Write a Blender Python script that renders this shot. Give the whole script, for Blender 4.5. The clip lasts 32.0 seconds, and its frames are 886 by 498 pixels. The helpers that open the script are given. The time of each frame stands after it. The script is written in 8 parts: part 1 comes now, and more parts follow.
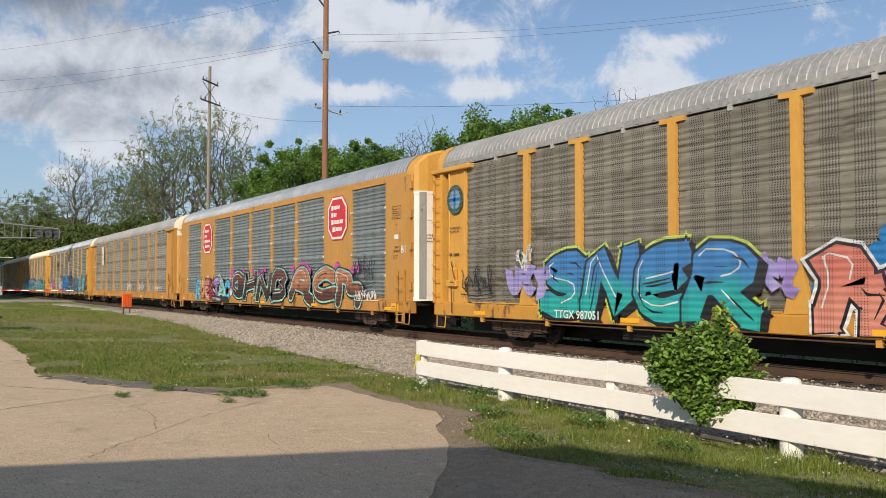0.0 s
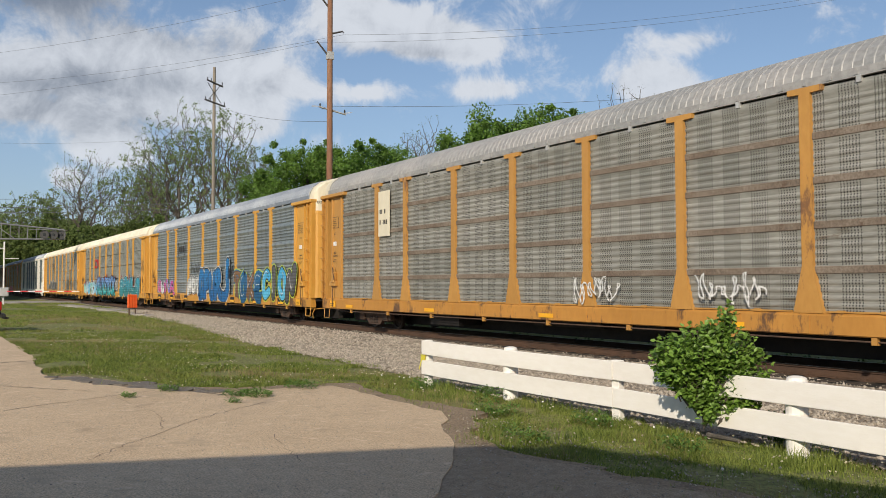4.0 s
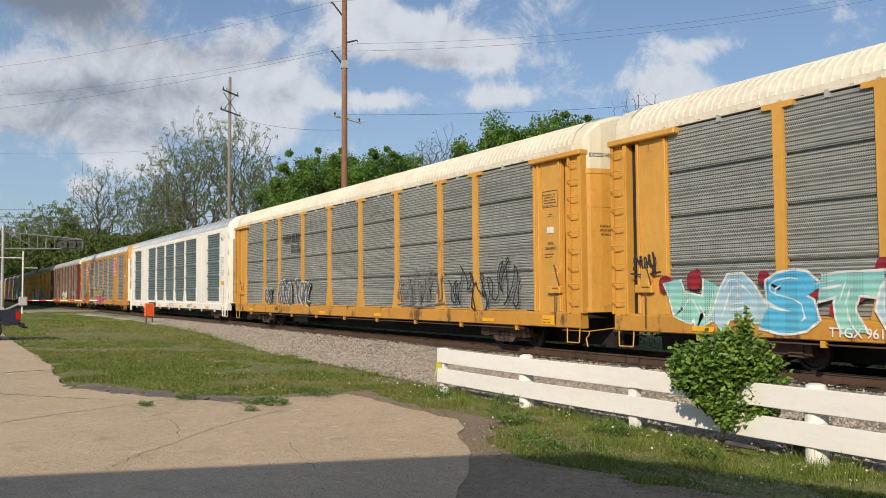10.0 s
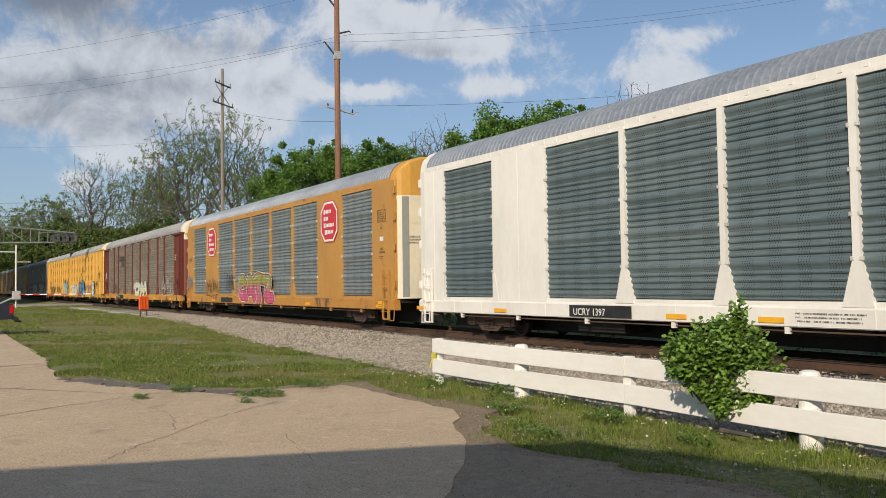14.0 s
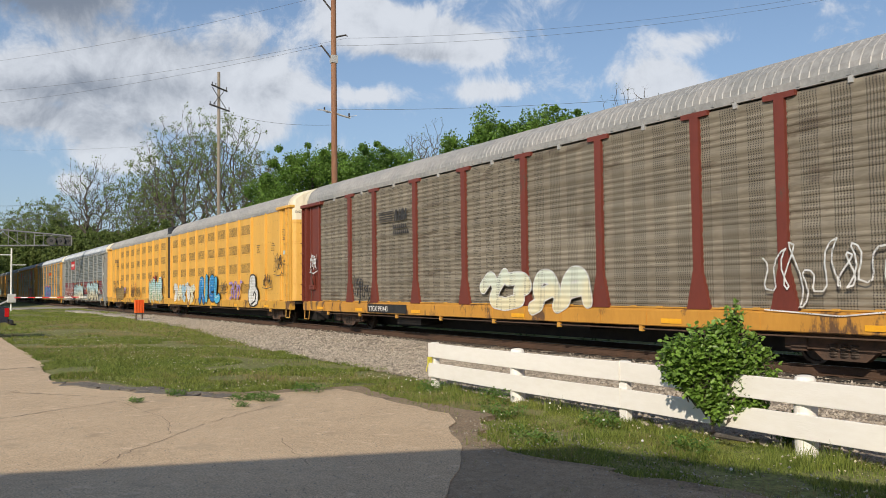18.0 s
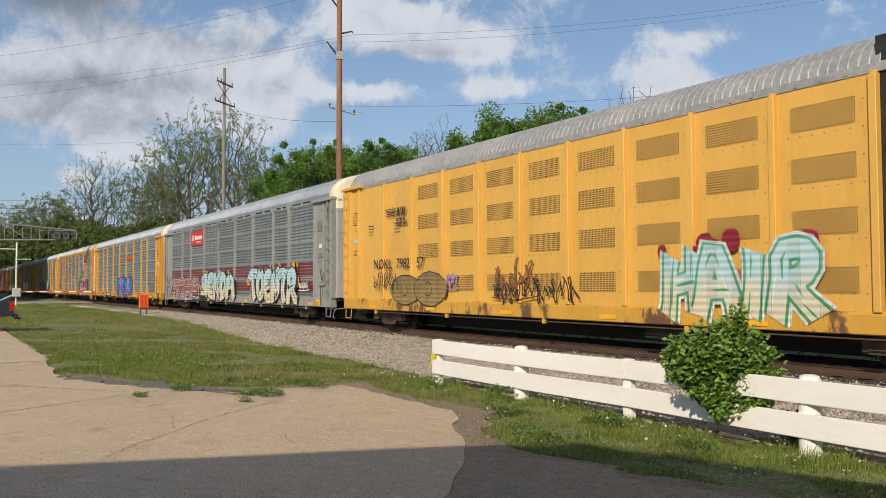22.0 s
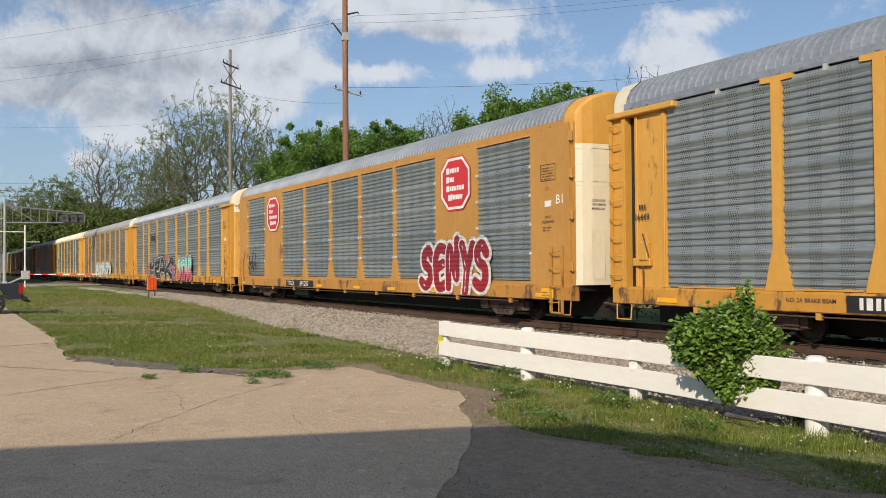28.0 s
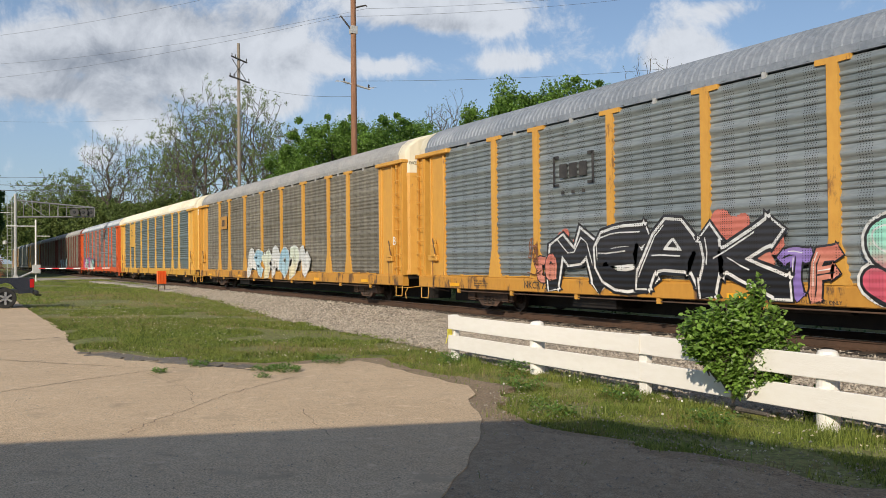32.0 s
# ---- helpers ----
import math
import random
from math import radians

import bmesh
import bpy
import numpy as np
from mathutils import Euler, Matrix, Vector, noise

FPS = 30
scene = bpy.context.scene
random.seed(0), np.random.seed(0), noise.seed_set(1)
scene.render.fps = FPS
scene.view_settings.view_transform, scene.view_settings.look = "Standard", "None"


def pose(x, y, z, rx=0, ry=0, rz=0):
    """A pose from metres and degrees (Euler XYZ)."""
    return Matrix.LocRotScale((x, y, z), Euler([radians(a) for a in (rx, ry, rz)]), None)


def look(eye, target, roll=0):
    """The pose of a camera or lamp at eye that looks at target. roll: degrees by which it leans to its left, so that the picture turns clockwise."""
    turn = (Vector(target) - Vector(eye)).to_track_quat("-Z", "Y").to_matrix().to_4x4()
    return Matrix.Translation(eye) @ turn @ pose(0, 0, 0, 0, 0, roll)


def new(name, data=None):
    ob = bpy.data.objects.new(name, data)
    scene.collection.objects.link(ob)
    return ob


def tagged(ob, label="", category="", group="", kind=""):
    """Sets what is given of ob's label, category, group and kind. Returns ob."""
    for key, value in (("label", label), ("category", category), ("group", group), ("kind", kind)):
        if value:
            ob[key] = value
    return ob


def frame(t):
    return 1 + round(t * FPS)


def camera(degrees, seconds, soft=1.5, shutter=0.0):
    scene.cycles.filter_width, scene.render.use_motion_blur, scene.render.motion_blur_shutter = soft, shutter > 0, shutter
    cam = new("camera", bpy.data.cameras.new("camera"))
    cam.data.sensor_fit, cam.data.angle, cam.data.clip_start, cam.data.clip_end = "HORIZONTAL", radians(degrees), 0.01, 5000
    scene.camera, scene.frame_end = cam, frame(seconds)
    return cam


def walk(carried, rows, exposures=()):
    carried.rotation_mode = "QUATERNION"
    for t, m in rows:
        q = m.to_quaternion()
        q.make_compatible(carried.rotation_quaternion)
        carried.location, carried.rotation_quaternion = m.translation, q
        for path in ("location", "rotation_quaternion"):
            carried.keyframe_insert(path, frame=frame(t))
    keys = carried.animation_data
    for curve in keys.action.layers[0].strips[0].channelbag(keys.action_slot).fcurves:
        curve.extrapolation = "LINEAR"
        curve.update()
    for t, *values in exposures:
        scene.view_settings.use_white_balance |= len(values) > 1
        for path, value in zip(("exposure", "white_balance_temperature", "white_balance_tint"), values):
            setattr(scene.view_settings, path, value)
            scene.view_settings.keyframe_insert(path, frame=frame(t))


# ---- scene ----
cam = camera(54.8, 32.0, soft=0.5)
PATH = [
    (0.0, look((0.003, -0.006, 1.631), (-8.496, 5.246, 2.057), 0.07)),
    (0.5, look((0.003, -0.005, 1.629), (-8.498, 5.246, 2.046), 0.15)),
    (1.0, look((0.009, -0.014, 1.634), (-8.487, 5.245, 2.041), 0.05)),
    (1.5, look((0.005, -0.002, 1.638), (-8.499, 5.243, 2.052), -0.08)),
    (2.0, look((0.005, -0.011, 1.628), (-8.516, 5.205, 2.060), -0.10)),
    (2.5, look((0.005, -0.013, 1.626), (-8.526, 5.186, 2.070), -0.06)),
    (3.0, look((0.002, -0.010, 1.633), (-8.529, 5.188, 2.077), -0.03)),
    (3.5, look((0.004, -0.011, 1.627), (-8.517, 5.205, 2.051), -0.09)),
    (5.5, look((0.001, -0.006, 1.628), (-8.563, 5.138, 2.077), -0.11)),
    (6.0, look((-0.002, -0.006, 1.638), (-8.570, 5.130, 2.087), -0.10)),
    (6.5, look((-0.000, -0.006, 1.628), (-8.570, 5.127, 2.085), -0.01)),
    (7.0, look((0.003, -0.002, 1.634), (-8.578, 5.112, 2.087), -0.07)),
    (7.5, look((0.000, -0.016, 1.632), (-8.587, 5.087, 2.101), 0.11)),
    (8.0, look((-0.005, -0.008, 1.632), (-8.608, 5.061, 2.163), 0.15)),
    (8.5, look((-0.008, -0.002, 1.633), (-8.630, 5.031, 2.206), -0.02)),
    (9.0, look((-0.010, -0.002, 1.636), (-8.621, 5.051, 2.191), -0.11)),
    (9.5, look((-0.001, -0.012, 1.629), (-8.609, 5.050, 2.160), -0.24)),
    (10.0, look((-0.000, -0.006, 1.633), (-8.615, 5.046, 2.144), -0.35)),
    (10.5, look((-0.000, -0.008, 1.635), (-8.614, 5.048, 2.137), -0.44)),
    (11.0, look((0.008, -0.004, 1.631), (-8.594, 5.073, 2.115), -0.61)),
    (11.5, look((-0.005, -0.011, 1.632), (-8.595, 5.088, 2.096), -0.67)),
    (12.0, look((-0.001, -0.005, 1.637), (-8.592, 5.094, 2.066), -0.92)),
    (12.5, look((0.004, -0.008, 1.629), (-8.594, 5.081, 2.030), -1.01)),
    (13.0, look((0.000, 0.000, 1.640), (-8.603, 5.084, 2.016), -1.15)),
    (13.5, look((0.007, -0.009, 1.636), (-8.588, 5.087, 2.018), -1.07)),
    (14.0, look((0.001, -0.009, 1.623), (-8.584, 5.102, 2.029), -0.78)),
    (14.5, look((0.001, -0.006, 1.634), (-8.579, 5.115, 2.035), -0.86)),
    (16.5, look((-0.006, -0.007, 1.632), (-8.564, 5.152, 2.030), -0.78)),
    (17.0, look((-0.004, -0.004, 1.623), (-8.563, 5.151, 2.031), -0.77)),
    (17.5, look((0.004, -0.007, 1.632), (-8.558, 5.142, 2.051), -0.76)),
    (18.0, look((0.004, -0.009, 1.630), (-8.557, 5.139, 2.079), -0.67)),
    (18.5, look((0.005, -0.005, 1.635), (-8.547, 5.158, 2.083), -0.69)),
    (19.0, look((0.002, -0.007, 1.627), (-8.545, 5.166, 2.068), -0.69)),
    (19.5, look((0.006, -0.007, 1.627), (-8.547, 5.157, 2.062), -0.69)),
    (20.0, look((-0.001, -0.013, 1.635), (-8.560, 5.142, 2.051), -0.76)),
    (20.5, look((-0.008, -0.012, 1.623), (-8.579, 5.121, 2.054), -0.64)),
    (21.0, look((-0.002, -0.007, 1.628), (-8.592, 5.095, 2.067), -0.62)),
    (21.5, look((-0.004, -0.006, 1.627), (-8.596, 5.092, 2.059), -0.43)),
    (22.0, look((-0.007, -0.010, 1.622), (-8.595, 5.097, 2.040), -0.26)),
    (22.5, look((-0.005, -0.002, 1.634), (-8.610, 5.076, 2.043), -0.34)),
    (23.0, look((-0.005, -0.007, 1.634), (-8.614, 5.065, 2.036), -0.34)),
    (23.5, look((-0.006, -0.014, 1.624), (-8.607, 5.071, 2.035), -0.08)),
    (24.0, look((0.002, -0.010, 1.624), (-8.594, 5.082, 2.045), 0.00)),
    (24.5, look((0.000, -0.007, 1.630), (-8.582, 5.108, 2.052), 0.07)),
    (25.0, look((-0.000, -0.014, 1.622), (-8.579, 5.107, 2.052), 0.28)),
    (25.5, look((-0.006, -0.004, 1.633), (-8.602, 5.091, 2.022), 0.03)),
    (27.5, look((-0.003, -0.014, 1.630), (-8.640, 5.022, 1.844), -0.32)),
    (28.0, look((0.001, -0.007, 1.628), (-8.634, 5.033, 1.830), -0.41)),
    (28.5, look((-0.002, -0.006, 1.631), (-8.632, 5.043, 1.824), -0.38)),
    (29.0, look((0.010, -0.003, 1.629), (-8.611, 5.061, 1.822), -0.42)),
    (29.5, look((0.008, -0.001, 1.633), (-8.603, 5.079, 1.818), -0.45)),
    (30.0, look((-0.002, -0.006, 1.626), (-8.610, 5.079, 1.812), -0.51)),
    (30.5, look((0.008, -0.003, 1.632), (-8.600, 5.082, 1.844), -0.58)),
    (31.0, look((-0.002, -0.010, 1.636), (-8.613, 5.070, 1.863), -0.51)),
    (31.5, look((-0.004, -0.010, 1.633), (-8.650, 5.013, 1.809), -0.52)),
    (32.0, look((-0.012, -0.007, 1.640), (-8.699, 4.945, 1.763), -0.52)),
]
walk(cam, PATH, [(0, -0.02), (3, -0.09), (7, -0.11), (11, -0.13), (13, -0.27), (14, -0.18), (16, -0.08), (19, -0.04), (21, -0.1), (23, -0.14), (25, -0.1), (28, -0.08), (32, -0.06)])

# ---- world, sun ----
world = bpy.data.worlds.new("sky")
scene.world = world
world.use_nodes = True
SUN_EL, SUN_AZ = radians(28.5), math.atan2(-0.76, 0.65)
SUN_DIR = Vector((math.cos(SUN_EL) * math.cos(SUN_AZ), math.cos(SUN_EL) * math.sin(SUN_AZ), math.sin(SUN_EL)))


def sky_nodes():
    nt = world.node_tree
    nt.nodes.clear()
    N = lambda kind: nt.nodes.new(kind)
    link = nt.links.new

    def mth(op, a, b=None, c=None):
        n = N("ShaderNodeMath")
        n.operation = op
        for i, v in enumerate((a, b, c)):
            if v is None:
                continue
            if isinstance(v, (int, float)):
                n.inputs[i].default_value = v
            else:
                link(v, n.inputs[i])
        return n.outputs[0]

    sky = N("ShaderNodeTexSky")
    sky.sky_type = "NISHITA"
    sky.sun_disc = False
    sky.sun_elevation = SUN_EL
    sky.sun_rotation = math.pi / 2 - SUN_AZ
    sky.air_density, sky.dust_density, sky.ozone_density = 1.0, 1.2, 1.5
    co = N("ShaderNodeTexCoord")
    sep = N("ShaderNodeSeparateXYZ")
    link(co.outputs["Generated"], sep.inputs[0])
    sx, sy, sz = sep.outputs
    # clouds lie in a flat layer: direction / height
    up = mth("MAXIMUM", mth("ADD", sz, 0.07), 0.03)
    comb = N("ShaderNodeCombineXYZ")
    link(mth("DIVIDE", sx, up), comb.inputs[0])
    link(mth("DIVIDE", sy, up), comb.inputs[1])

    def noi(vec, scale, detail, rough, dist=0.0):
        n = N("ShaderNodeTexNoise")
        n.inputs["Scale"].default_value = scale
        n.inputs["Detail"].default_value = detail
        n.inputs["Roughness"].default_value = rough
        n.inputs["Distortion"].default_value = dist
        link(vec, n.inputs["Vector"])
        return n.outputs["Fac"]

    # broad banks of cloud as soft lobes: bearing, elevation, half widths (degrees), weight
    brg = mth("MULTIPLY", mth("ARCTAN2", sy, mth("MULTIPLY", sx, -1.0)), 57.2958)
    elv = mth("MULTIPLY", mth("ARCSINE", sz), 57.2958)
    lobes = CLOUDS
    total = None
    for b, e, wb, we, k in lobes:
        db = mth("DIVIDE", mth("SUBTRACT", brg, b), wb)
        de = mth("DIVIDE", mth("SUBTRACT", elv, e), we)
        g = mth("MULTIPLY", mth("EXPONENT", mth("MULTIPLY", mth("ADD", mth("MULTIPLY", db, db), mth("MULTIPLY", de, de)), -1.0)), k)
        total = g if total is None else mth("ADD", total, g)
    n1 = noi(co.outputs["Generated"], 15.0, 10.0, 0.66, 0.35)
    n2 = noi(comb.outputs[0], 1.1, 6.0, 0.6, 0.1)
    dens = mth("ADD", mth("MULTIPLY", mth("SUBTRACT", n1, 0.5), 1.7), mth("MULTIPLY", mth("SUBTRACT", n2, 0.5), 0.25))
    dens = mth("ADD", mth("ADD", dens, total), -0.14)
    cover = N("ShaderNodeMapRange")
    cover.interpolation_type = "SMOOTHSTEP"
    cover.inputs["From Min"].default_value, cover.inputs["From Max"].default_value = -0.02, 0.42
    link(dens, cover.inputs["Value"])
    # thick cores are greyer, edges bright
    core = N("ShaderNodeMapRange")
    core.interpolation_type = "SMOOTHSTEP"
    core.inputs["From Min"].default_value, core.inputs["From Max"].default_value = 0.30, 1.25
    dark = None
    for b, e, wb, we, k in CLOUD_BASES:
        db = mth("DIVIDE", mth("SUBTRACT", brg, b), wb)
        de = mth("DIVIDE", mth("SUBTRACT", elv, e), we)
        g = mth("MULTIPLY", mth("EXPONENT", mth("MULTIPLY", mth("ADD", mth("MULTIPLY", db, db), mth("MULTIPLY", de, de)), -1.0)), k)
        dark = g if dark is None else mth("ADD", dark, g)
    shade_n = noi(co.outputs["Generated"], 16.0, 7.0, 0.6, 0.3)
    lift = N("ShaderNodeVectorMath")
    lift.operation = "ADD"
    lift.inputs[1].default_value = (0.004, -0.008, 0.022)
    link(co.outputs["Generated"], lift.inputs[0])
    above = noi(lift.outputs[0], 15.0, 10.0, 0.66, 0.35)
    under = mth("MULTIPLY", mth("SUBTRACT", above, n1), 1.0)
    wisp = mth("MULTIPLY", mth("SUBTRACT", shade_n, 0.5), 0.4)
    link(mth("ADD", mth("ADD", dark, wisp), mth("ADD", under, 0.38)), core.inputs["Value"])
    ccol = N("ShaderNodeMix")
    ccol.data_type = "RGBA"
    ccol.inputs["A"].default_value = (7.4, 7.75, 8.35, 1)
    ccol.inputs["B"].default_value = (2.2, 2.55, 3.2, 1)
    link(core.outputs[0], ccol.inputs["Factor"])
    # a thin veil of haze whitens the low sky
    haze = N("ShaderNodeMapRange")
    haze.inputs["From Min"].default_value, haze.inputs["From Max"].default_value = 0.0, 0.40
    haze.inputs["To Min"].default_value, haze.inputs["To Max"].default_value = 0.45, 0.08
    link(sz, haze.inputs["Value"])
    veil = N("ShaderNodeMix")
    veil.data_type = "RGBA"
    tint = N("ShaderNodeMix")
    tint.data_type = "RGBA"
    tint.blend_type = "MULTIPLY"
    tint.inputs["Factor"].default_value = 1.0
    link(sky.outputs[0], tint.inputs["A"])
    tint.inputs["B"].default_value = (0.88, 1.0, 1.12, 1)
    link(tint.outputs["Result"], veil.inputs["A"])
    veil.inputs["B"].default_value = (4.9, 6.0, 7.8, 1)
    link(haze.outputs[0], veil.inputs["Factor"])
    mix = N("ShaderNodeMix")
    mix.data_type = "RGBA"
    link(mth("MULTIPLY", cover.outputs[0], 0.93), mix.inputs["Factor"])
    link(veil.outputs["Result"], mix.inputs["A"])
    link(ccol.outputs["Result"], mix.inputs["B"])
    bg = N("ShaderNodeBackground")
    bg.inputs["Strength"].default_value = 0.10
    link(mix.outputs["Result"], bg.inputs["Color"])
    out = N("ShaderNodeOutputWorld")
    link(bg.outputs[0], out.inputs["Surface"])


# bearing from the track's line, elevation, half width, half height, weight
CLOUDS = [
    (6.0, 18.6, 4.0, 2.4, 1.0), (11.5, 15.2, 3.4, 1.2, 0.6), (5.8, 13.2, 3.6, 1.2, 0.8), (13.0, 13.6, 6.0, 1.4, 0.62), (18.5, 16.4, 4.0, 1.4, 0.46), (18.0, 13.6, 4.5, 1.1, 0.5),
    (24.6, 18.2, 2.4, 2.0, 0.9), (28.0, 17.0, 3.4, 1.5, 0.95), (32.3, 16.0, 3.4, 1.2, 1.0), (26.4, 12.8, 3.0, 0.6, 0.5), (34.6, 13.0, 3.4, 0.75, 0.55), (47.6, 15.4, 2.8, 0.8, 0.52),
    (45.6, 13.0, 3.0, 1.3, 1.0), (18.8, 10.9, 2.2, 1.2, 0.95), (10.4, 8.6, 2.0, 0.9, 0.9), (7.4, 6.6, 1.0, 0.7, 0.8), (5.0, 10.6, 4.0, 0.6, 0.45), (12.0, 10.6, 9.0, 2.6, 0.12), (14.0, 11.6, 2.4, 0.5, 0.5), (20.5, 19.6, 3.0, 0.8, 0.5), (42.0, 18.0, 11.0, 4.0, 0.14),
    (8.0, 10.8, 8.0, 2.4, 0.36), (15.5, 12.2, 5.0, 1.6, 0.22), (22.5, 12.6, 3.0, 1.0, 0.30), (23.0, 9.6, 5.0, 0.8, 0.18),
    (-8.0, 14.0, 8.0, 3.5, 0.8), (70.0, 30.0, 14.0, 7.0, 0.6), (20.0, 40.0, 16.0, 8.0, 0.5), (-40.0, 24.0, 14.0, 6.0, 0.7), (62.0, 14.0, 5.0, 2.0, 0.7),
    (120.0, 22.0, 18.0, 6.0, 0.7), (180.0, 28.0, 18.0, 7.0, 0.6), (-100.0, 20.0, 16.0, 6.0, 0.7),
]
CLOUD_BASES = [(8.0, 10.4, 7.0, 1.6, 0.45), (5.5, 18.8, 4.8, 2.6, 1.15), (13.0, 16.4, 9.0, 3.0, 0.22), (5.0, 12.2, 5.0, 0.8, 0.35), (12.0, 12.8, 6.0, 0.9, 0.32), (18.0, 15.4, 4.0, 0.7, 0.25), (30.5, 15.3, 6.0, 0.6, 0.30), (-8.0, 14.0, 8.0, 3.0, 0.4)]
sky_nodes()

sun_data = bpy.data.lights.new("sun", "SUN")
sun_data.energy, sun_data.angle, sun_data.color = 4.3, radians(0.53), (1.0, 0.87, 0.70)
sun = new("sun", sun_data)
sun.matrix_world = look((0, 0, 60), Vector((0, 0, 60)) - SUN_DIR)
scene.view_settings.exposure = 0.0

TRACK_Y, RAIL_Z = 14.62, 0.15
rng = random.Random(7)
nrg = np.random.default_rng(7)


# ---- materials ----
MATS = {}


def surface(name, col, col2=None, scale=3.0, rough=0.6, metal=0.0, bump=0.0, bump_scale=40.0, fine=0.12, stretch=(1, 1, 1),
            spots=None, spot_at=0.62, spot_scale=2.0, rand=0.0, coord="Object", holes=None, spec=0.5, island=0.0, trans=0.0, ridge=0.0, fade=False, grit=0.0, grit_scale=60.0, wear=()):
    """A node material: two colours mixed at one scale, fine grain at another, stains with their own shape, bump."""
    if name in MATS:
        return MATS[name]
    m = bpy.data.materials.new(name)
    MATS[name] = m
    m.use_nodes = True
    nt = m.node_tree
    nt.nodes.clear()
    N = lambda kind: nt.nodes.new(kind)
    link = nt.links.new
    bsdf = N("ShaderNodeBsdfPrincipled")
    out = N("ShaderNodeOutputMaterial")
    link(bsdf.outputs[0], out.inputs[0])
    bsdf.inputs["Roughness"].default_value, bsdf.inputs["Metallic"].default_value = rough, metal
    bsdf.inputs["Specular IOR Level"].default_value = spec
    tc = N("ShaderNodeTexCoord")
    mp = N("ShaderNodeMapping")
    mp.inputs["Scale"].default_value = stretch
    link(tc.outputs[coord], mp.inputs["Vector"])
    vec = mp.outputs[0]
    if rand or coord == "Object":
        info = N("ShaderNodeObjectInfo")
        add = N("ShaderNodeVectorMath")
        add.operation = "ADD"
        mul = N("ShaderNodeVectorMath")
        mul.operation = "SCALE"
        mul.inputs[0].default_value = (37.0, 19.0, 53.0)
        link(info.outputs["Random"], mul.inputs["Scale"])
        link(vec, add.inputs[0])
        link(mul.outputs[0], add.inputs[1])
        vec = add.outputs[0]

    def noi(s, d=6.0, r=0.6):
        n = N("ShaderNodeTexNoise")
        n.inputs["Scale"].default_value, n.inputs["Detail"].default_value, n.inputs["Roughness"].default_value = s, d, r
        link(vec, n.inputs["Vector"])
        return n.outputs["Fac"]

    def ramp(fac, a, b):
        r = N("ShaderNodeMapRange")
        r.interpolation_type = "SMOOTHSTEP"
        r.inputs["From Min"].default_value, r.inputs["From Max"].default_value = a, b
        link(fac, r.inputs["Value"])
        return r.outputs[0]

    def mix(fac, a, b, blend="MIX"):
        x = N("ShaderNodeMix")
        x.data_type, x.blend_type = "RGBA", blend
        for sock, v in (("Factor", fac), ("A", a), ("B", b)):
            if isinstance(v, (int, float)):
                x.inputs[sock].default_value = v
            elif isinstance(v, tuple):
                x.inputs[sock].default_value = (*v[:3], 1)
            else:
                link(v, x.inputs[sock])
        return x.outputs["Result"]

    big = noi(scale)
    lean = ramp(big, 0.35, 0.68)
    if fade:
        # sprayed colours pass into one another with height
        fsep = N("ShaderNodeSeparateXYZ")
        link(tc.outputs["Object"], fsep.inputs[0])
        fadd = N("ShaderNodeMath")
        fadd.operation = "MULTIPLY_ADD"
        link(big, fadd.inputs[0])
        fadd.inputs[1].default_value = 1.6
        link(fsep.outputs[2], fadd.inputs[2])
        lean = ramp(fadd.outputs[0], 1.9, 2.6)
    c = mix(lean, col, col2 or tuple(v * 0.75 for v in col))
    grain = noi(scale * 14, 3.0)
    c = mix(fine, c, mix(ramp(grain, 0.3, 0.7), (0.0, 0.0, 0.0), (1.0, 1.0, 1.0)), "SOFT_LIGHT")
    if grit:
        speck = noi(grit_scale, 3.0, 0.75)
        c = mix(grit, c, mix(ramp(speck, 0.36, 0.64), tuple(v * 0.45 for v in col), tuple(min(1, v * 1.45) for v in col)))
    if spots:
        c = mix(ramp(noi(spot_scale, 8.0, 0.7), spot_at, spot_at + 0.08), c, spots)
    for wcol, wscale, wat, wsoft in wear:
        c = mix(ramp(noi(wscale, 7.0, 0.68), wat, wat + wsoft), c, wcol)
    if rand:
        info2 = N("ShaderNodeObjectInfo")
        c = mix(rand, c, mix(info2.outputs["Random"], tuple(v * 0.45 for v in col), tuple(min(1, v * 1.5) for v in col)))
    if island:
        geo = N("ShaderNodeNewGeometry")
        c = mix(geo.outputs["Random Per Island"], mix(island, c, tuple(v * 0.35 for v in col)), mix(island, c, tuple(min(1, v * 1.8) for v in (col2 or col))))
    if holes:
        # rows of small punched holes: pitch in x and z, radius, group width and share
        px, pz, rad, gw, gs = holes
        sep = N("ShaderNodeSeparateXYZ")
        link(tc.outputs["Object"], sep.inputs[0])

        def mth(op, a, b=None):
            n = N("ShaderNodeMath")
            n.operation = op
            for i, v in enumerate((a, b)):
                if v is None:
                    continue
                if isinstance(v, (int, float)):
                    n.inputs[i].default_value = v
                else:
                    link(v, n.inputs[i])
            return n.outputs[0]

        fx = mth("SUBTRACT", mth("FRACT", mth("DIVIDE", mth("ADD", sep.outputs[0], 50.0), px)), 0.5)
        fz = mth("SUBTRACT", mth("FRACT", mth("DIVIDE", mth("ADD", sep.outputs[2], 50.0), pz)), 0.5)
        hx = mth("LESS_THAN", mth("ABSOLUTE", fx), rad / px)
        hz = mth("LESS_THAN", mth("ABSOLUTE", fz), rad / pz)
        gx = mth("LESS_THAN", mth("FRACT", mth("DIVIDE", mth("ADD", sep.outputs[0], 50.0), gw)), gs)
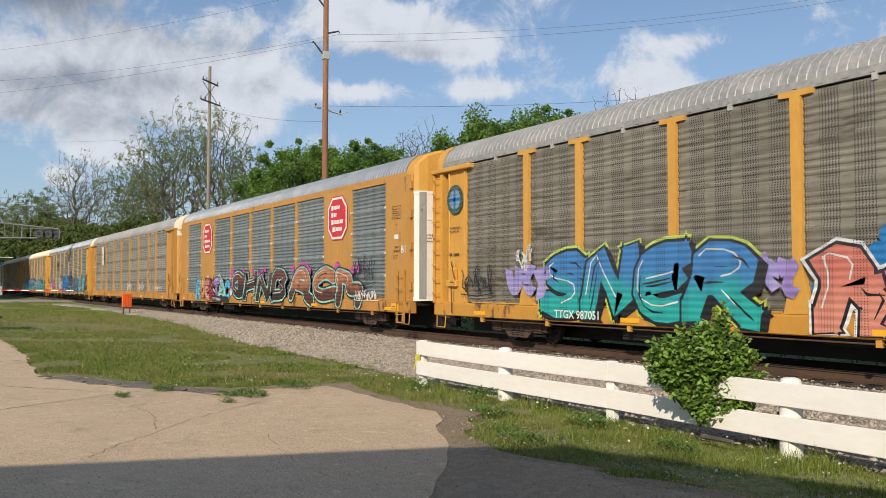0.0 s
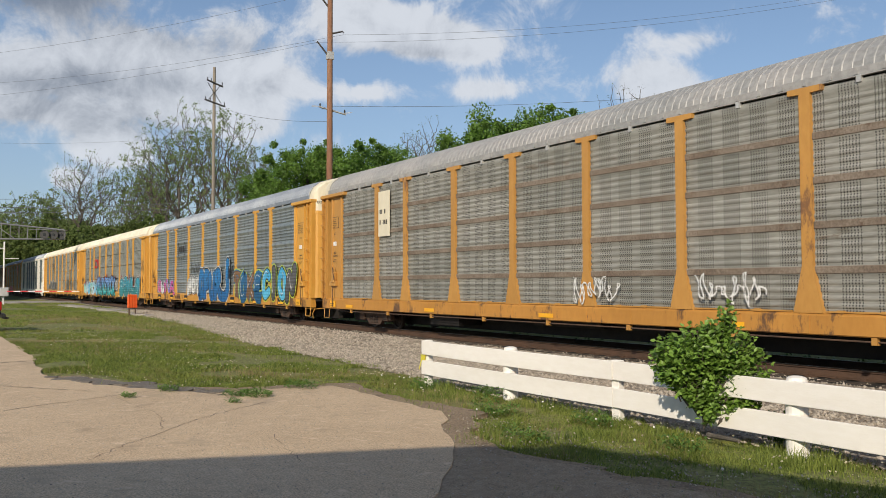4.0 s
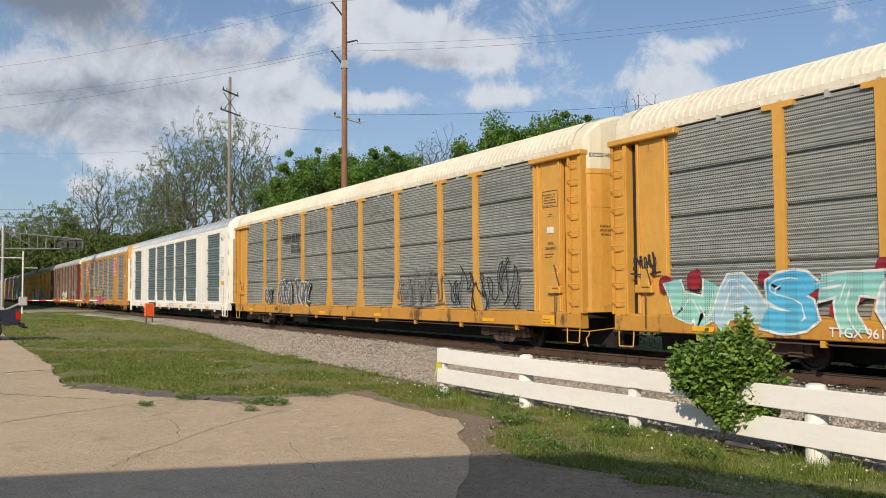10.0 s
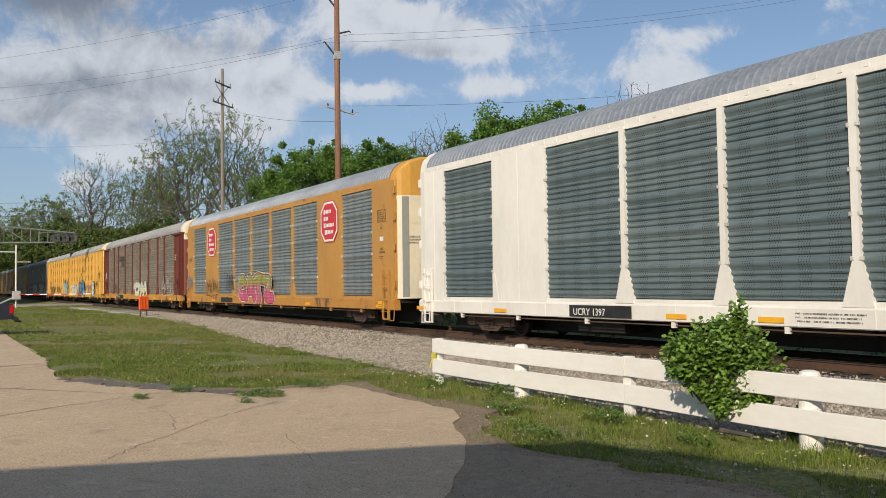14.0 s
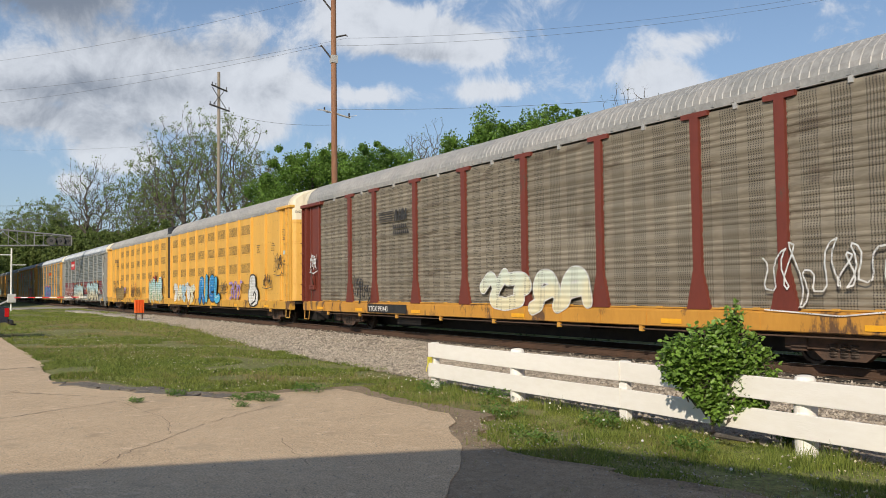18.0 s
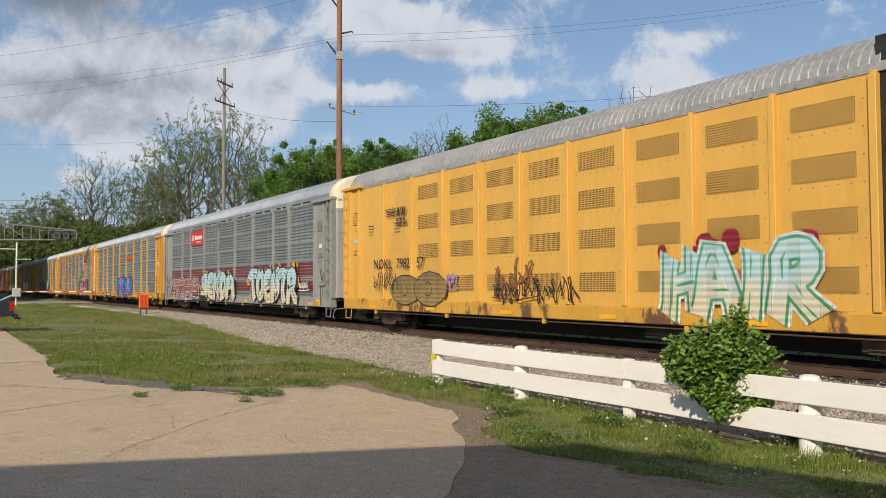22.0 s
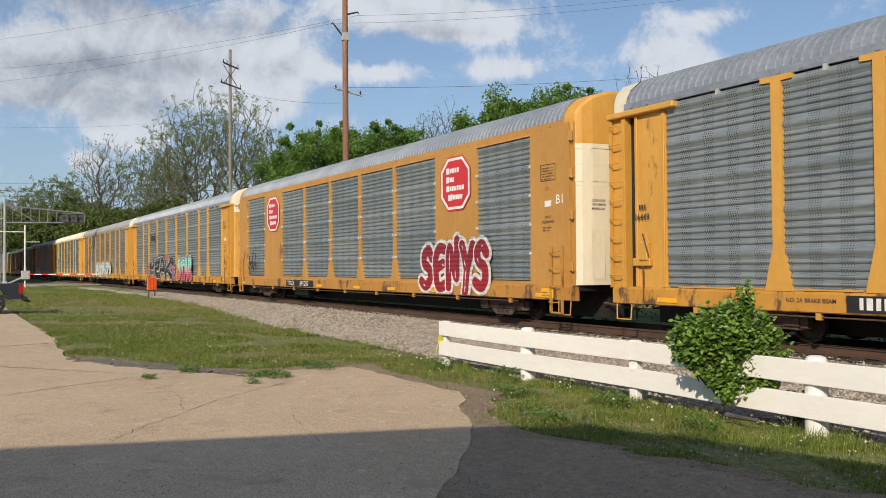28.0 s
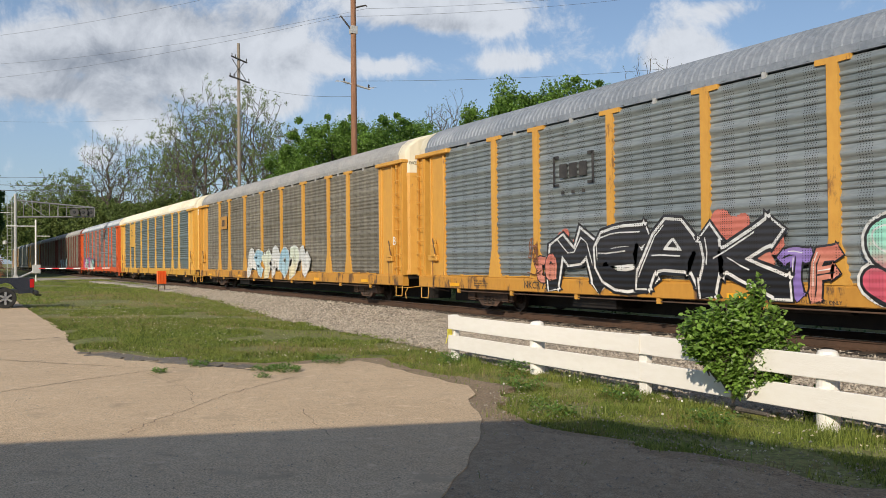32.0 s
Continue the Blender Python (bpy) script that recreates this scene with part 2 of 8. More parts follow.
        c = mix(mth("MULTIPLY", mth("MULTIPLY", hx, hz), gx), c, (0.012, 0.012, 0.012))
    link(c, bsdf.inputs["Base Color"])
    rr = N("ShaderNodeMapRange")
    rr.inputs["To Min"].default_value, rr.inputs["To Max"].default_value = max(0.05, rough - 0.12), min(1, rough + 0.12)
    link(grain, rr.inputs["Value"])
    link(rr.outputs[0], bsdf.inputs["Roughness"])
    if ridge:
        zs = N("ShaderNodeSeparateXYZ")
        link(tc.outputs["Object"], zs.inputs[0])
        sn = N("ShaderNodeMath")
        sn.operation = "MULTIPLY"
        link(zs.outputs[2], sn.inputs[0])
        sn.inputs[1].default_value = 6.2832 / ridge
        s2 = N("ShaderNodeMath")
        s2.operation = "SINE"
        link(sn.outputs[0], s2.inputs[0])
        rb = N("ShaderNodeBump")
        rb.inputs["Strength"].default_value, rb.inputs["Distance"].default_value = 0.55, 0.012
        link(s2.outputs[0], rb.inputs["Height"])
        link(rb.outputs[0], bsdf.inputs["Normal"])
    elif bump:
        b = N("ShaderNodeBump")
        b.inputs["Strength"].default_value, b.inputs["Distance"].default_value = min(1.0, bump), 0.02
        link(noi(bump_scale, 5.0, 0.65), b.inputs["Height"])
        link(b.outputs[0], bsdf.inputs["Normal"])
    if trans:
        bsdf.inputs["Transmission Weight"].default_value = 0.0
        tl = N("ShaderNodeBsdfTranslucent")
        link(c, tl.inputs["Color"])
        ms = N("ShaderNodeMixShader")
        ms.inputs[0].default_value = trans
        link(bsdf.outputs[0], ms.inputs[1])
        link(tl.outputs[0], ms.inputs[2])
        link(ms.outputs[0], out.inputs[0])
    return m


def paint(name, col, dirt=(0.09, 0.06, 0.04), at=0.60, rough=0.5, **kw):
    """Weathered enamel on steel: fading, streaks that run down, rust specks."""
    return surface(name, col, tuple(v * 0.87 for v in col), 0.7, rough, 0.0, 0.06, 30, 0.08, (1, 1, 0.42), dirt, at, 1.6, **kw)


YEL = paint("yellow_car_paint", (0.62, 0.325, 0.06), (0.26, 0.13, 0.045), 0.63)
YEL2 = paint("bright_yellow_car_paint", (0.70, 0.40, 0.08), (0.36, 0.19, 0.05), 0.66)
ORG = paint("faded_orange_car_paint", (0.50, 0.258, 0.062), (0.20, 0.10, 0.045), 0.60)
MAROON = paint("oxide_red_car_paint", (0.16, 0.035, 0.022))
REDORG = paint("orange_red_car_paint", (0.62, 0.10, 0.02))
WHITE = paint("white_car_paint", (0.82, 0.79, 0.72), (0.60, 0.56, 0.49), 0.72)
SILVER = paint("grey_car_paint", (0.29, 0.295, 0.28))
CREAM = paint("cream_end_paint", (0.74, 0.68, 0.52), (0.4, 0.33, 0.22), 0.68)
SILLS = {
    YEL.name: paint("grimy_yellow_sill_paint", (0.56, 0.275, 0.045), (0.13, 0.07, 0.035), 0.53),
    YEL2.name: paint("grimy_bright_yellow_sill_paint", (0.62, 0.34, 0.05), (0.14, 0.075, 0.035), 0.53),
    ORG.name: paint("grimy_orange_sill_paint", (0.50, 0.24, 0.05), (0.12, 0.065, 0.035), 0.53),
}
RIVETED = paint("riveted_yellow_sheet", (0.70, 0.40, 0.08), (0.40, 0.22, 0.055), 0.67, holes=(0.24, 0.46, 0.011, 9.0, 1.0))
DARKSTEEL = surface("black_underframe_steel", (0.011, 0.010, 0.010), (0.022, 0.017, 0.014), 4.0, 0.75, 0.0, 0.2, 60)
RUSTSTEEL = surface("rusty_truck_steel", (0.075, 0.05, 0.038), (0.12, 0.07, 0.045), 5.0, 0.8, 0.1, 0.3, 60)
WHEELSTEEL = surface("worn_wheel_steel", (0.10, 0.075, 0.06), (0.05, 0.04, 0.035), 6.0, 0.6, 0.4, 0.1, 60)
REFL = surface("yellow_reflector_tape", (0.85, 0.45, 0.02), (0.8, 0.38, 0.02), 6, 0.4)
BLACK = surface("black_paint", (0.015, 0.015, 0.016), (0.03, 0.03, 0.03), 5, 0.5)
WHITEP = surface("white_lettering_paint", (0.80, 0.79, 0.76), (0.66, 0.65, 0.62), 5, 0.55)
LETTER = surface("dark_lettering_paint", (0.03, 0.028, 0.028), (0.06, 0.055, 0.05), 6, 0.55)
SIGNRED = surface("red_sign_paint", (0.62, 0.025, 0.035), (0.5, 0.03, 0.035), 3, 0.4)
ROOFS = {
    "blue": surface("galvanised_roof_steel", (0.23, 0.262, 0.305), (0.30, 0.33, 0.37), 0.8, 0.5, 0.25, 0.05, 30, 0.15),
    "grey": surface("dull_zinc_roof_steel", (0.29, 0.295, 0.29), (0.37, 0.36, 0.345), 0.6, 0.55, 0.15, 0.05, 30, 0.2, spots=(0.22, 0.19, 0.16), spot_at=0.66),
    "cream": surface("cream_roof_paint", (0.72, 0.67, 0.55), (0.62, 0.56, 0.44), 0.5, 0.6, 0.0, 0.05, 30, 0.2),
}
PUNCH = (0.055, 0.045, 0.009, 0.62, 0.45)
FINE = (0.042, 0.042, 0.0095, 5.0, 1.0)
PUNCH2 = (0.058, 0.046, 0.012, 0.62, 0.62)
PANELS = {
    "grey": surface("galvanised_side_panel", (0.222, 0.260, 0.272), (0.295, 0.33, 0.338), 0.9, 0.44, 0.38, 0.04, 30, 0.18, (0.22, 1, 1.1), holes=PUNCH, spots=(0.19, 0.18, 0.165), spot_at=0.62),
    "brown": surface("grimy_brown_grey_side_panel", (0.172, 0.160, 0.128), (0.235, 0.218, 0.178), 0.8, 0.65, 0.1, 0.05, 30, 0.22, (0.22, 1, 1.1), holes=PUNCH2, spots=(0.105, 0.088, 0.066), spot_at=0.58),
    "banded": surface("weathered_pale_side_panel", (0.245, 0.245, 0.215), (0.32, 0.315, 0.28), 0.8, 0.6, 0.15, 0.05, 30, 0.22, (0.22, 1, 1.1), holes=PUNCH2, spots=(0.17, 0.145, 0.11), spot_at=0.60),
    "tan": surface("sooty_tan_side_panel", (0.20, 0.175, 0.132), (0.27, 0.238, 0.182), 0.8, 0.65, 0.1, 0.05, 30, 0.22, (0.22, 1, 1.1), holes=PUNCH2, spots=(0.13, 0.105, 0.075), spot_at=0.56),
    "teal": surface("blue_grey_painted_side_panel", (0.105, 0.145, 0.155), (0.14, 0.18, 0.185), 0.9, 0.5, 0.05, 0.04, 30, 0.15, (0.22, 1, 1.1), holes=PUNCH),
    "fine": surface("fine_punched_side_panel", (0.31, 0.325, 0.30), (0.38, 0.39, 0.36), 0.9, 0.55, 0.2, 0.04, 30, 0.2, (0.22, 1, 1.1), holes=FINE, spots=(0.24, 0.2, 0.15), spot_at=0.62),
    "silver": surface("pale_galvanised_side_panel", (0.215, 0.24, 0.245), (0.28, 0.305, 0.31), 0.9, 0.44, 0.35, 0.04, 30, 0.15, (0.22, 1, 1.1), holes=PUNCH),
    "screen": surface("yellow_punched_screen", (0.58, 0.335, 0.07), (0.50, 0.285, 0.055), 1.5, 0.55, 0.0, 0.0, 30, 0.15, holes=(0.05, 0.05, 0.014, 5.0, 1.0)),
}
CONCRETE = surface("worn_tan_concrete", (0.56, 0.42, 0.27), (0.70, 0.54, 0.36), 0.5, 0.9, 0.0, 0.28, 130, 0.22, spots=(0.48, 0.365, 0.24), spot_at=0.58, spot_scale=0.9, grit=0.6, grit_scale=60.0, wear=(((0.42, 0.315, 0.205), 1.7, 0.56, 0.16), ((0.74, 0.58, 0.40), 4.5, 0.57, 0.14), ((0.30, 0.23, 0.155), 34.0, 0.67, 0.05), ((0.70, 0.58, 0.42), 70.0, 0.66, 0.05)))
ASPHALT = surface("dusty_gravel_asphalt", (0.33, 0.25, 0.165), (0.38, 0.29, 0.195), 0.8, 0.95, 0.0, 0.5, 140, 0.4, grit=0.55, grit_scale=70.0, wear=(((0.29, 0.225, 0.155), 1.3, 0.52, 0.16), ((0.56, 0.46, 0.34), 60.0, 0.62, 0.06), ((0.20, 0.155, 0.11), 38.0, 0.64, 0.06)))
ROADWAY = surface("pale_concrete_road", (0.36, 0.33, 0.29), (0.30, 0.28, 0.25), 0.4, 0.9, 0.0, 0.3, 60, 0.25)
SOIL = surface("grassy_soil", (0.16, 0.18, 0.048), (0.30, 0.25, 0.11), 0.5, 0.95, 0.0, 0.9, 30, 0.4, grit=0.5, grit_scale=14.0, spots=(0.12, 0.135, 0.032), spot_at=0.55, spot_scale=0.22)
GRASS = surface("spring_grass_blades", (0.085, 0.175, 0.022), (0.22, 0.25, 0.052), 0.9, 0.6, island=0.66, spots=(0.34, 0.28, 0.10), spot_at=0.555, spot_scale=0.55, trans=0.35)
DRYGRASS = surface("dry_grass_stems", (0.34, 0.27, 0.13), (0.26, 0.20, 0.09), 0.5, 0.7, island=0.4, trans=0.25)
WEED = surface("broad_weed_leaves", (0.085, 0.18, 0.028), (0.14, 0.24, 0.045), 1.0, 0.55, island=0.4, trans=0.3)
FLOWER = surface("white_dandelion_fluff", (0.75, 0.74, 0.70), None, 5, 0.9)
STONE = surface("crushed_ballast_stone", (0.41, 0.355, 0.275), (0.30, 0.265, 0.22), 2.0, 0.9, 0.0, 0.3, 60, 0.25, island=0.55)
BALLASTBED = surface("ballast_bed", (0.25, 0.21, 0.16), (0.33, 0.28, 0.22), 5.0, 0.95, 0.0, 1.0, 22, 0.5, spots=(0.10, 0.085, 0.07), spot_at=0.52, spot_scale=16.0)
RAILRUST = surface("rusty_rail_steel", (0.105, 0.06, 0.038), (0.075, 0.045, 0.03), 2.0, 0.8, 0.1, 0.2, 50)
RAILTOP = surface("polished_rail_head", (0.55, 0.54, 0.52), (0.40, 0.38, 0.36), 2.0, 0.28, 1.0)
TIE = surface("weathered_timber_tie", (0.06, 0.046, 0.036), (0.10, 0.076, 0.058), 2.0, 0.9, 0.0, 0.6, 30, 0.3, (1, 0.2, 1), rand=0.3)
FENCE = surface("white_fence_paint", (0.88, 0.855, 0.80), (0.83, 0.80, 0.74), 1.2, 0.65, 0.0, 0.15, 60, 0.12, (0.3, 1, 1), spots=(0.55, 0.50, 0.41), spot_at=0.70, spot_scale=6.0)
POLEWOOD = surface("brown_utility_pole_wood", (0.22, 0.105, 0.06), (0.27, 0.145, 0.085), 2.0, 0.85, 0.0, 0.3, 30, 0.25, (1, 1, 0.06))
POLEGREY = surface("grey_weathered_pole_wood", (0.27, 0.235, 0.19), (0.21, 0.18, 0.145), 2.0, 0.9, 0.0, 0.3, 30, 0.25, (1, 1, 0.06))
ARMDARK = surface("dark_crossarm_timber", (0.035, 0.032, 0.032), (0.06, 0.055, 0.05), 3.0, 0.8)
PORCELAIN = surface("grey_porcelain", (0.45, 0.47, 0.5), None, 4, 0.3)
WIRE = surface("dull_wire", (0.17, 0.175, 0.185), None, 2, 0.6, 0.5)
GALV = surface("galvanised_mast_steel", (0.44, 0.44, 0.43), (0.52, 0.52, 0.50), 2.0, 0.5, 0.3)
ORANGE = surface("orange_marker_plastic", (0.85, 0.115, 0.018), (0.78, 0.15, 0.03), 3.0, 0.5)
BARK = surface("brown_grey_bark", (0.085, 0.073, 0.06), (0.14, 0.12, 0.097), 3.0, 0.95, 0.0, 0.6, 25, 0.3)
LEAF = surface("fresh_maple_leaves", (0.07, 0.16, 0.02), (0.125, 0.225, 0.032), 0.4, 0.55, island=0.55, trans=0.3)
LEAFB = surface("dark_shrub_leaves", (0.045, 0.10, 0.018), (0.07, 0.14, 0.028), 1.0, 0.45, island=0.5, trans=0.3)
LEAFV = surface("bush_leaves", (0.125, 0.24, 0.036), (0.20, 0.32, 0.055), 1.0, 0.42, island=0.5, trans=0.3)
BUD = surface("pale_budding_leaves", (0.20, 0.26, 0.085), (0.14, 0.20, 0.055), 0.6, 0.7, island=0.4, trans=0.4)
BUSHFAR = surface("far_scrub_leaves", (0.075, 0.125, 0.026), (0.125, 0.165, 0.04), 0.3, 0.7, island=0.45, trans=0.35)
TRUCKPAINT = surface("dark_blue_grey_car_paint", (0.030, 0.034, 0.050), (0.036, 0.04, 0.056), 3, 0.25, 0.3, spec=0.6)
RUBBER = surface("black_tyre_rubber", (0.018, 0.018, 0.018), (0.03, 0.03, 0.03), 6, 0.85)
CHROME = surface("brushed_alloy", (0.65, 0.65, 0.65), (0.5, 0.5, 0.5), 4, 0.3, 0.9)
TAIL = surface("red_lamp_plastic", (0.45, 0.01, 0.01), None, 4, 0.2)
GLASSD = surface("dark_tinted_glass", (0.02, 0.022, 0.025), None, 4, 0.08, 0.0)
BRICKW = surface("plain_building_wall", (0.5, 0.46, 0.40), (0.45, 0.41, 0.36), 1.0, 0.9)
BROKEN = surface("broken_grey_asphalt", (0.17, 0.15, 0.125), (0.24, 0.21, 0.175), 3.0, 0.95, 0.0, 0.6, 60, 0.4, grit=0.6, grit_scale=50.0)
JOINT = surface("dark_joint_filler", (0.15, 0.115, 0.085), (0.20, 0.155, 0.115), 5, 0.95)
TRUSSGREY = surface("dull_grey_truss_steel", (0.20, 0.205, 0.21), (0.27, 0.27, 0.27), 2.0, 0.6, 0.2)
TAPE = surface("yellow_plastic_tape", (0.75, 0.70, 0.06), (0.7, 0.6, 0.05), 5, 0.5)


# ---- mesh helpers ----
class Geo:
    """Collects plain quads and triangles for one mesh."""

    def __init__(self):
        self.v, self.f = [], []

    def add(self, vs, fs):
        n = len(self.v)
        self.v += [tuple(p) for p in vs]
        self.f += [tuple(i + n for i in q) for q in fs]
        return self

    def box(self, x0, x1, y0, y1, z0, z1, m=None):
        vs = [Vector((x, y, z)) for x in (x0, x1) for y in (y0, y1) for z in (z0, z1)]
        if m:
            vs = [m @ p for p in vs]
        return self.add(vs, [(0, 1, 3, 2), (4, 6, 7, 5), (0, 4, 5, 1), (2, 3, 7, 6), (0, 2, 6, 4), (1, 5, 7, 3)])

    def chamfer(self, x0, x1, y0, y1, z0, z1, b, m=None):
        """A box with worn edges."""
        vs, idx = [], {}
        for i, x in enumerate((x0, x1)):
            for j, y in enumerate((y0, y1)):
                for k, z in enumerate((z0, z1)):
                    sx, sy, sz = (b if i == 0 else -b), (b if j == 0 else -b), (b if k == 0 else -b)
                    for a, d in enumerate(((0, sy, sz), (sx, 0, sz), (sx, sy, 0))):
                        idx[i, j, k, a] = len(vs)
                        vs.append(Vector((x + d[0], y + d[1], z + d[2])))
        if m:
            vs = [m @ p for p in vs]
        I = lambda i, j, k, a: idx[i, j, k, a]
        fs = []
        for s in (0, 1):
            fs.append(tuple(I(s, j, k, 0) for j, k in ((0, 0), (0, 1), (1, 1), (1, 0))))
            fs.append(tuple(I(i, s, k, 1) for i, k in ((0, 0), (1, 0), (1, 1), (0, 1))))
            fs.append(tuple(I(i, j, s, 2) for i, j in ((0, 0), (0, 1), (1, 1), (1, 0))))
        for a in (0, 1):
            for c in (0, 1):
                fs.append((I(0, a, c, 1), I(1, a, c, 1), I(1, a, c, 2), I(0, a, c, 2)))
                fs.append((I(a, 0, c, 0), I(a, 1, c, 0), I(a, 1, c, 2), I(a, 0, c, 2)))
                fs.append((I(a, c, 0, 0), I(a, c, 1, 0), I(a, c, 1, 1), I(a, c, 0, 1)))
        for i in (0, 1):
            for j in (0, 1):
                for k in (0, 1):
                    fs.append((I(i, j, k, 0), I(i, j, k, 1), I(i, j, k, 2)))
        return self.add(vs, fs)

    def tube(self, a, b, r0, r1=None, n=8, caps=True):
        a, b = Vector(a), Vector(b)
        r1 = r0 if r1 is None else r1
        d = (b - a).normalized()
        u = d.orthogonal().normalized()
        w = d.cross(u)
        vs = []
        for p, r in ((a, r0), (b, r1)):
            vs += [p + (u * math.cos(2 * math.pi * i / n) + w * math.sin(2 * math.pi * i / n)) * r for i in range(n)]
        fs = [(i, (i + 1) % n, n + (i + 1) % n, n + i) for i in range(n)]
        if caps:
            fs += [tuple(range(n))[::-1], tuple(range(n, 2 * n))]
        return self.add(vs, fs)

    def lathe(self, prof, axis_pt, axis="y", n=20):
        """prof: (radius, along) pairs turned round the y or z axis through a point."""
        vs = []
        c = Vector(axis_pt)
        for r, h in prof:
            for i in range(n):
                a = 2 * math.pi * i / n
                vs.append(c + (Vector((r * math.cos(a), h, r * math.sin(a))) if axis == "y" else Vector((r * math.cos(a), r * math.sin(a), h))))
        fs = []
        for j in range(len(prof) - 1):
            for i in range(n):
                fs.append((j * n + i, j * n + (i + 1) % n, (j + 1) * n + (i + 1) % n, (j + 1) * n + i))
        fs += [tuple(range(n))[::-1], tuple(range((len(prof) - 1) * n, len(prof) * n))]
        return self.add(vs, fs)

    def sweep(self, prof, x0, x1, closed=True):
        """A (y, z) outline drawn along x."""
        n = len(prof)
        vs = [(x, y, z) for x in (x0, x1) for y, z in prof]
        fs = [(i, (i + 1) % n, n + (i + 1) % n, n + i) for i in range(n if closed else n - 1)]
        if closed:
            fs += [tuple(range(n))[::-1], tuple(range(n, 2 * n))]
        return self.add(vs, fs)

    def prism(self, pts, z0, z1):
        """An (x, y) outline given height."""
        n = len(pts)
        vs = [(x, y, z) for z in (z0, z1) for x, y in pts]
        return self.add(vs, [tuple(range(n)), tuple(range(n, 2 * n))] + [(i, n + i, n + (i + 1) % n, (i + 1) % n) for i in range(n)])

    def plate(self, pts, y0, y1):
        """An (x, z) outline given thickness between two y."""
        n = len(pts)
        vs = [(x, y, z) for y in (y0, y1) for x, z in pts]
        fs = [tuple(range(n)), tuple(range(n, 2 * n))[::-1]] + [(i, n + i, n + (i + 1) % n, (i + 1) % n) for i in range(n)]
        return self.add(vs, fs)

    def mesh(self, name, mat, smooth=False):
        me = bpy.data.meshes.new(name)
        me.from_pydata(self.v, [], self.f)
        if mat:
            me.materials.append(mat)
        if smooth:
            me.shade_smooth()
        bm = bmesh.new()
        bm.from_mesh(me)
        bmesh.ops.recalc_face_normals(bm, faces=bm.faces)
        bm.to_mesh(me)
        bm.free()
        return me


def part(name, me, parent, at=(0, 0, 0), label="", turn=0.0):
    ob = new(name, me)
    ob.parent = parent
    ob.matrix_basis = pose(*at, 0, 0, turn)
    if label:
        ob["label"] = label
    return ob


def thing(name, at, label, category, group="", kind="", turn=0.0):
    e = new(name)
    e.empty_display_size = 0.3
    e.matrix_world = pose(*at, 0, 0, turn)
    return tagged(e, label, category, group, kind)


def solid(name, geo, mat, label="", category="", kind="", group="", at=None, smooth=False):
    ob = new(name, geo.mesh(name, mat, smooth))
    if at is not None:
        ob.matrix_world = at
    return tagged(ob, label, category, group, kind)


def raw(name, verts, faces, mat):
    me = bpy.data.meshes.new(name)
    me.from_pydata(verts, [], faces)
    me.materials.append(mat)
    return me


def array_mesh(name, V, Fq, mat, flat=False):
    """A mesh from numpy arrays of points and of faces with equal corner counts."""
    me = bpy.data.meshes.new(name)
    k = Fq.shape[1]
    me.vertices.add(len(V))
    me.vertices.foreach_set("co", np.ascontiguousarray(V, dtype=np.float32).ravel())
    me.loops.add(Fq.size)
    me.loops.foreach_set("vertex_index", np.ascontiguousarray(Fq, dtype=np.int32).ravel())
    me.polygons.add(len(Fq))
    me.polygons.foreach_set("loop_start", np.arange(0, Fq.size, k, dtype=np.int32))
    me.update(calc_edges=True)
    if flat:
        me.shade_flat()
    me.materials.append(mat)
    return me


DIRT = surface("bare_brown_earth", (0.28, 0.205, 0.13), (0.34, 0.255, 0.17), 1.2, 0.95, 0.0, 0.8, 60, 0.3, grit=0.5, grit_scale=30.0, spots=(0.17, 0.125, 0.08), spot_at=0.56, spot_scale=2.5)
# near-black that stands in for the shade beneath the wagons
BEDSHADE = surface("shade_blackened_ballast", (0.014, 0.012, 0.011), (0.028, 0.023, 0.02), 3.0, 0.9, 0.0, 0.9, 24, 0.4)
CLIP = surface("pale_worn_clip", (0.62, 0.60, 0.55), (0.45, 0.42, 0.36), 6.0, 0.6)
RUSTBAND = surface("rust_brown_band", (0.15, 0.115, 0.085), (0.22, 0.18, 0.14), 1.5, 0.8, 0.0, 0.2, 40, 0.3, spots=(0.10, 0.06, 0.035), spot_at=0.6)
STRIPE = paint("dark_red_stripe_paint", (0.21, 0.018, 0.03), (0.10, 0.02, 0.025), 0.6)


# ---- the ground ----
PAD = [(-70, 2.35), (-29, 2.23), (-22.6, 2.2), (-16.7, 1.98), (-15.2, 2.45), (-14.0, 3.1), (-12.95, 3.75), (-12.95, 4.9), (-12.85, 5.75), (-11.8, 5.8), (-10.3, 5.78), (-9.5, 5.72),
       (-8.95, 5.45), (-8.6, 5.2), (-7.8, 4.83), (-6.56, 4.1), (-5.84, 3.5), (-4.5, 2.2), (-3, 0.5), (-3, -25), (-70, -25)]
DRIVE = [(-7.9, 4.7), (-7.1, 4.75), (-6.45, 4.95), (-5.9, 5.1), (-5.2, 5.2), (-3, 5.5), (6, 6.0), (16, 6.2), (16, -25), (-9, -25), (-9, 3.0)]


def ballast_edge(x):
    return float(np.interp(x, [-130, -69, -41, -25.6, -21, -15, -13, 30], [13.0, 12.7, 11.0, 9.0, 8.75, 8.4, 7.95, 7.9]))


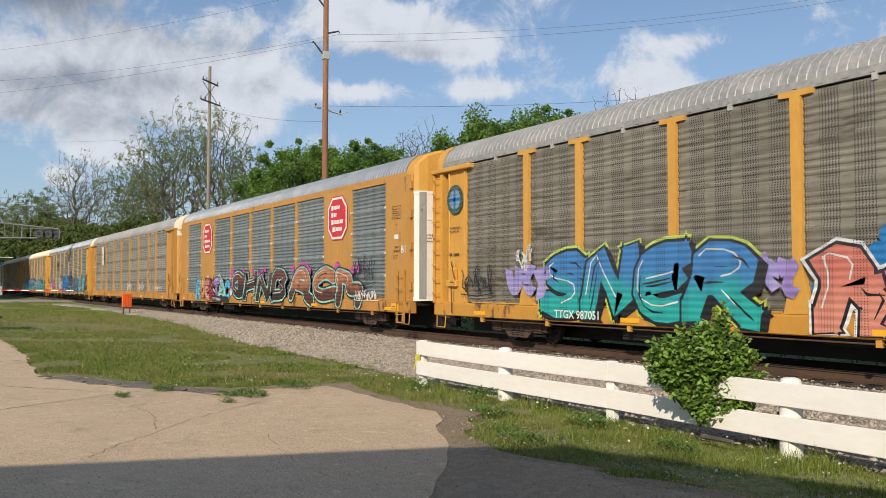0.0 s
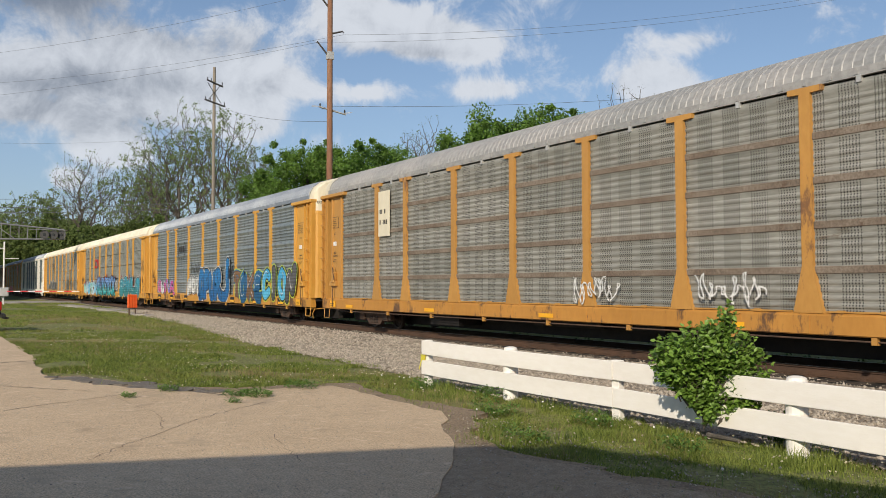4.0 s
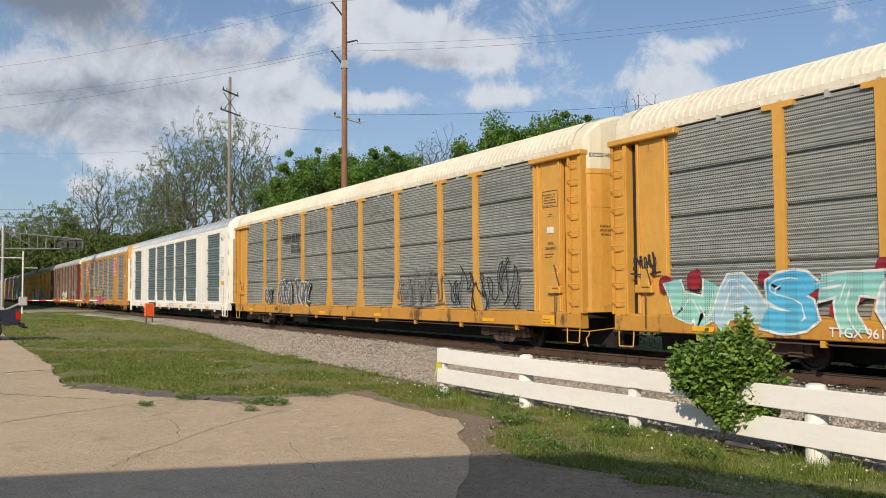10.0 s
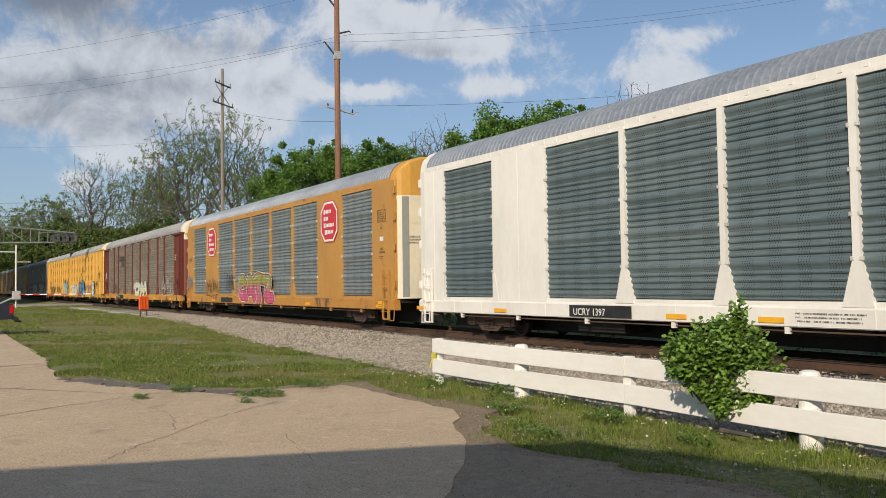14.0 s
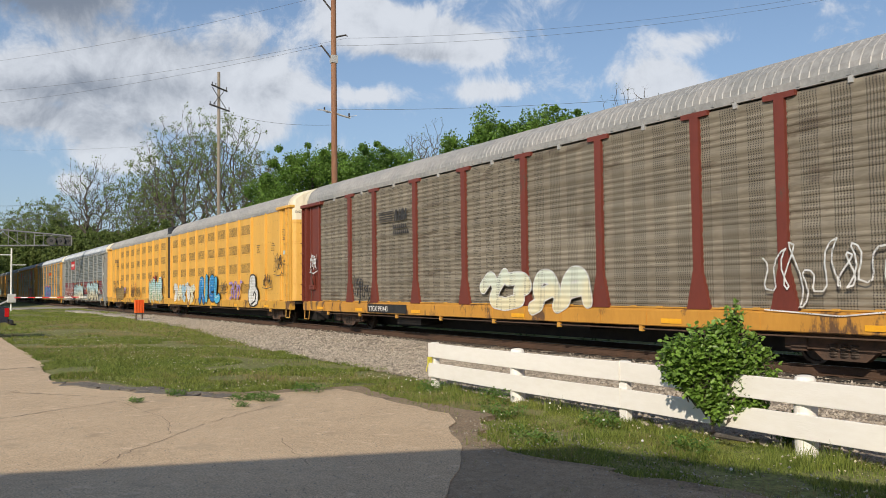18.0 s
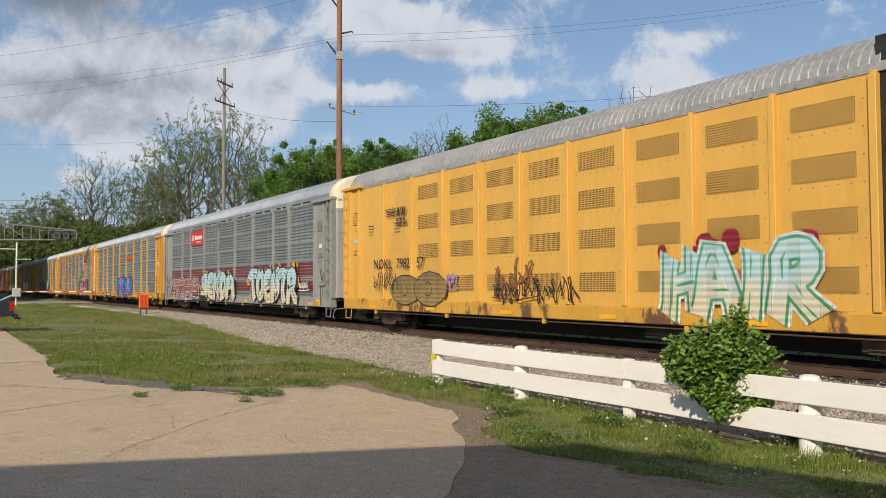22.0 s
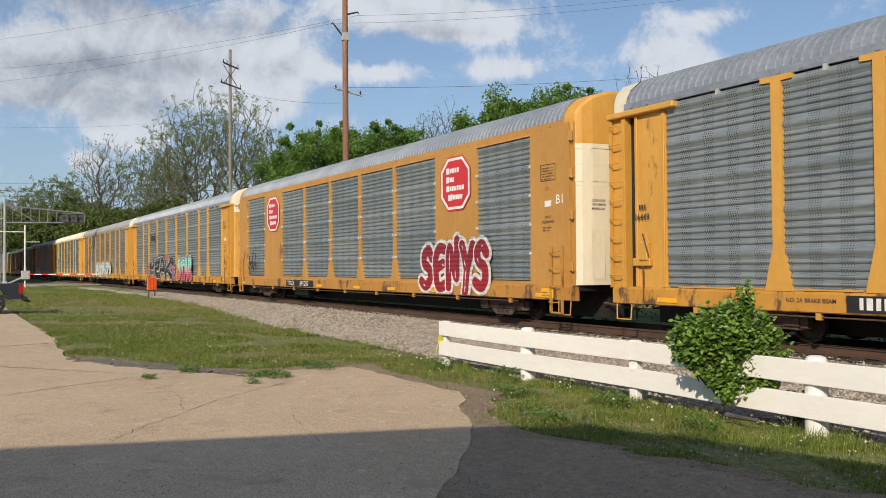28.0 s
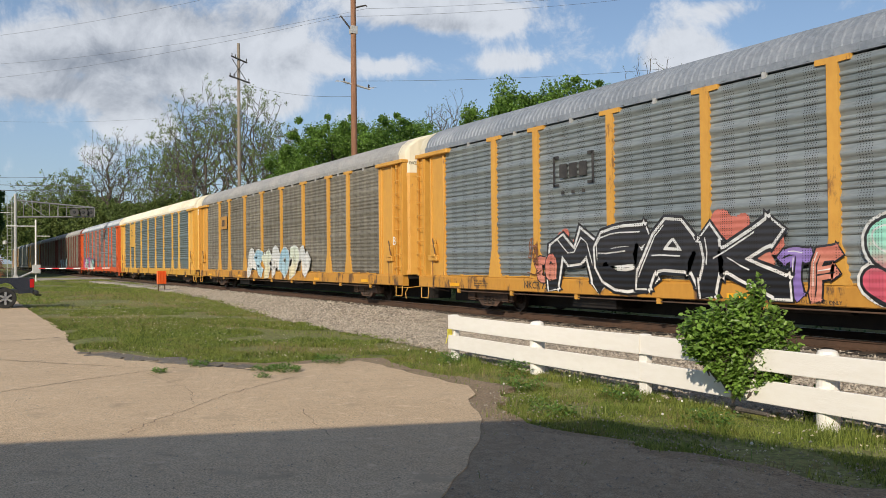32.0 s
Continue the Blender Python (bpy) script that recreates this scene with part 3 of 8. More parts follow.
def ground_z(x, y):
    """The lie of the land: level by the drive, a shallow dip before the raised track bed."""
    d = abs(y - TRACK_Y)
    z = float(np.interp(d, [0, 1.9, 3.4, 5.5, 8.0, 12.0], [-0.06, -0.07, -0.22, -0.20, -0.06, -0.015]))
    if -104 < x < -86:
        z = max(z, -0.05)
    return z + 0.012 * noise.noise((x * 0.35, y * 0.35, 0.0))


def inside(poly, X, Y):
    res = np.zeros(len(X), bool)
    n = len(poly)
    for i in range(n):
        (xa, ya), (xb, yb) = poly[i], poly[(i + 1) % n]
        hit = ((ya > Y) != (yb > Y)) & (X < (xb - xa) * (Y - ya) / (yb - ya + 1e-12) + xa)
        res ^= hit
    return res


def sheet(name, xs, ys, zf, mat):
    V = np.array([(x, y, zf(x, y)) for x in xs for y in ys])
    k = len(ys)
    a = (np.arange(len(xs) - 1)[:, None] * k + np.arange(k - 1)[None, :]).ravel()
    return array_mesh(name, V, np.stack([a, a + k, a + k + 1, a + 1], 1), mat)


gx = [-3000, -1500, -700, -400, -250, -170] + [-120 + 2 * i for i in range(30)] + [-60 + 0.6 * i for i in range(120)] + [14, 18, 25, 40, 80, 200, 600, 2000]
gy = [-2000, -600, -200, -80, -40, -20, -8, -2, 0] + [1 + 0.5 * i for i in range(50)] + [27, 30, 36, 45, 60, 90, 150, 300, 700, 2500]
tagged(new("ground", sheet("ground", gx, gy, lambda x, y: ground_z(x, y) - 0.03, SOIL)), "grassy ground with worn earth patches", "ground", kind="structure")


def wavy(poly, step=0.35, amp=0.07):
    out = []
    for (xa, ya), (xb, yb) in zip(poly, poly[1:] + poly[:1]):
        l = math.hypot(xb - xa, yb - ya)
        n = max(1, int(min(l, 18) / step))
        for i in range(n):
            x, y = xa + (xb - xa) * i / n, ya + (yb - ya) * i / n
            a = amp if y > -3 else 0
            out.append((x + a * noise.noise((x * 1.7, y * 1.7, 3.1)) * 2, y + a * noise.noise((x * 1.7, y * 1.7, 7.7)) * 2))
    return out


def slab(name, poly, z0, z1, mat):
    n = len(poly)
    me = raw(name, [(x, y, z1) for x, y in poly] + [(x, y, z0) for x, y in poly], [tuple(range(n))] + [(i, n + i, n + (i + 1) % n, (i + 1) % n) for i in range(n)], mat)
    return new(name, me)


tagged(slab("driveway", wavy(DRIVE, 0.25, 0.14), -0.3, -0.012, ASPHALT), "dusty gravelled asphalt drive in shade", "driveway", kind="structure")
EARTH = [(-17.5, 1.5), (-16.9, 2.35), (-15.6, 2.9), (-14.3, 3.55), (-13.5, 4.2), (-13.6, 5.2), (-13.3, 6.15), (-11.8, 6.15), (-10.3, 6.2), (-9.3, 6.1), (-8.6, 5.6), (-7.9, 5.15), (-7.0, 5.0), (-6.3, 5.15), (-5.3, 5.45), (-3.5, 5.75), (3, 6.1), (3, 4), (-17.5, 0)]
tagged(slab("bare_earth", wavy(EARTH, 0.22, 0.16), -0.3, -0.018, DIRT), "bare trodden earth along the pavement edge", "earth", kind="structure")
pad = tagged(slab("pavement", wavy(PAD), -0.3, 0.0, CONCRETE), "worn tan concrete pad with cracks and ragged edge", "pavement", kind="structure")
tagged(slab("road", [(-101, -80), (-93, -80), (-93, 90), (-101, 90)], -0.4, 0.02, ROADWAY), "pale concrete road over the crossing", "road", kind="structure")
tagged(slab("side_path", wavy([(-52, 11.4), (-60, 11.6), (-74, 11.7), (-92, 10.6), (-93, 12.2), (-70, 12.6), (-52, 12.4)], 1.0, 0.3), -0.4, -0.11, ROADWAY), "pale gravel strip beside the track", "path", kind="structure")


def crack(pts, w, seed):
    r = random.Random(seed)
    line = []
    for (xa, ya), (xb, yb) in zip(pts, pts[1:]):
        for i in range(14):
            t = i / 14
            line.append((xa + (xb - xa) * t + r.uniform(-0.03, 0.03), ya + (yb - ya) * t + r.uniform(-0.03, 0.03)))
    V, Fc = [], []
    for i, (x, y) in enumerate(line):
        q = line[min(i + 1, len(line) - 1)] if i < len(line) - 1 else line[i]
        p = line[max(0, i - 1)]
        dx, dy = q[0] - p[0], q[1] - p[1]
        l = math.hypot(dx, dy) + 1e-6
        k = w * r.uniform(0.3, 1.2)
        V += [(x - dy / l * k, y + dx / l * k, 0.004), (x + dy / l * k, y - dx / l * k, 0.004)]
        if i:
            Fc.append((2 * i - 2, 2 * i, 2 * i + 1, 2 * i - 1))
    c = new("crack", raw("crack", V, Fc, JOINT))
    c.parent = pad


crack([(-12.2, 0.3), (-12.9, 1.5), (-13.4, 2.4), (-13.75, 3.2)], 0.011, 1)
crack([(-8.6, 1.35), (-9.2, 1.8), (-10.6, 2.95)], 0.005, 2)
crack([(-13.3, 3.6), (-12.6, 3.9)], 0.03, 3)
crack([(-19.5, -1.5), (-20.2, 0.6), (-20.6, 2.1)], 0.03, 4)
crack([(-10.6, 2.95), (-11.6, 4.2)], 0.006, 5)
crack([(-13.4, 2.4), (-11.2, 2.6), (-9.9, 2.35)], 0.004, 6)
crack([(-16.8, 0.4), (-15.6, 1.2), (-13.6, 2.7)], 0.012, 7)
crack([(-9.0, 3.3), (-7.4, 3.0)], 0.004, 8)


# loose grit on the pad and the drive
def pebbles(name, n, xr, yr, size, mat, zf, keep, label):
    X, Y = nrg.uniform(*xr, n), nrg.uniform(*yr, n)
    k = keep(X, Y)
    X, Y = X[k], Y[k]
    n = len(X)
    S = nrg.uniform(0.45, 1.0, n) ** 2 * size
    base = np.array([(1, 0, 0), (0, 1, 0), (-1, 0, 0), (0, -1, 0), (0, 0, 0.8), (0, 0, -0.8)])
    V = base[None] * nrg.uniform(0.6, 1.3, (n, 6, 1)) * S[:, None, None]
    ang = nrg.uniform(0, 6.28, n)
    c, s = np.cos(ang)[:, None], np.sin(ang)[:, None]
    tilt = nrg.uniform(-0.6, 0.6, n)[:, None]
    x, y, z = V[..., 0] * c - V[..., 1] * s, V[..., 0] * s + V[..., 1] * c, V[..., 2]
    z = z + x * tilt
    Z = np.array([zf(a, b) for a, b in zip(X, Y)])
    V = np.stack([x + X[:, None], y + Y[:, None], z + Z[:, None] + S[:, None] * 0.25], -1)
    f = np.array([(0, 1, 4), (1, 2, 4), (2, 3, 4), (3, 0, 4), (1, 0, 5), (2, 1, 5), (3, 2, 5), (0, 3, 5)])
    F3 = (f[None] + np.arange(n)[:, None, None] * 6).reshape(-1, 3)
    return tagged(new(name, array_mesh(name, V.reshape(-1, 3), F3, mat, True)), label, "gravel", kind="stuff")


pebbles("grit", 6500, (-18, -2), (0.2, 6), 0.0095, STONE, lambda x, y: 0.0, lambda X, Y: inside(PAD, X, Y), "scattered small grit on concrete")
pebbles("grit", 6000, (-9, 3), (2.5, 6.2), 0.014, STONE, lambda x, y: -0.012, lambda X, Y: ~inside(PAD, X, Y), "scattered small stones on the gravelled drive")

# a broken strip of old asphalt along the lawn's edge
rb = random.Random(31)
for i in range(26):
    t = i / 25
    x, y = -16.6 + 3.5 * t + rb.uniform(-0.15, 0.15), 2.1 + 1.9 * t ** 1.3 + rb.uniform(-0.16, 0.22)
    n, rad = rb.randint(6, 8), rb.uniform(0.10, 0.27)
    ring = [(x + rad * rb.uniform(0.65, 1.2) * math.cos(6.283 * q / n) * 1.3, y + rad * rb.uniform(0.65, 1.2) * math.sin(6.283 * q / n)) for q in range(n)]
    chunk = slab("asphalt_chunk", ring, -0.1, rb.uniform(0.004, 0.012), BROKEN)
    chunk.parent = pad

# ---- the track ----
bxs = [-140 + 2.0 * i for i in range(40)] + [-60 + 0.5 * i for i in range(180)] + [30 + 5.0 * i for i in range(77)]
BV, BF = [], []
for i, x in enumerate(bxs):
    y0 = ballast_edge(x) + 0.25 * noise.noise((x * 0.8, 0, 0))
    for j in range(30):
        y = y0 + (16.9 - y0) * j / 29
        BV.append((x, y, ground_z(x, y) + (-0.035 if j == 0 else 0.01) + 0.02 * noise.noise((x * 3, y * 3, 1))))
        if i and j:
            a = i * 30 + j
            BF.append((a - 31, a - 1, a, a - 30))
tagged(new("ballast", raw("ballast", BV, BF, BALLASTBED)), "brown-grey crushed stone track bed", "ballast", kind="structure")
# a thin sheet over the ballast, its black painting the train's shade
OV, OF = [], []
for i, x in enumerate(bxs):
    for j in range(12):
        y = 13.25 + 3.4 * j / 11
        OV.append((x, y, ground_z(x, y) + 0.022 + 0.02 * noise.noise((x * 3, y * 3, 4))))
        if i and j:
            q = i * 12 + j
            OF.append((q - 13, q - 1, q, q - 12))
tagged(new("oily_ballast", raw("oily_ballast", OV, OF, BEDSHADE)), "ballast between the rails, coloured black for the train's shade", "ballast", kind="structure")
edge_y = lambda X: np.interp(X, [-130, -69, -41, -25.6, -21, -15, -13, 30], [13.0, 12.7, 11.0, 9.0, 8.75, 8.4, 7.95, 7.9])
pebbles("ballast_stones", 52000, (-24, 2), (7.7, 13.6), 0.042, STONE, ground_z, lambda X, Y: Y > edge_y(X) - 0.25 * nrg.random(len(X)), "loose crushed ballast stones by the track")
pebbles("ballast_stones", 30000, (-62, -24), (8.2, 13.6), 0.060, STONE, ground_z, lambda X, Y: Y > edge_y(X) - 0.4 * nrg.random(len(X)), "loose crushed ballast stones by the track")

rail_prof = [(-0.075, -0.175), (-0.075, -0.16), (-0.012, -0.14), (-0.010, -0.045), (-0.036, -0.035), (-0.036, -0.006), (-0.028, 0.0), (0.028, 0.0), (0.036, -0.006), (0.036, -0.035), (0.010, -0.045), (0.012, -0.14), (0.075, -0.16), (0.075, -0.175)]
track = thing("track", (0, TRACK_Y, RAIL_Z), "single railway track with rusty rails and timber ties", "railway track", kind="structure")
for s in (-1, 1):
    r = part("rail", Geo().sweep([(y, z - 0.002) for y, z in rail_prof], -420, 405).mesh("rail", RAILRUST), track, (0, s * 0.7525, 0), "rusty steel rail")
    part("rail_head", Geo().box(-420, 405, -0.024, 0.024, -0.004, 0.001).mesh("rail_head", RAILTOP), r, (0, 0, 0), "polished running surface")
tie_me = Geo().chamfer(-0.115, 0.115, -1.3, 1.3, -0.36, -0.178, 0.012).mesh("tie", TIE)
plate_me = Geo().box(-0.1, 0.1, -0.17, 0.17, -0.178, -0.166).box(-0.06, -0.03, -0.12, -0.09, -0.17, -0.14).box(0.03, 0.06, 0.09, 0.12, -0.17, -0.14).mesh("tie_plate", RAILRUST)
for i in range(110):
    x = 4 - i * 0.53
    t = part("tie", tie_me, track, (x, rng.uniform(-0.04, 0.04), rng.uniform(-0.006, 0.003)), "", rng.uniform(-0.8, 0.8))
    part("tie_plate", plate_me, t, (0, -0.7525, 0))
far_ties = Geo()
for i in range(150):
    x = 4 - (110 + i) * 0.53
    far_ties.box(x - 0.115, x + 0.115, -1.3, 1.3, -0.36, -0.178)
for i in range(750):
    x = 4.53 + i * 0.53
    far_ties.box(x - 0.115, x + 0.115, -1.3, 1.3, -0.36, -0.178)
part("far_ties", far_ties.mesh("far_ties", TIE), track)["kind"] = "stuff"


# ---- grass ----
def blades(name, n, xr, yr, h, w, mat, keep, label, lean=0.6, zf=ground_z):
    X, Y = nrg.uniform(*xr, n), nrg.uniform(*yr, n)
    k = keep(X, Y)
    X, Y = X[k], Y[k]
    n = len(X)
    # the sward rises and falls in tufts
    mound = np.array([0.85 + 1.5 * noise.noise((p * 1.4, q * 1.4, 2.0)) + 1.1 * noise.noise((p * 4.5, q * 4.5, 8.0)) for p, q in zip(X, Y)])
    H = h * nrg.uniform(0.5, 1.25, n) * np.clip(mound, 0.22, 2.4)
    a = nrg.uniform(0, 6.28, n)
    b = nrg.uniform(0, 6.28, n)
    l = nrg.uniform(0.1, lean, n) * H
    Z = np.array([zf(p, q) for p, q in zip(X, Y)]) - 0.03
    dx, dy = np.cos(a) * w, np.sin(a) * w
    P0 = np.stack([X - dx, Y - dy, Z], 1)
    P1 = np.stack([X + dx, Y + dy, Z], 1)
    mx, my = X + np.cos(b) * l * 0.35, Y + np.sin(b) * l * 0.35
    P2 = np.stack([mx + dx * 0.7, my + dy * 0.7, Z + H * 0.6], 1)
    P3 = np.stack([mx - dx * 0.7, my - dy * 0.7, Z + H * 0.6], 1)
    P4 = np.stack([X + np.cos(b) * l, Y + np.sin(b) * l, Z + H], 1)
    V = np.stack([P0, P1, P2, P3, P4], 1).reshape(-1, 3)
    o = np.arange(n)[:, None] * 5
    F3 = np.concatenate([o + np.array([[0, 1, 2]]), o + np.array([[0, 2, 3]]), o + np.array([[3, 2, 4]])])
    return tagged(new(name, array_mesh(name, V, F3, mat)), label, "grass", kind="stuff")


def patchy(X, Y, s, t):
    return np.array([noise.noise((x * s, y * s, 5.5)) for x, y in zip(X, Y)]) > t


def meadow(X, Y):
    thin = inside(EARTH, X, Y)
    return ~inside(PAD, X, Y) & (~inside(DRIVE, X, Y) | (nrg.random(len(X)) < 0.04)) & (~thin | (nrg.random(len(X)) < 0.42)) & (Y < edge_y(X) + 0.3 * nrg.random(len(X)) - 0.1)


blades("grass", 240000, (-15, 3), (3.4, 8.2), 0.054, 0.0036, GRASS, lambda X, Y: meadow(X, Y) & patchy(X, Y, 1.1, -0.30), "short rough spring grass by the fence", 1.3)
blades("grass", 200000, (-34, -13), (2.0, 9.6), 0.060, 0.0065, GRASS, lambda X, Y: meadow(X, Y) & patchy(X, Y, 0.6, -0.15), "short rough spring grass beside the pad", 1.5)
blades("grass", 85000, (-95, -34), (0, 13), 0.075, 0.016, GRASS, lambda X, Y: meadow(X, Y) & patchy(X, Y, 0.25, -0.2), "mown grass towards the crossing", 1.5)
blades("dry_grass", 30000, (-16, 3), (3.4, 8.1), 0.10, 0.0022, DRYGRASS, lambda X, Y: meadow(X, Y) & patchy(X, Y, 0.9, 0.05), "dry straw stems among the grass", 1.2)
blades("dry_grass", 42000, (-60, -15), (2, 12), 0.085, 0.006, DRYGRASS, lambda X, Y: meadow(X, Y) & patchy(X, Y, 0.3, 0.02), "dry straw stems among the grass", 1.2)
blades("grass_tuft", 12000, (-14, 2), (7.1, 8.1), 0.12, 0.004, GRASS, lambda X, Y: meadow(X, Y) & patchy(X, Y, 1.6, -0.05), "tall grass tufts along the foot of the fence")
blades("grass_tuft", 24000, (-16, 0), (4.8, 7.6), 0.085, 0.004, GRASS, lambda X, Y: meadow(X, Y) & patchy(X, Y, 2.2, 0.18), "thicker green clumps in the rough grass")
blades("grass_tuft", 16000, (-40, -14), (2.2, 9), 0.07, 0.007, GRASS, lambda X, Y: meadow(X, Y) & patchy(X, Y, 1.2, 0.2), "thicker green clumps in the rough grass")
blades("grass_edge", 9000, (-15, -4), (3.2, 6.6), 0.13, 0.0045, GRASS, lambda X, Y: meadow(X, Y) & inside([(x * 1.0 + (0.35 if i > 5 else 0), y + 0.45) for i, (x, y) in enumerate(PAD)], X, Y), "taller grass along the ragged edge")


blades("grass_edge", 16000, (-8.2, 2), (3.9, 5.6), 0.05, 0.0036, GRASS, lambda X, Y: inside(DRIVE, X, Y) & ~inside(PAD, X, Y) & (nrg.random(len(X)) < np.clip((Y - 4.1 - 0.05 * (X + 8)) * 0.75, 0, 1)) & patchy(X, Y, 2.0, -0.1), "sparse grass creeping over the drive's edge", 1.4)

SEEDS = surface("pale_seed_heads", (0.58, 0.55, 0.42), (0.45, 0.40, 0.26), 3.0, 0.9, island=0.3)
pebbles("seed_heads", 5200, (-42, -3), (2.2, 10), 0.017, SEEDS, lambda x, y: ground_z(x, y) + 0.075, lambda X, Y: meadow(X, Y) & patchy(X, Y, 0.5, -0.05), "pale seed heads scattered over the grass")


def weed(at, n, rad, h, seed):
    r = random.Random(seed)
    g = Geo()
    for i in range(n):
        a, d = r.uniform(0, 6.28), rad * math.sqrt(r.random())
        x, y = d * math.cos(a) * 1.6, d * math.sin(a)
        z, l, wd, b = r.uniform(0, h), r.uniform(0.03, 0.07), r.uniform(0.008, 0.018), r.uniform(0, 6.28)
        c, s = math.cos(b), math.sin(b)
        up = r.uniform(0.1, 0.9)
        g.add([(x, y, z), (x + c * l * 0.5 - s * wd, y + s * l * 0.5 + c * wd, z + l * up * 0.6), (x + c * l, y + s * l, z + l * up * 0.8), (x + c * l * 0.5 + s * wd, y + s * l * 0.5 - c * wd, z + l * up * 0.6)], [(0, 1, 2, 3)])
    ob = new("weed", raw("weed", g.v, g.f, WEED))
    ob.matrix_world = pose(*at)
    tagged(ob, "low green weed clump in a pavement crack", "weed", "weeds on the pavement", "stuff")


for i, (x, y, n, rad, h) in enumerate(((-12.35, 4.25, 420, 0.24, 0.06), (-12.5, 3.95, 120, 0.14, 0.05), (-13.6, 3.3, 160, 0.16, 0.07), (-13.1, 2.6, 90, 0.1, 0.05), (-11.75, 3.75, 70, 0.09, 0.05), (-12.9, 5.2, 300, 0.25, 0.09),
                                       (-7.5, 5.6, 260, 0.22, 0.12), (-9.2, 6.4, 300, 0.25, 0.14), (-10.7, 7.3, 300, 0.2, 0.18), (-12.4, 7.2, 240, 0.2, 0.15), (-6.2, 6.6, 240, 0.2, 0.14), (-8.0, 7.0, 260, 0.2, 0.16))):
    weed((x, y, 0.0 if i < 6 else ground_z(x, y)), n, rad, h, 40 + i)
for i in range(15):
    x, y = rng.uniform(-14, -3), rng.uniform(5.2, 7.5)
    if not meadow(np.array([x]), np.array([y]))[0]:
        continue
    z = ground_z(x, y)
    d = thing("dandelion", (x, y, z), "white dandelion seed head in the grass", "flower", "dandelions in the grass")
    part("stem", cached_stem := Geo().tube((0, 0, -0.02), (0.005, 0, 0.11), 0.0025, n=5).mesh("stem", WEED), d)
    part("seed_head", Geo().lathe([(0.003, -0.012), (0.012, -0.006), (0.014, 0.003), (0.009, 0.011), (0.002, 0.014)], (0.005, 0, 0.12), "z", 7).mesh("seed_head", FLOWER), d)

# ---- fence ----
fence = thing("fence", (0, 7.64, -0.1), "low white painted two-board fence along the track", "fence")
FX = [-13.2, -10.77, -8.36, -5.72, -3.3, -0.9, 1.5]
for i, x in enumerate(FX):
    if i in (1, 3, 5):
        g = Geo().lathe([(0.115, -0.1), (0.118, 0.3), (0.11, 0.72), (0.095, 0.765), (0.05, 0.78)], (x + 0.02, 0.13, 0), "z", 18)
        part("post", g.mesh("post", FENCE, False), fence, (0, 0, 0), "round white timber post")
    else:
        g = Geo().chamfer(x - 0.03, x + 0.11, 0.03, 0.13, -0.1, 0.755, 0.008)
        part("post", g.mesh("post", FENCE), fence, (0, 0, 0), "square white timber post")
for i, (a, b) in enumerate(((-13.24, -8.33), (-8.32, -3.28), (-3.27, 1.6))):
    for z0, z1 in ((0.505, 0.75), (0.155, 0.405)):
        dz = rng.uniform(-0.008, 0.008)
        g = Geo()
        n = 14
        vs, fs = [], []
        for j in range(n + 1):
            t = j / n
            x = a + (b - a) * t
            wob = 0.010 * math.sin(t * 3.1 + i) + rng.uniform(-0.003, 0.003)
            sag = -0.012 * math.sin(math.pi * t)
            vs += [(x, -0.012 + wob, z0 + dz + sag), (x, -0.016 + wob, z0 + 0.006 + dz + sag), (x, -0.016 + wob, z1 - 0.006 + dz + sag), (x, -0.012 + wob, z1 + dz + sag), (x, 0.020 + wob, z1 + dz + sag), (x, 0.020 + wob, z0 + dz + sag)]
            if j:
                o = j * 6
                fs += [(o - 6 + q, o + q, o + (q + 1) % 6, o - 6 + (q + 1) % 6) for q in range(6)]
        fs += [tuple(range(6)), tuple(range(n * 6, n * 6 + 6))[::-1]]
        part("board", g.add(vs, fs).mesh("board", FENCE), fence, (0, 0, 0), "wide white painted board")
tg = Geo()
for k in range(5):
    tg.box(-13.27, -13.14, -0.02, 0.005, 0.40 + 0.02 * k, 0.415 + 0.02 * k)
tg.add([(-13.24, -0.025, 0.42), (-13.20, -0.03, 0.41), (-13.28, -0.04, 0.22), (-13.31, -0.035, 0.24)], [(0, 1, 2, 3)]).add([(-13.16, 0.03, 0.45), (-13.12, 0.05, 0.44), (-13.08, 0.06, 0.22), (-13.12, 0.05, 0.22)], [(0, 1, 2, 3)])
part("tape", tg.mesh("tape", TAPE), fence, (0, 0, 0), "yellow plastic tape tied round the post")
stick = Geo().tube((-6.6, 7.45, -0.03), (-6.1, 7.35, -0.01), 0.03, 0.02, 7)
solid("driftwood", stick, BARK, "grey broken branch lying under the fence", "branch")


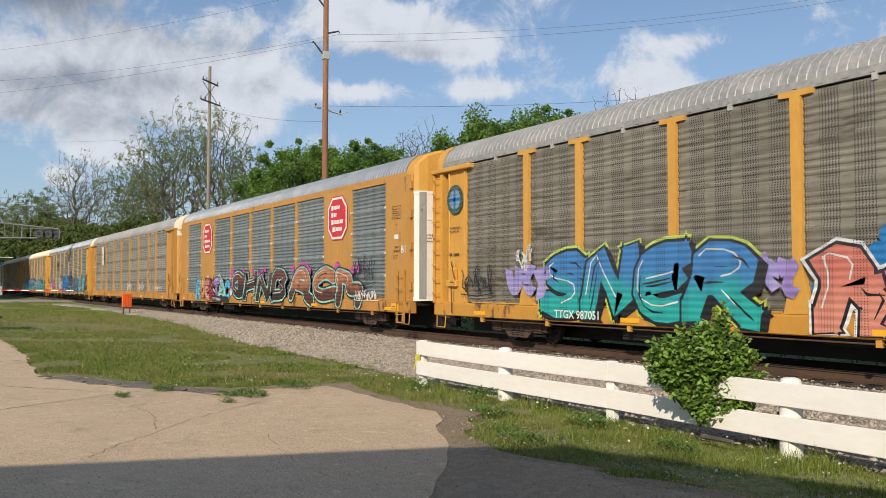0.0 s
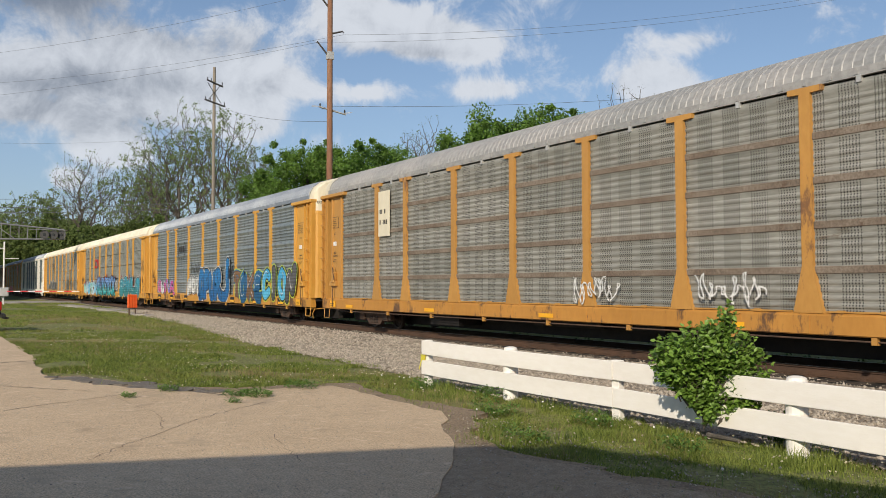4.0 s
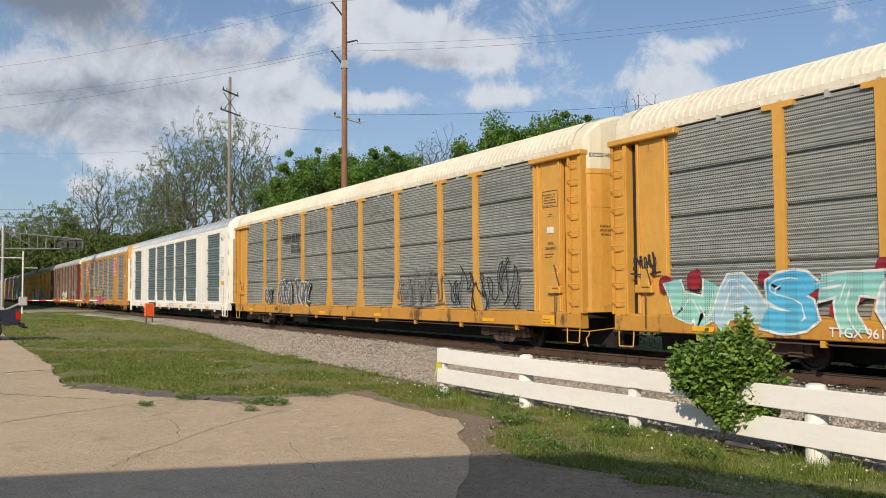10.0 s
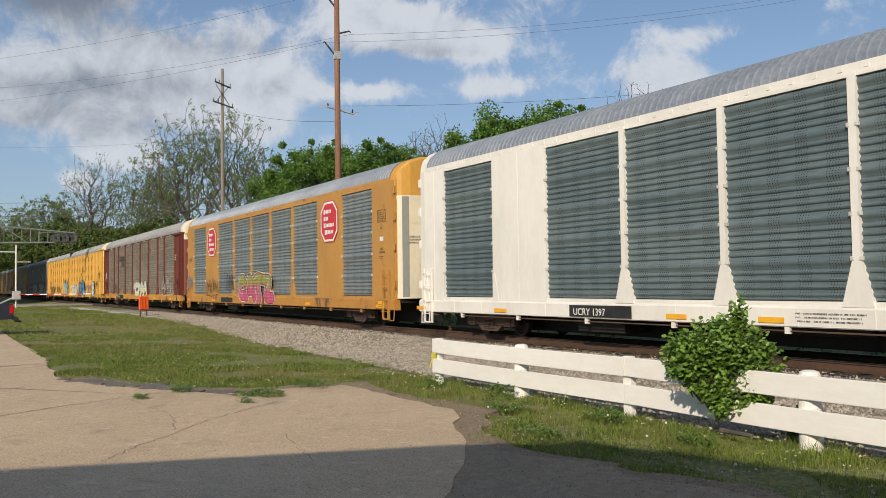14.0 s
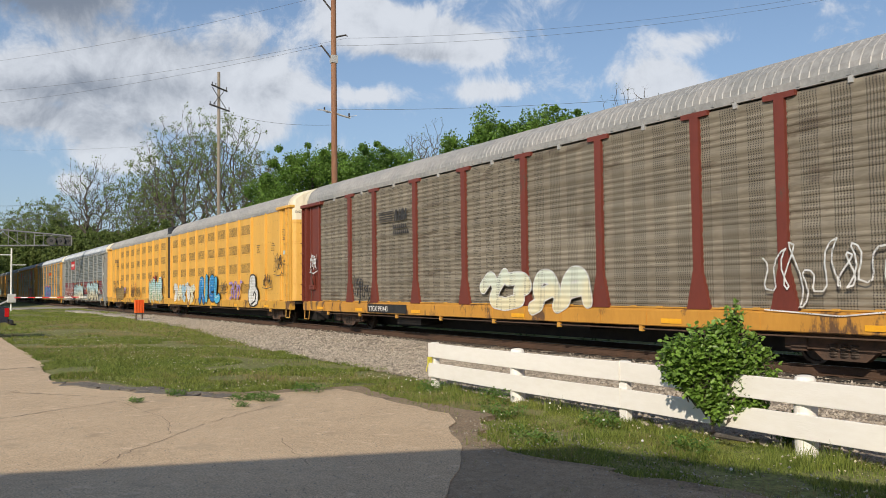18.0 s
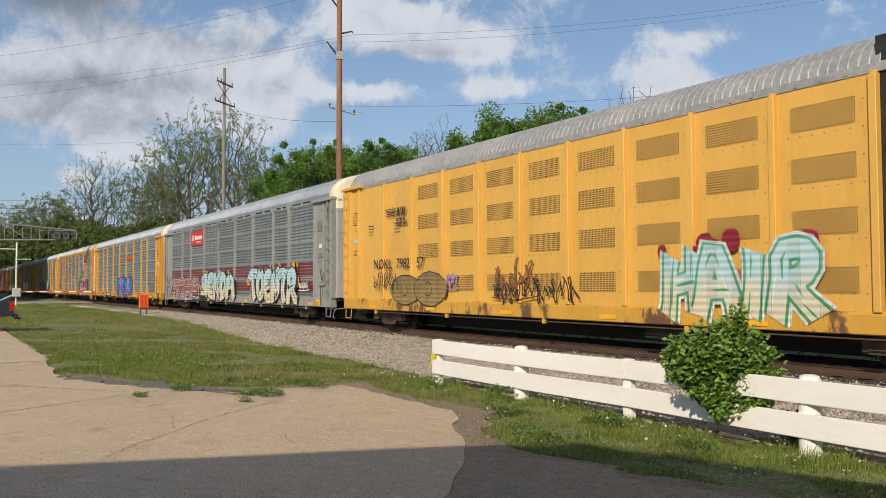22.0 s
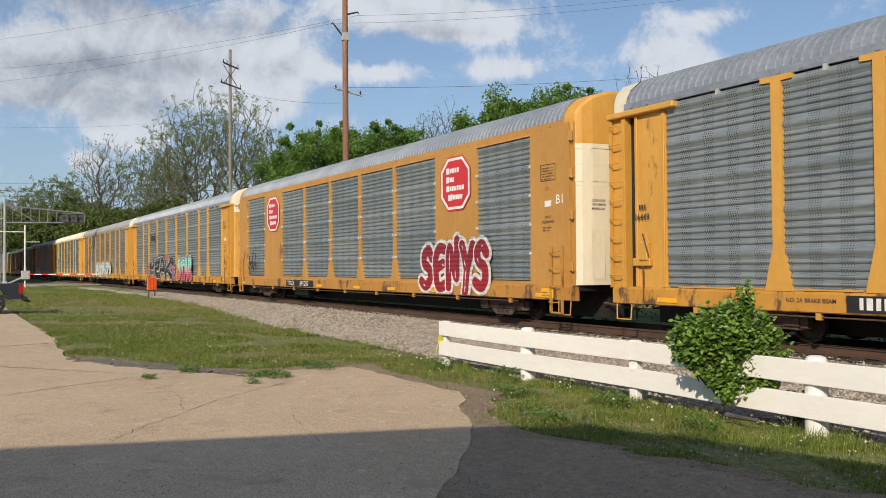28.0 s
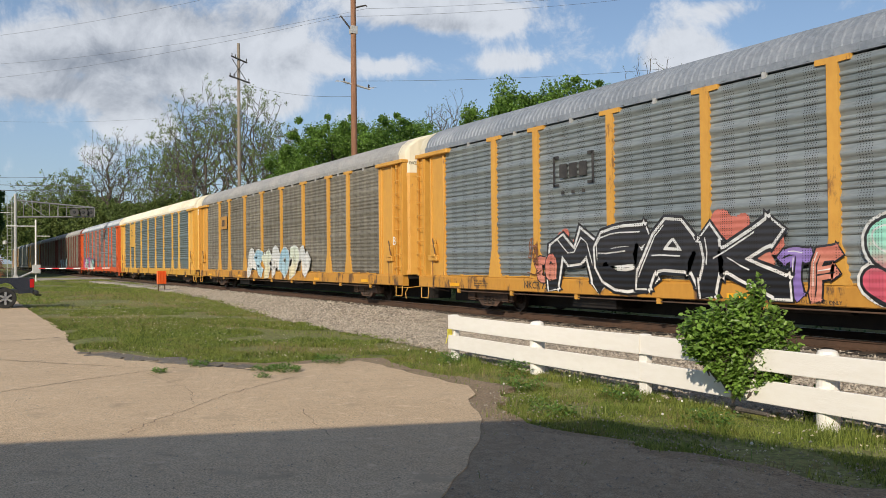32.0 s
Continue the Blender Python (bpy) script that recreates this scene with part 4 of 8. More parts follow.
# ---- foliage ----
def leaf_mesh(name, centres, radii, per, size, mat, flat=0.75, seed=0):
    """Leaves scattered in clumps, each a folded diamond."""
    g = np.random.default_rng(seed)
    C = np.repeat(np.asarray(centres), per, axis=0)
    R = np.repeat(np.asarray(radii), per)
    n = len(C)
    d = g.normal(size=(n, 3))
    d /= np.linalg.norm(d, axis=1)[:, None]
    P = C + d * (R * g.random(n) ** 0.45)[:, None] * np.array([1, 1, flat])
    ax = g.normal(size=(n, 3)) + np.array([0, 0, -0.4])
    ax /= np.linalg.norm(ax, axis=1)[:, None]
    nb = np.cross(ax, g.normal(size=(n, 3)))
    nb /= np.linalg.norm(nb, axis=1)[:, None] + 1e-9
    S = size * g.uniform(0.6, 1.3, n)[:, None]
    up = np.cross(ax, nb)
    V = np.stack([P, P + ax * S * 0.5 + nb * S * 0.32, P + ax * S + up * S * 0.12, P + ax * S * 0.5 - nb * S * 0.32], 1).reshape(-1, 3)
    F4 = np.arange(n * 4).reshape(-1, 4)
    return array_mesh(name, V, F4, mat)


def branches(h, width, seed, depth, gn, spread=0.6, trunk_r=None, start=0.25, loose=True):
    """Limb segments (a, b, r0, r1, level) of a tree that fills about h by width."""
    r = random.Random(seed)
    out = []

    def grow(p, d, l, rad, lev):
        if lev > depth:
            return
        n = 3 if lev < 2 else 2
        for i in range(n):
            q = p + d * (l / n)
            out.append((p.copy(), q.copy(), rad * (1 - 0.25 * i / n), rad * (1 - 0.25 * (i + 1) / n), lev))
            d = (d + Vector((r.uniform(-1, 1), r.uniform(-1, 1), r.uniform(-0.35, 0.6))) * (0.16 if lev < 2 else 0.28)).normalized()
            p = q
            kids = (gn if lev < 2 else 2) if i == n - 1 else (1 if lev < 4 else 0)
            if lev == 0 and i == 0 and start > 0.2:
                kids = 0
            for _ in range(kids):
                side = Vector((r.uniform(-1, 1), r.uniform(-1, 1), r.uniform(-0.15, 0.75) if lev < 2 else r.uniform(-0.6, 0.7)))
                nd = (d * (1 - spread * 0.6) + side.normalized() * spread).normalized()
                grow(p, nd, l * r.uniform(0.55, 0.85), rad * (0.62 if lev < 2 else 0.52), lev + 1)

    grow(Vector((0, 0, 0)), Vector((0, 0, 1)), h * 0.42, trunk_r or h * 0.018, 0)
    top = max(b.z for _, b, *_ in out)
    wid = max(max(abs(b.x), abs(b.y)) for _, b, *_ in out)
    kz = h / top
    kx = min(1.35 * kz, max(0.75 * kz, width * 0.5 / wid)) if loose else width * 0.5 / wid
    return [(Vector((a.x * kx, a.y * kx, a.z * kz)), Vector((b.x * kx, b.y * kx, b.z * kz)), r0, r1, lv) for a, b, r0, r1, lv in out]


def spot(b, d):
    return (-d * math.cos(radians(b)), d * math.sin(radians(b)))


def limbs(h, w, seed, n, low=0.28):
    """Nodes, parents and radii of a branching frame that fills a lobed crown h high and w wide."""
    g = np.random.default_rng(seed)
    P = [Vector((0.02 * w * g.normal() * i / 4, 0.02 * w * g.normal() * i / 4, h * low * i / 4)) for i in range(5)]
    P = [np.array(p) for p in P]
    parent, reach = [-1, 0, 1, 2, 3], [h * low * i / 4 for i in range(5)]
    d = g.normal(size=(n, 3))
    d /= np.linalg.norm(d, axis=1)[:, None]
    lob = np.array([0.80 + 0.42 * noise.noise((a * 1.9 + seed, b * 1.9, c * 1.9)) for a, b, c in d])
    k = g.random(n) ** 0.42 * lob
    Q = np.stack([d[:, 0] * k * w / 2, d[:, 1] * k * w / 2, h * (0.20 + low * 0.55 + 1) / 2 + d[:, 2] * k * h * (0.86 - low * 0.55) / 2 * 1.1], 1)
    Q = Q[Q[:, 2] > h * low * 0.8]
    Q = Q[np.argsort(np.linalg.norm(Q - P[4], axis=1))]
    N = np.zeros((5 + 2 * len(Q), 3))
    N[:5] = P
    L = np.zeros(len(N))
    L[:5] = reach
    m = 5
    for q in Q:
        gap = np.linalg.norm(N[2:m] - q, axis=1)
        cost = gap + 0.42 * L[2:m] + 1.2 * np.maximum(0, N[2:m, 2] - q[2] + 0.25 * gap)
        j = int(np.argmin(cost)) + 2
        l = gap[j - 2]
        N[m] = N[j] * 0.5 + q * 0.5 + g.normal(size=3) * 0.045 * l
        L[m] = L[j] + l * 0.5
        parent.append(j)
        N[m + 1] = q
        L[m + 1] = L[j] + l
        parent.append(m)
        m += 2
    N = N[:m]
    par = np.array(parent)
    area = np.zeros(m)
    kids = np.zeros(m, int)
    for i in range(m - 1, 0, -1):
        if kids[i] == 0:
            area[i] = 1.0
        area[par[i]] += area[i]
        kids[par[i]] += 1
    R = area ** 0.46
    return N, par, R / R[0], kids


def rods(name, A, B, R0, R1, sides, mat):
    """Many thin tapered rods as one mesh."""
    D = B - A
    D /= np.linalg.norm(D, axis=1)[:, None] + 1e-9
    U = np.cross(D, np.where(np.abs(D[:, 2:3]) > 0.9, [[1.0, 0, 0]], [[0, 0, 1.0]]))
    U /= np.linalg.norm(U, axis=1)[:, None] + 1e-9
    W = np.cross(D, U)
    a = np.arange(sides) * 2 * math.pi / sides
    ring = U[:, None] * np.cos(a)[None, :, None] + W[:, None] * np.sin(a)[None, :, None]
    V = np.concatenate([A[:, None] + ring * R0[:, None, None], B[:, None] + ring * R1[:, None, None]], 1)
    i = np.arange(sides)
    f = np.stack([i, (i + 1) % sides, sides + (i + 1) % sides, sides + i], 1)
    F4 = (f[None] + np.arange(len(A))[:, None, None] * 2 * sides).reshape(-1, 4)
    return array_mesh(name, V.reshape(-1, 3), F4, mat)


def bare_tree(b, d, h, w, seed, buds=2200, mat=None, label="tall bare-limbed tree coming into pale leaf", n=640):
    x, y = spot(b, d)
    t = thing("tree", (x, y, -0.1), label, "tree", "trees behind the track")
    N, par, R, kids = limbs(h, w, seed, n)
    R = np.maximum(R * h * 0.0165, 0.00009 * d)
    big = np.arange(1, len(N))[R[1:] > h * 0.0036]
    thin = np.arange(1, len(N))[R[1:] <= h * 0.0036]
    part("trunk", rods("trunk", N[par[big]], N[big], R[par[big]] if len(big) < 2 else np.minimum(R[par[big]], R[big] * 1.5), R[big], 7, BARK), t)
    part("branchwork", rods("branchwork", N[par[thin]], N[thin], np.minimum(R[par[thin]], R[thin] * 1.4), R[thin], 3, BARK), t)
    g = np.random.default_rng(seed + 1)
    tips = np.arange(len(N))[kids == 0]
    base = np.repeat(N[tips], 4, axis=0)
    out = base - np.array([0, 0, h * 0.45])
    out /= np.linalg.norm(out, axis=1)[:, None]
    tw = base + (out * 0.6 + g.normal(size=base.shape) * 0.55 + np.array([0, 0, 0.35])) * 0.05 * w
    fine = np.full(len(base), 0.00010 * d)
    part("twigwork", rods("twigwork", base, tw, fine, fine * 0.6, 3, BARK), t)
    g.shuffle(tw)
    c = tw[:max(40, len(tw) // 2)]
    part("crown", leaf_mesh("crown", c, [0.022 * w] * len(c), max(1, buds // len(c)), 0.0020 * d, mat or BUD, 1.0, seed), t)
    return t


def leafy_tree(b, d, h, w, seed, mat=None, per=240, clumps=125, size=0.15, base=0.18, label="leafy green maple in full spring foliage"):
    x, y = spot(b, d)
    t = thing("tree", (x, y, -0.1), label, "tree", "trees behind the track")
    r = random.Random(seed)
    seg = branches(h * 0.85, w * 0.6, seed, 3, 2, loose=False)
    g = Geo()
    for a, c, r0, r1, lv in seg:
        g.tube(a, c, max(0.02, r0), max(0.015, r1), 6, False)
    part("trunk", raw("trunk", g.v, g.f, BARK), t)
    cs, rs = [], []
    for i in range(clumps):
        u, v = r.uniform(0, 6.283), math.acos(r.uniform(-0.9, 1))
        dx, dy, dz = math.sin(v) * math.cos(u), math.sin(v) * math.sin(u), math.cos(v)
        k = r.uniform(0.5, 1.0) * (0.90 + 0.24 * noise.noise((dx * 2.3 + seed, dy * 2.3, dz * 2.3)))
        rr = r.uniform(0.085, 0.15) * w
        cz = h * (0.5 + base * 0.5)
        cs.append((dx * k * (w / 2 - rr * 0.6), dy * k * (w / 2 - rr * 0.6), cz + dz * k * (h * (1 - base) / 2 - rr * 0.5)))
        rs.append(rr)
    # small sprays roughen the outline
    for i in range(70):
        u, v = r.uniform(0, 6.283), math.acos(r.uniform(-0.3, 1))
        dx, dy, dz = math.sin(v) * math.cos(u), math.sin(v) * math.sin(u), math.cos(v)
        k = r.uniform(0.88, 0.97) * (0.90 + 0.24 * noise.noise((dx * 2.3 + seed, dy * 2.3, dz * 2.3)))
        cs.append((dx * k * w * 0.48, dy * k * w * 0.48, h * (0.5 + base * 0.5) + dz * k * h * (1 - base) * 0.49))
        rs.append(r.uniform(0.02, 0.04) * w)
    part("crown", leaf_mesh("crown", cs, rs, per, size, mat or LEAF, 0.9, seed), t)
    return t


for i, (b, d, h, w) in enumerate(((22.3, 60, 12.6, 8.4), (26.6, 56, 11.9, 7.8), (24.4, 65, 13.1, 8.6), (28.2, 64, 12.5, 7), (20.2, 66, 11.4, 7),
                                  (34.0, 44, 11.2, 5.4), (36.4, 46, 11.6, 5.4), (38.7, 44, 11.3, 6.4), (40.9, 46, 11.4, 5.4), (32.4, 52, 10.6, 5.4))):
    leafy_tree(b, d, h, w, 100 + i)
for i, (b, d, h, w, n) in enumerate(((8.8, 157, 24.2, 15.5, 1300), (14.1, 100, 21.2, 12.5, 6500), (16.9, 85, 17.9, 10.5, 6500), (11.5, 126, 18.6, 11, 5000), (6.2, 235, 24.5, 20, 6000),
                                     (30.3, 75, 16.2, 6.5, 900), (43.6, 55, 14.2, 5.5, 900), (18.8, 80, 14.6, 8, 5200), (12.7, 118, 18.2, 9, 5200), (4.4, 300, 26, 24, 3000))):
    bare_tree(b, d, h, w, 200 + i, n)
for i, (b, d, h, w) in enumerate(((12.6, 112, 11, 12), (10.0, 140, 12, 14), (14.8, 98, 9.3, 10), (7.6, 185, 16, 18), (5.0, 290, 22, 26), (17.0, 84, 8.2, 9), (3.6, 400, 28, 34), (9.0, 155, 12.5, 15), (6.2, 235, 17, 20),
                                  (4.4, 330, 23, 28), (5.5, 265, 20, 24), (7.0, 200, 17, 19), (8.2, 172, 14, 16), (11.4, 124, 11, 12), (13.6, 106, 10.4, 11), (18.6, 84, 8.8, 8), (20.4, 78, 8.8, 7), (30.0, 66, 8.6, 8), (15.9, 92, 9.6, 10))):
    leafy_tree(b, d, h, w, 300 + i, BUSHFAR, 150, 70, 0.0028 * d, 0.02, "scrubby mixed foliage behind the railway line")
# the wood beyond the crossing that shades the line
for i, (x, y, h, w) in enumerate(((-120, 0.0, 17, 9), (-127, 1.0, 17, 9), (-134, 1.6, 18, 9.5), (-142, 1.6, 17, 9.5), (-150, 2.4, 17, 9), (-158, 2.0, 18, 10), (-167, 2.6, 17, 9.5), (-177, 2.6, 18, 10), (-188, 3, 17, 10), (-200, 3, 18, 11), (-214, 3.5, 17, 11), (-230, 3, 18, 12), (-250, 4, 18, 12), (-136, -8, 18, 11), (-150, -8, 18, 11), (-124, -8, 17, 10))):
    leafy_tree(math.degrees(math.atan2(y, -x)), math.hypot(x, y), h, w, 400 + i, LEAFB, 190, 120, 0.36, 0.06, "dark leafy tree on the near side of the line")
# undergrowth along the far side of the track
for i in range(16):
    x = -150 + i * 10.5
    y = 29 + rng.uniform(-2, 4)
    leafy_tree(math.degrees(math.atan2(y, -x)), math.hypot(x, y), rng.uniform(2.6, 4.2), rng.uniform(8, 11), 500 + i, BUSHFAR, 110, 60, 0.17, 0.0, "low scrub along the railway bank")

# low growth close behind the rails, added to darken the view beneath the wagons
for i in range(15):
    x, y = 4 - i * 8.2, 19.6 + rng.uniform(-0.5, 0.5)
    leafy_tree(math.degrees(math.atan2(y, -x)), math.hypot(x, y), rng.uniform(1.3, 1.9), rng.uniform(8.5, 10), 600 + i, LEAFB, 60, 70, 0.11, 0.0, "low dark scrub added behind the rails to darken the gap under the train")

# the bush that grows through the fence
bush = thing("bush", (-6.72, 7.58, -0.08), "leafy green bush growing through the white fence", "bush")
r = random.Random(5)
right = Vector((0.66, 0.75, 0))
back_dir = Vector((-0.75, 0.66, 0))
# lobes: middle along the fence, height, half width, half height, share of the shoots
LOBES = ((-0.36, 0.86, 0.26, 0.26, 64), (-0.08, 1.02, 0.30, 0.24, 60), (0.24, 1.00, 0.27, 0.25, 60), (0.44, 0.78, 0.21, 0.28, 56), (0.22, 1.32, 0.09, 0.18, 18), (-0.12, 0.66, 0.22, 0.24, 44), (0.42, 0.50, 0.15, 0.20, 36), (0.03, 0.38, 0.13, 0.16, 16), (-0.58, 0.98, 0.09, 0.07, 5), (0.10, 1.22, 0.16, 0.10, 18))
LV, LF, sg = [], [], Geo()
for a0, z0, wa, wz, n in LOBES:
    for i in range(n):
        u, v = r.uniform(0, 6.283), math.acos(r.uniform(-0.75, 1))
        e = right * (a0 + math.sin(v) * math.cos(u) * wa) + back_dir * (math.sin(v) * math.sin(u) * min(0.34, wa) - (0.06 if z0 > 0.5 else 0.14)) + Vector((0, 0, max(0.06, z0 + math.cos(v) * wz)))
        p = right * (a0 * 0.4) + Vector((0, -0.08, max(0.02, z0 * 0.5 - 0.1)))
        m = p.lerp(e, 0.55) + Vector((0, 0, 0.10 * r.random()))
        path = [p.lerp(m, q / 4) if q < 4 else m.lerp(e, (q - 4) / 8) for q in range(13)]
        sg.tube(path[0], path[4], 0.007, 0.005, 4, False).tube(path[4], path[12], 0.004, 0.002, 4, False)
        run = (e - m).normalized()
        side = run.cross(Vector((0, 0, 1))).normalized()
        for q in range(3, 13):
            for sgn in (-1, 1, 0):
                if sgn == 0 and r.random() < 0.4:
                    continue
                o = path[q] + Vector((r.uniform(-1, 1), r.uniform(-1, 1), r.uniform(-1, 1))) * 0.035
                ax = (run * r.uniform(-0.2, 0.8) + side * (sgn or r.uniform(-0.6, 0.6)) * r.uniform(0.3, 1.0) + Vector((r.uniform(-0.7, 0.7), r.uniform(-0.9, 0.4), r.uniform(-0.9, 0.35)))).normalized()
                nb = ax.cross(Vector((r.uniform(-0.8, 0.9), r.uniform(-1.3, 0.3), 1))).normalized()
                up = nb.cross(ax)
                s = r.uniform(0.045, 0.078)
                k = len(LV)
                LV += [tuple(o), tuple(o + ax * s * 0.35 + nb * s * 0.36 + up * s * 0.07), tuple(o + ax * s * 0.75 + nb * s * 0.24 + up * s * 0.04), tuple(o + ax * s - up * s * 0.08), tuple(o + ax * s * 0.75 - nb * s * 0.24 + up * s * 0.04), tuple(o + ax * s * 0.35 - nb * s * 0.36 + up * s * 0.07)]
                LF += [(k, k + 1, k + 2, k + 3), (k, k + 3, k + 4, k + 5)]
part("foliage", raw("foliage", LV, LF, LEAFV), bush, (0, 0, 0), "dense small pointed leaves")
part("stem", sg.mesh("stem", BARK), bush)
iv = thing("shrub", (-6.05, 7.95, -0.1), "small green shrub behind the fence", "shrub")
part("foliage", leaf_mesh("foliage", [(r.uniform(-0.3, 0.35), r.uniform(-0.1, 0.15), r.uniform(0.05, 0.3)) for _ in range(22)], [0.08] * 22, 24, 0.05, LEAFB, 1.0, 12), iv)


# ---- poles and wires ----
def pole_a():
    x, y = spot(23.8, 50)
    p = thing("utility_pole", (x, y, -0.1), "tall brown wooden power pole with steel brackets", "utility pole")
    part("shaft", Geo().tube((0, 0, -0.3), (0, 0, 23.0), 0.20, 0.14, 14).mesh("shaft", POLEWOOD, False), p)
    rt, fw = Vector((0.40, 0.915, 0)), Vector((-0.915, 0.40, 0))
    A = rt * 1.12 + fw * 0.35
    z = 12.0
    g = Geo().tube(-A * 0.55 + Vector((0, 0, z + 0.12)), A * 0.85 + Vector((0, 0, z - 0.22)), 0.06, n=6)
    part("crossarm", g.mesh("crossarm", GALV), p, (0, 0, 0), "grey crossarm with insulators")
    for k in (-0.5, 0.0, 0.78):
        q = A * k + Vector((0, 0, z - 0.02 - k * 0.2))
        part("insulator", Geo().lathe([(0.03, 0), (0.06, 0.06), (0.035, 0.10), (0.06, 0.15), (0.03, 0.24)], tuple(q), "z", 8).mesh("insulator", ARMDARK), p)
        part("bracket_wire", Geo().tube(q + Vector((0, 0, 0.05)), q + rt * (0.45 if k > 0.5 else -0.45) + Vector((0, 0, 0.10)), 0.02, n=5).tube(q + rt * 0.3, q - rt * 0.5 + Vector((0, 0, 0.05)), 0.014, n=5).mesh("bracket_wire", PORCELAIN), p)
    for za, zb, dr in ((16.0, 15.2, -1), (16.65, 16.5, 1), (18.9, 18.1, -1)):
        a = rt * 0.12 * dr + Vector((0, 0, zb))
        e = rt * 0.74 * dr + Vector((0, 0, za))
        part("strut_insulator", Geo().tube(a, e, 0.055, 0.045, 8).tube(e, e + rt * 0.06 * dr - Vector((0, 0, 0.1)), 0.03, n=6).mesh("strut_insulator", ARMDARK), p, (0, 0, 0), "dark strut insulator")
    part("clamp", Geo().box(-0.17, 0.17, -0.19, 0.19, 14.95, 15.40).mesh("clamp", GALV), p)
    return Vector((x, y, 0)), rt


def pole_b():
    x, y = spot(16.3, 75)
    p = thing("utility_pole", (x, y, -0.1), "grey weathered pole with two dark crossarms", "utility pole")
    part("shaft", Geo().tube((0, 0, -0.3), (0, 0, 20.4), 0.17, 0.12, 12).mesh("shaft", POLEGREY, False), p)
    rt, fw = Vector((0.28, 0.96, 0)), Vector((-0.96, 0.28, 0))
    A = rt * 0.82 + fw * 0.5
    for z, hw in ((19.0, 1.0), (17.3, 1.3)):
        a, e = -A * hw * 0.72 + Vector((0, 0, z + 0.17)) - fw * 0.14, A * hw * 0.85 + Vector((0, 0, z - 0.17)) - fw * 0.14
        part("crossarm", Geo().tube(a, e, 0.075, n=6).mesh("crossarm", ARMDARK), p, (0, 0, 0), "dark timber crossarm")
        for k in (-0.66, -0.3, 0.8):
            part("insulator", Geo().tube(A * hw * k + Vector((0, 0, z - 0.17 * k)) - fw * 0.14, A * hw * k + Vector((0, 0, z + 0.32 - 0.17 * k)) - fw * 0.14, 0.035, 0.045, 6).mesh("insulator", ARMDARK), p)
    for s in (-1, 1):
        part("brace", Geo().tube(A * 0.65 * s + Vector((0, 0, 18.95)) - fw * 0.2, Vector((0, 0, 18.1)) - fw * 0.2, 0.03, n=5).tube(A * 0.72 * s + Vector((0, 0, 17.3)) - fw * 0.2, Vector((0, 0, 18.2)) - fw * 0.2, 0.03, n=5).mesh("brace", ARMDARK), p)
    return Vector((x, y, 0))


PA, PRT = pole_a()
PB = pole_b()
for b, d, h in ((28.0, 62, 9.0), (13.0, 112, 12.0)):
    x, y = spot(b, d)
    p = thing("utility_pole", (x, y, -0.1), "short distant wooden pole among the trees", "utility pole")
    part("shaft", Geo().tube((0, 0, -0.3), (0, 0, h), 0.13, 0.10, 8).mesh("shaft", POLEGREY), p)


def wire(a, b, sag, r=0.0075, n=24):
    a, b = Vector(a), Vector(b)
    g = Geo()
    side = (b - a).cross(Vector((0, 0, 1))).normalized()
    vs = []
    for i in range(n + 1):
        t = i / n
        p = a.lerp(b, t) - Vector((0, 0, 4 * sag * t * (1 - t)))
        vs += [p + side * r, p + Vector((0, 0, r)), p - side * r, p - Vector((0, 0, r))]
    g.add(vs, [(4 * i + k, 4 * i + (k + 1) % 4, 4 * i + 4 + (k + 1) % 4, 4 * i + 4 + k) for i in range(n) for k in range(4)])
    tagged(new("overhead_wire", raw("overhead_wire", g.v, g.f, WIRE)), "thin dark overhead power line", "wire", "overhead wires")


def aloft(b, d, e):
    x, y = spot(b, d)
    return (x, y, 1.64 + d * math.tan(radians(e)))


wire(PA + PRT * -0.74 + Vector((0, 0, 15.85)), aloft(2.0, 75, 10.9), 0.35)
wire(PA + PRT * 0.74 + Vector((0, 0, 16.35)), aloft(2.0, 78, 11.7), 0.5)
wire(PA + PRT * -0.74 + Vector((0, 0, 18.8)), aloft(2.0, 72, 13.3), 0.4)
wire(PA + PRT * 0.74 + Vector((0, 0, 16.35)), aloft(62, 60, 17.5), 0.9)
wire(PA + PRT * -0.74 + Vector((0, 0, 15.85)), aloft(62, 56, 17.2), 0.9)
wire(PA + PRT * -0.74 + Vector((0, 0, 18.8)), aloft(62, 52, 21.0), 0.5)
wire(PA + Vector((0, 0, 12.1)), aloft(62, 60, 12.6), 0.8, 0.010)
wire(PB + Vector((0, 0, 14.4)), aloft(1.0, 120, 8.4), 0.5)
wire(PB + Vector((0, 0, 17.0)), PA + Vector((0, 0, 11.2)), 0.4, 0.010)
wire(aloft(-1, 100, 4.75), aloft(17, 90, 5.6), 0.7, 0.03)
wire(aloft(-1, 100, 4.4), aloft(17, 92, 5.2), 0.6, 0.03)
wire(aloft(-1, 100, 5.1), aloft(12, 95, 5.9), 0.5, 0.02)

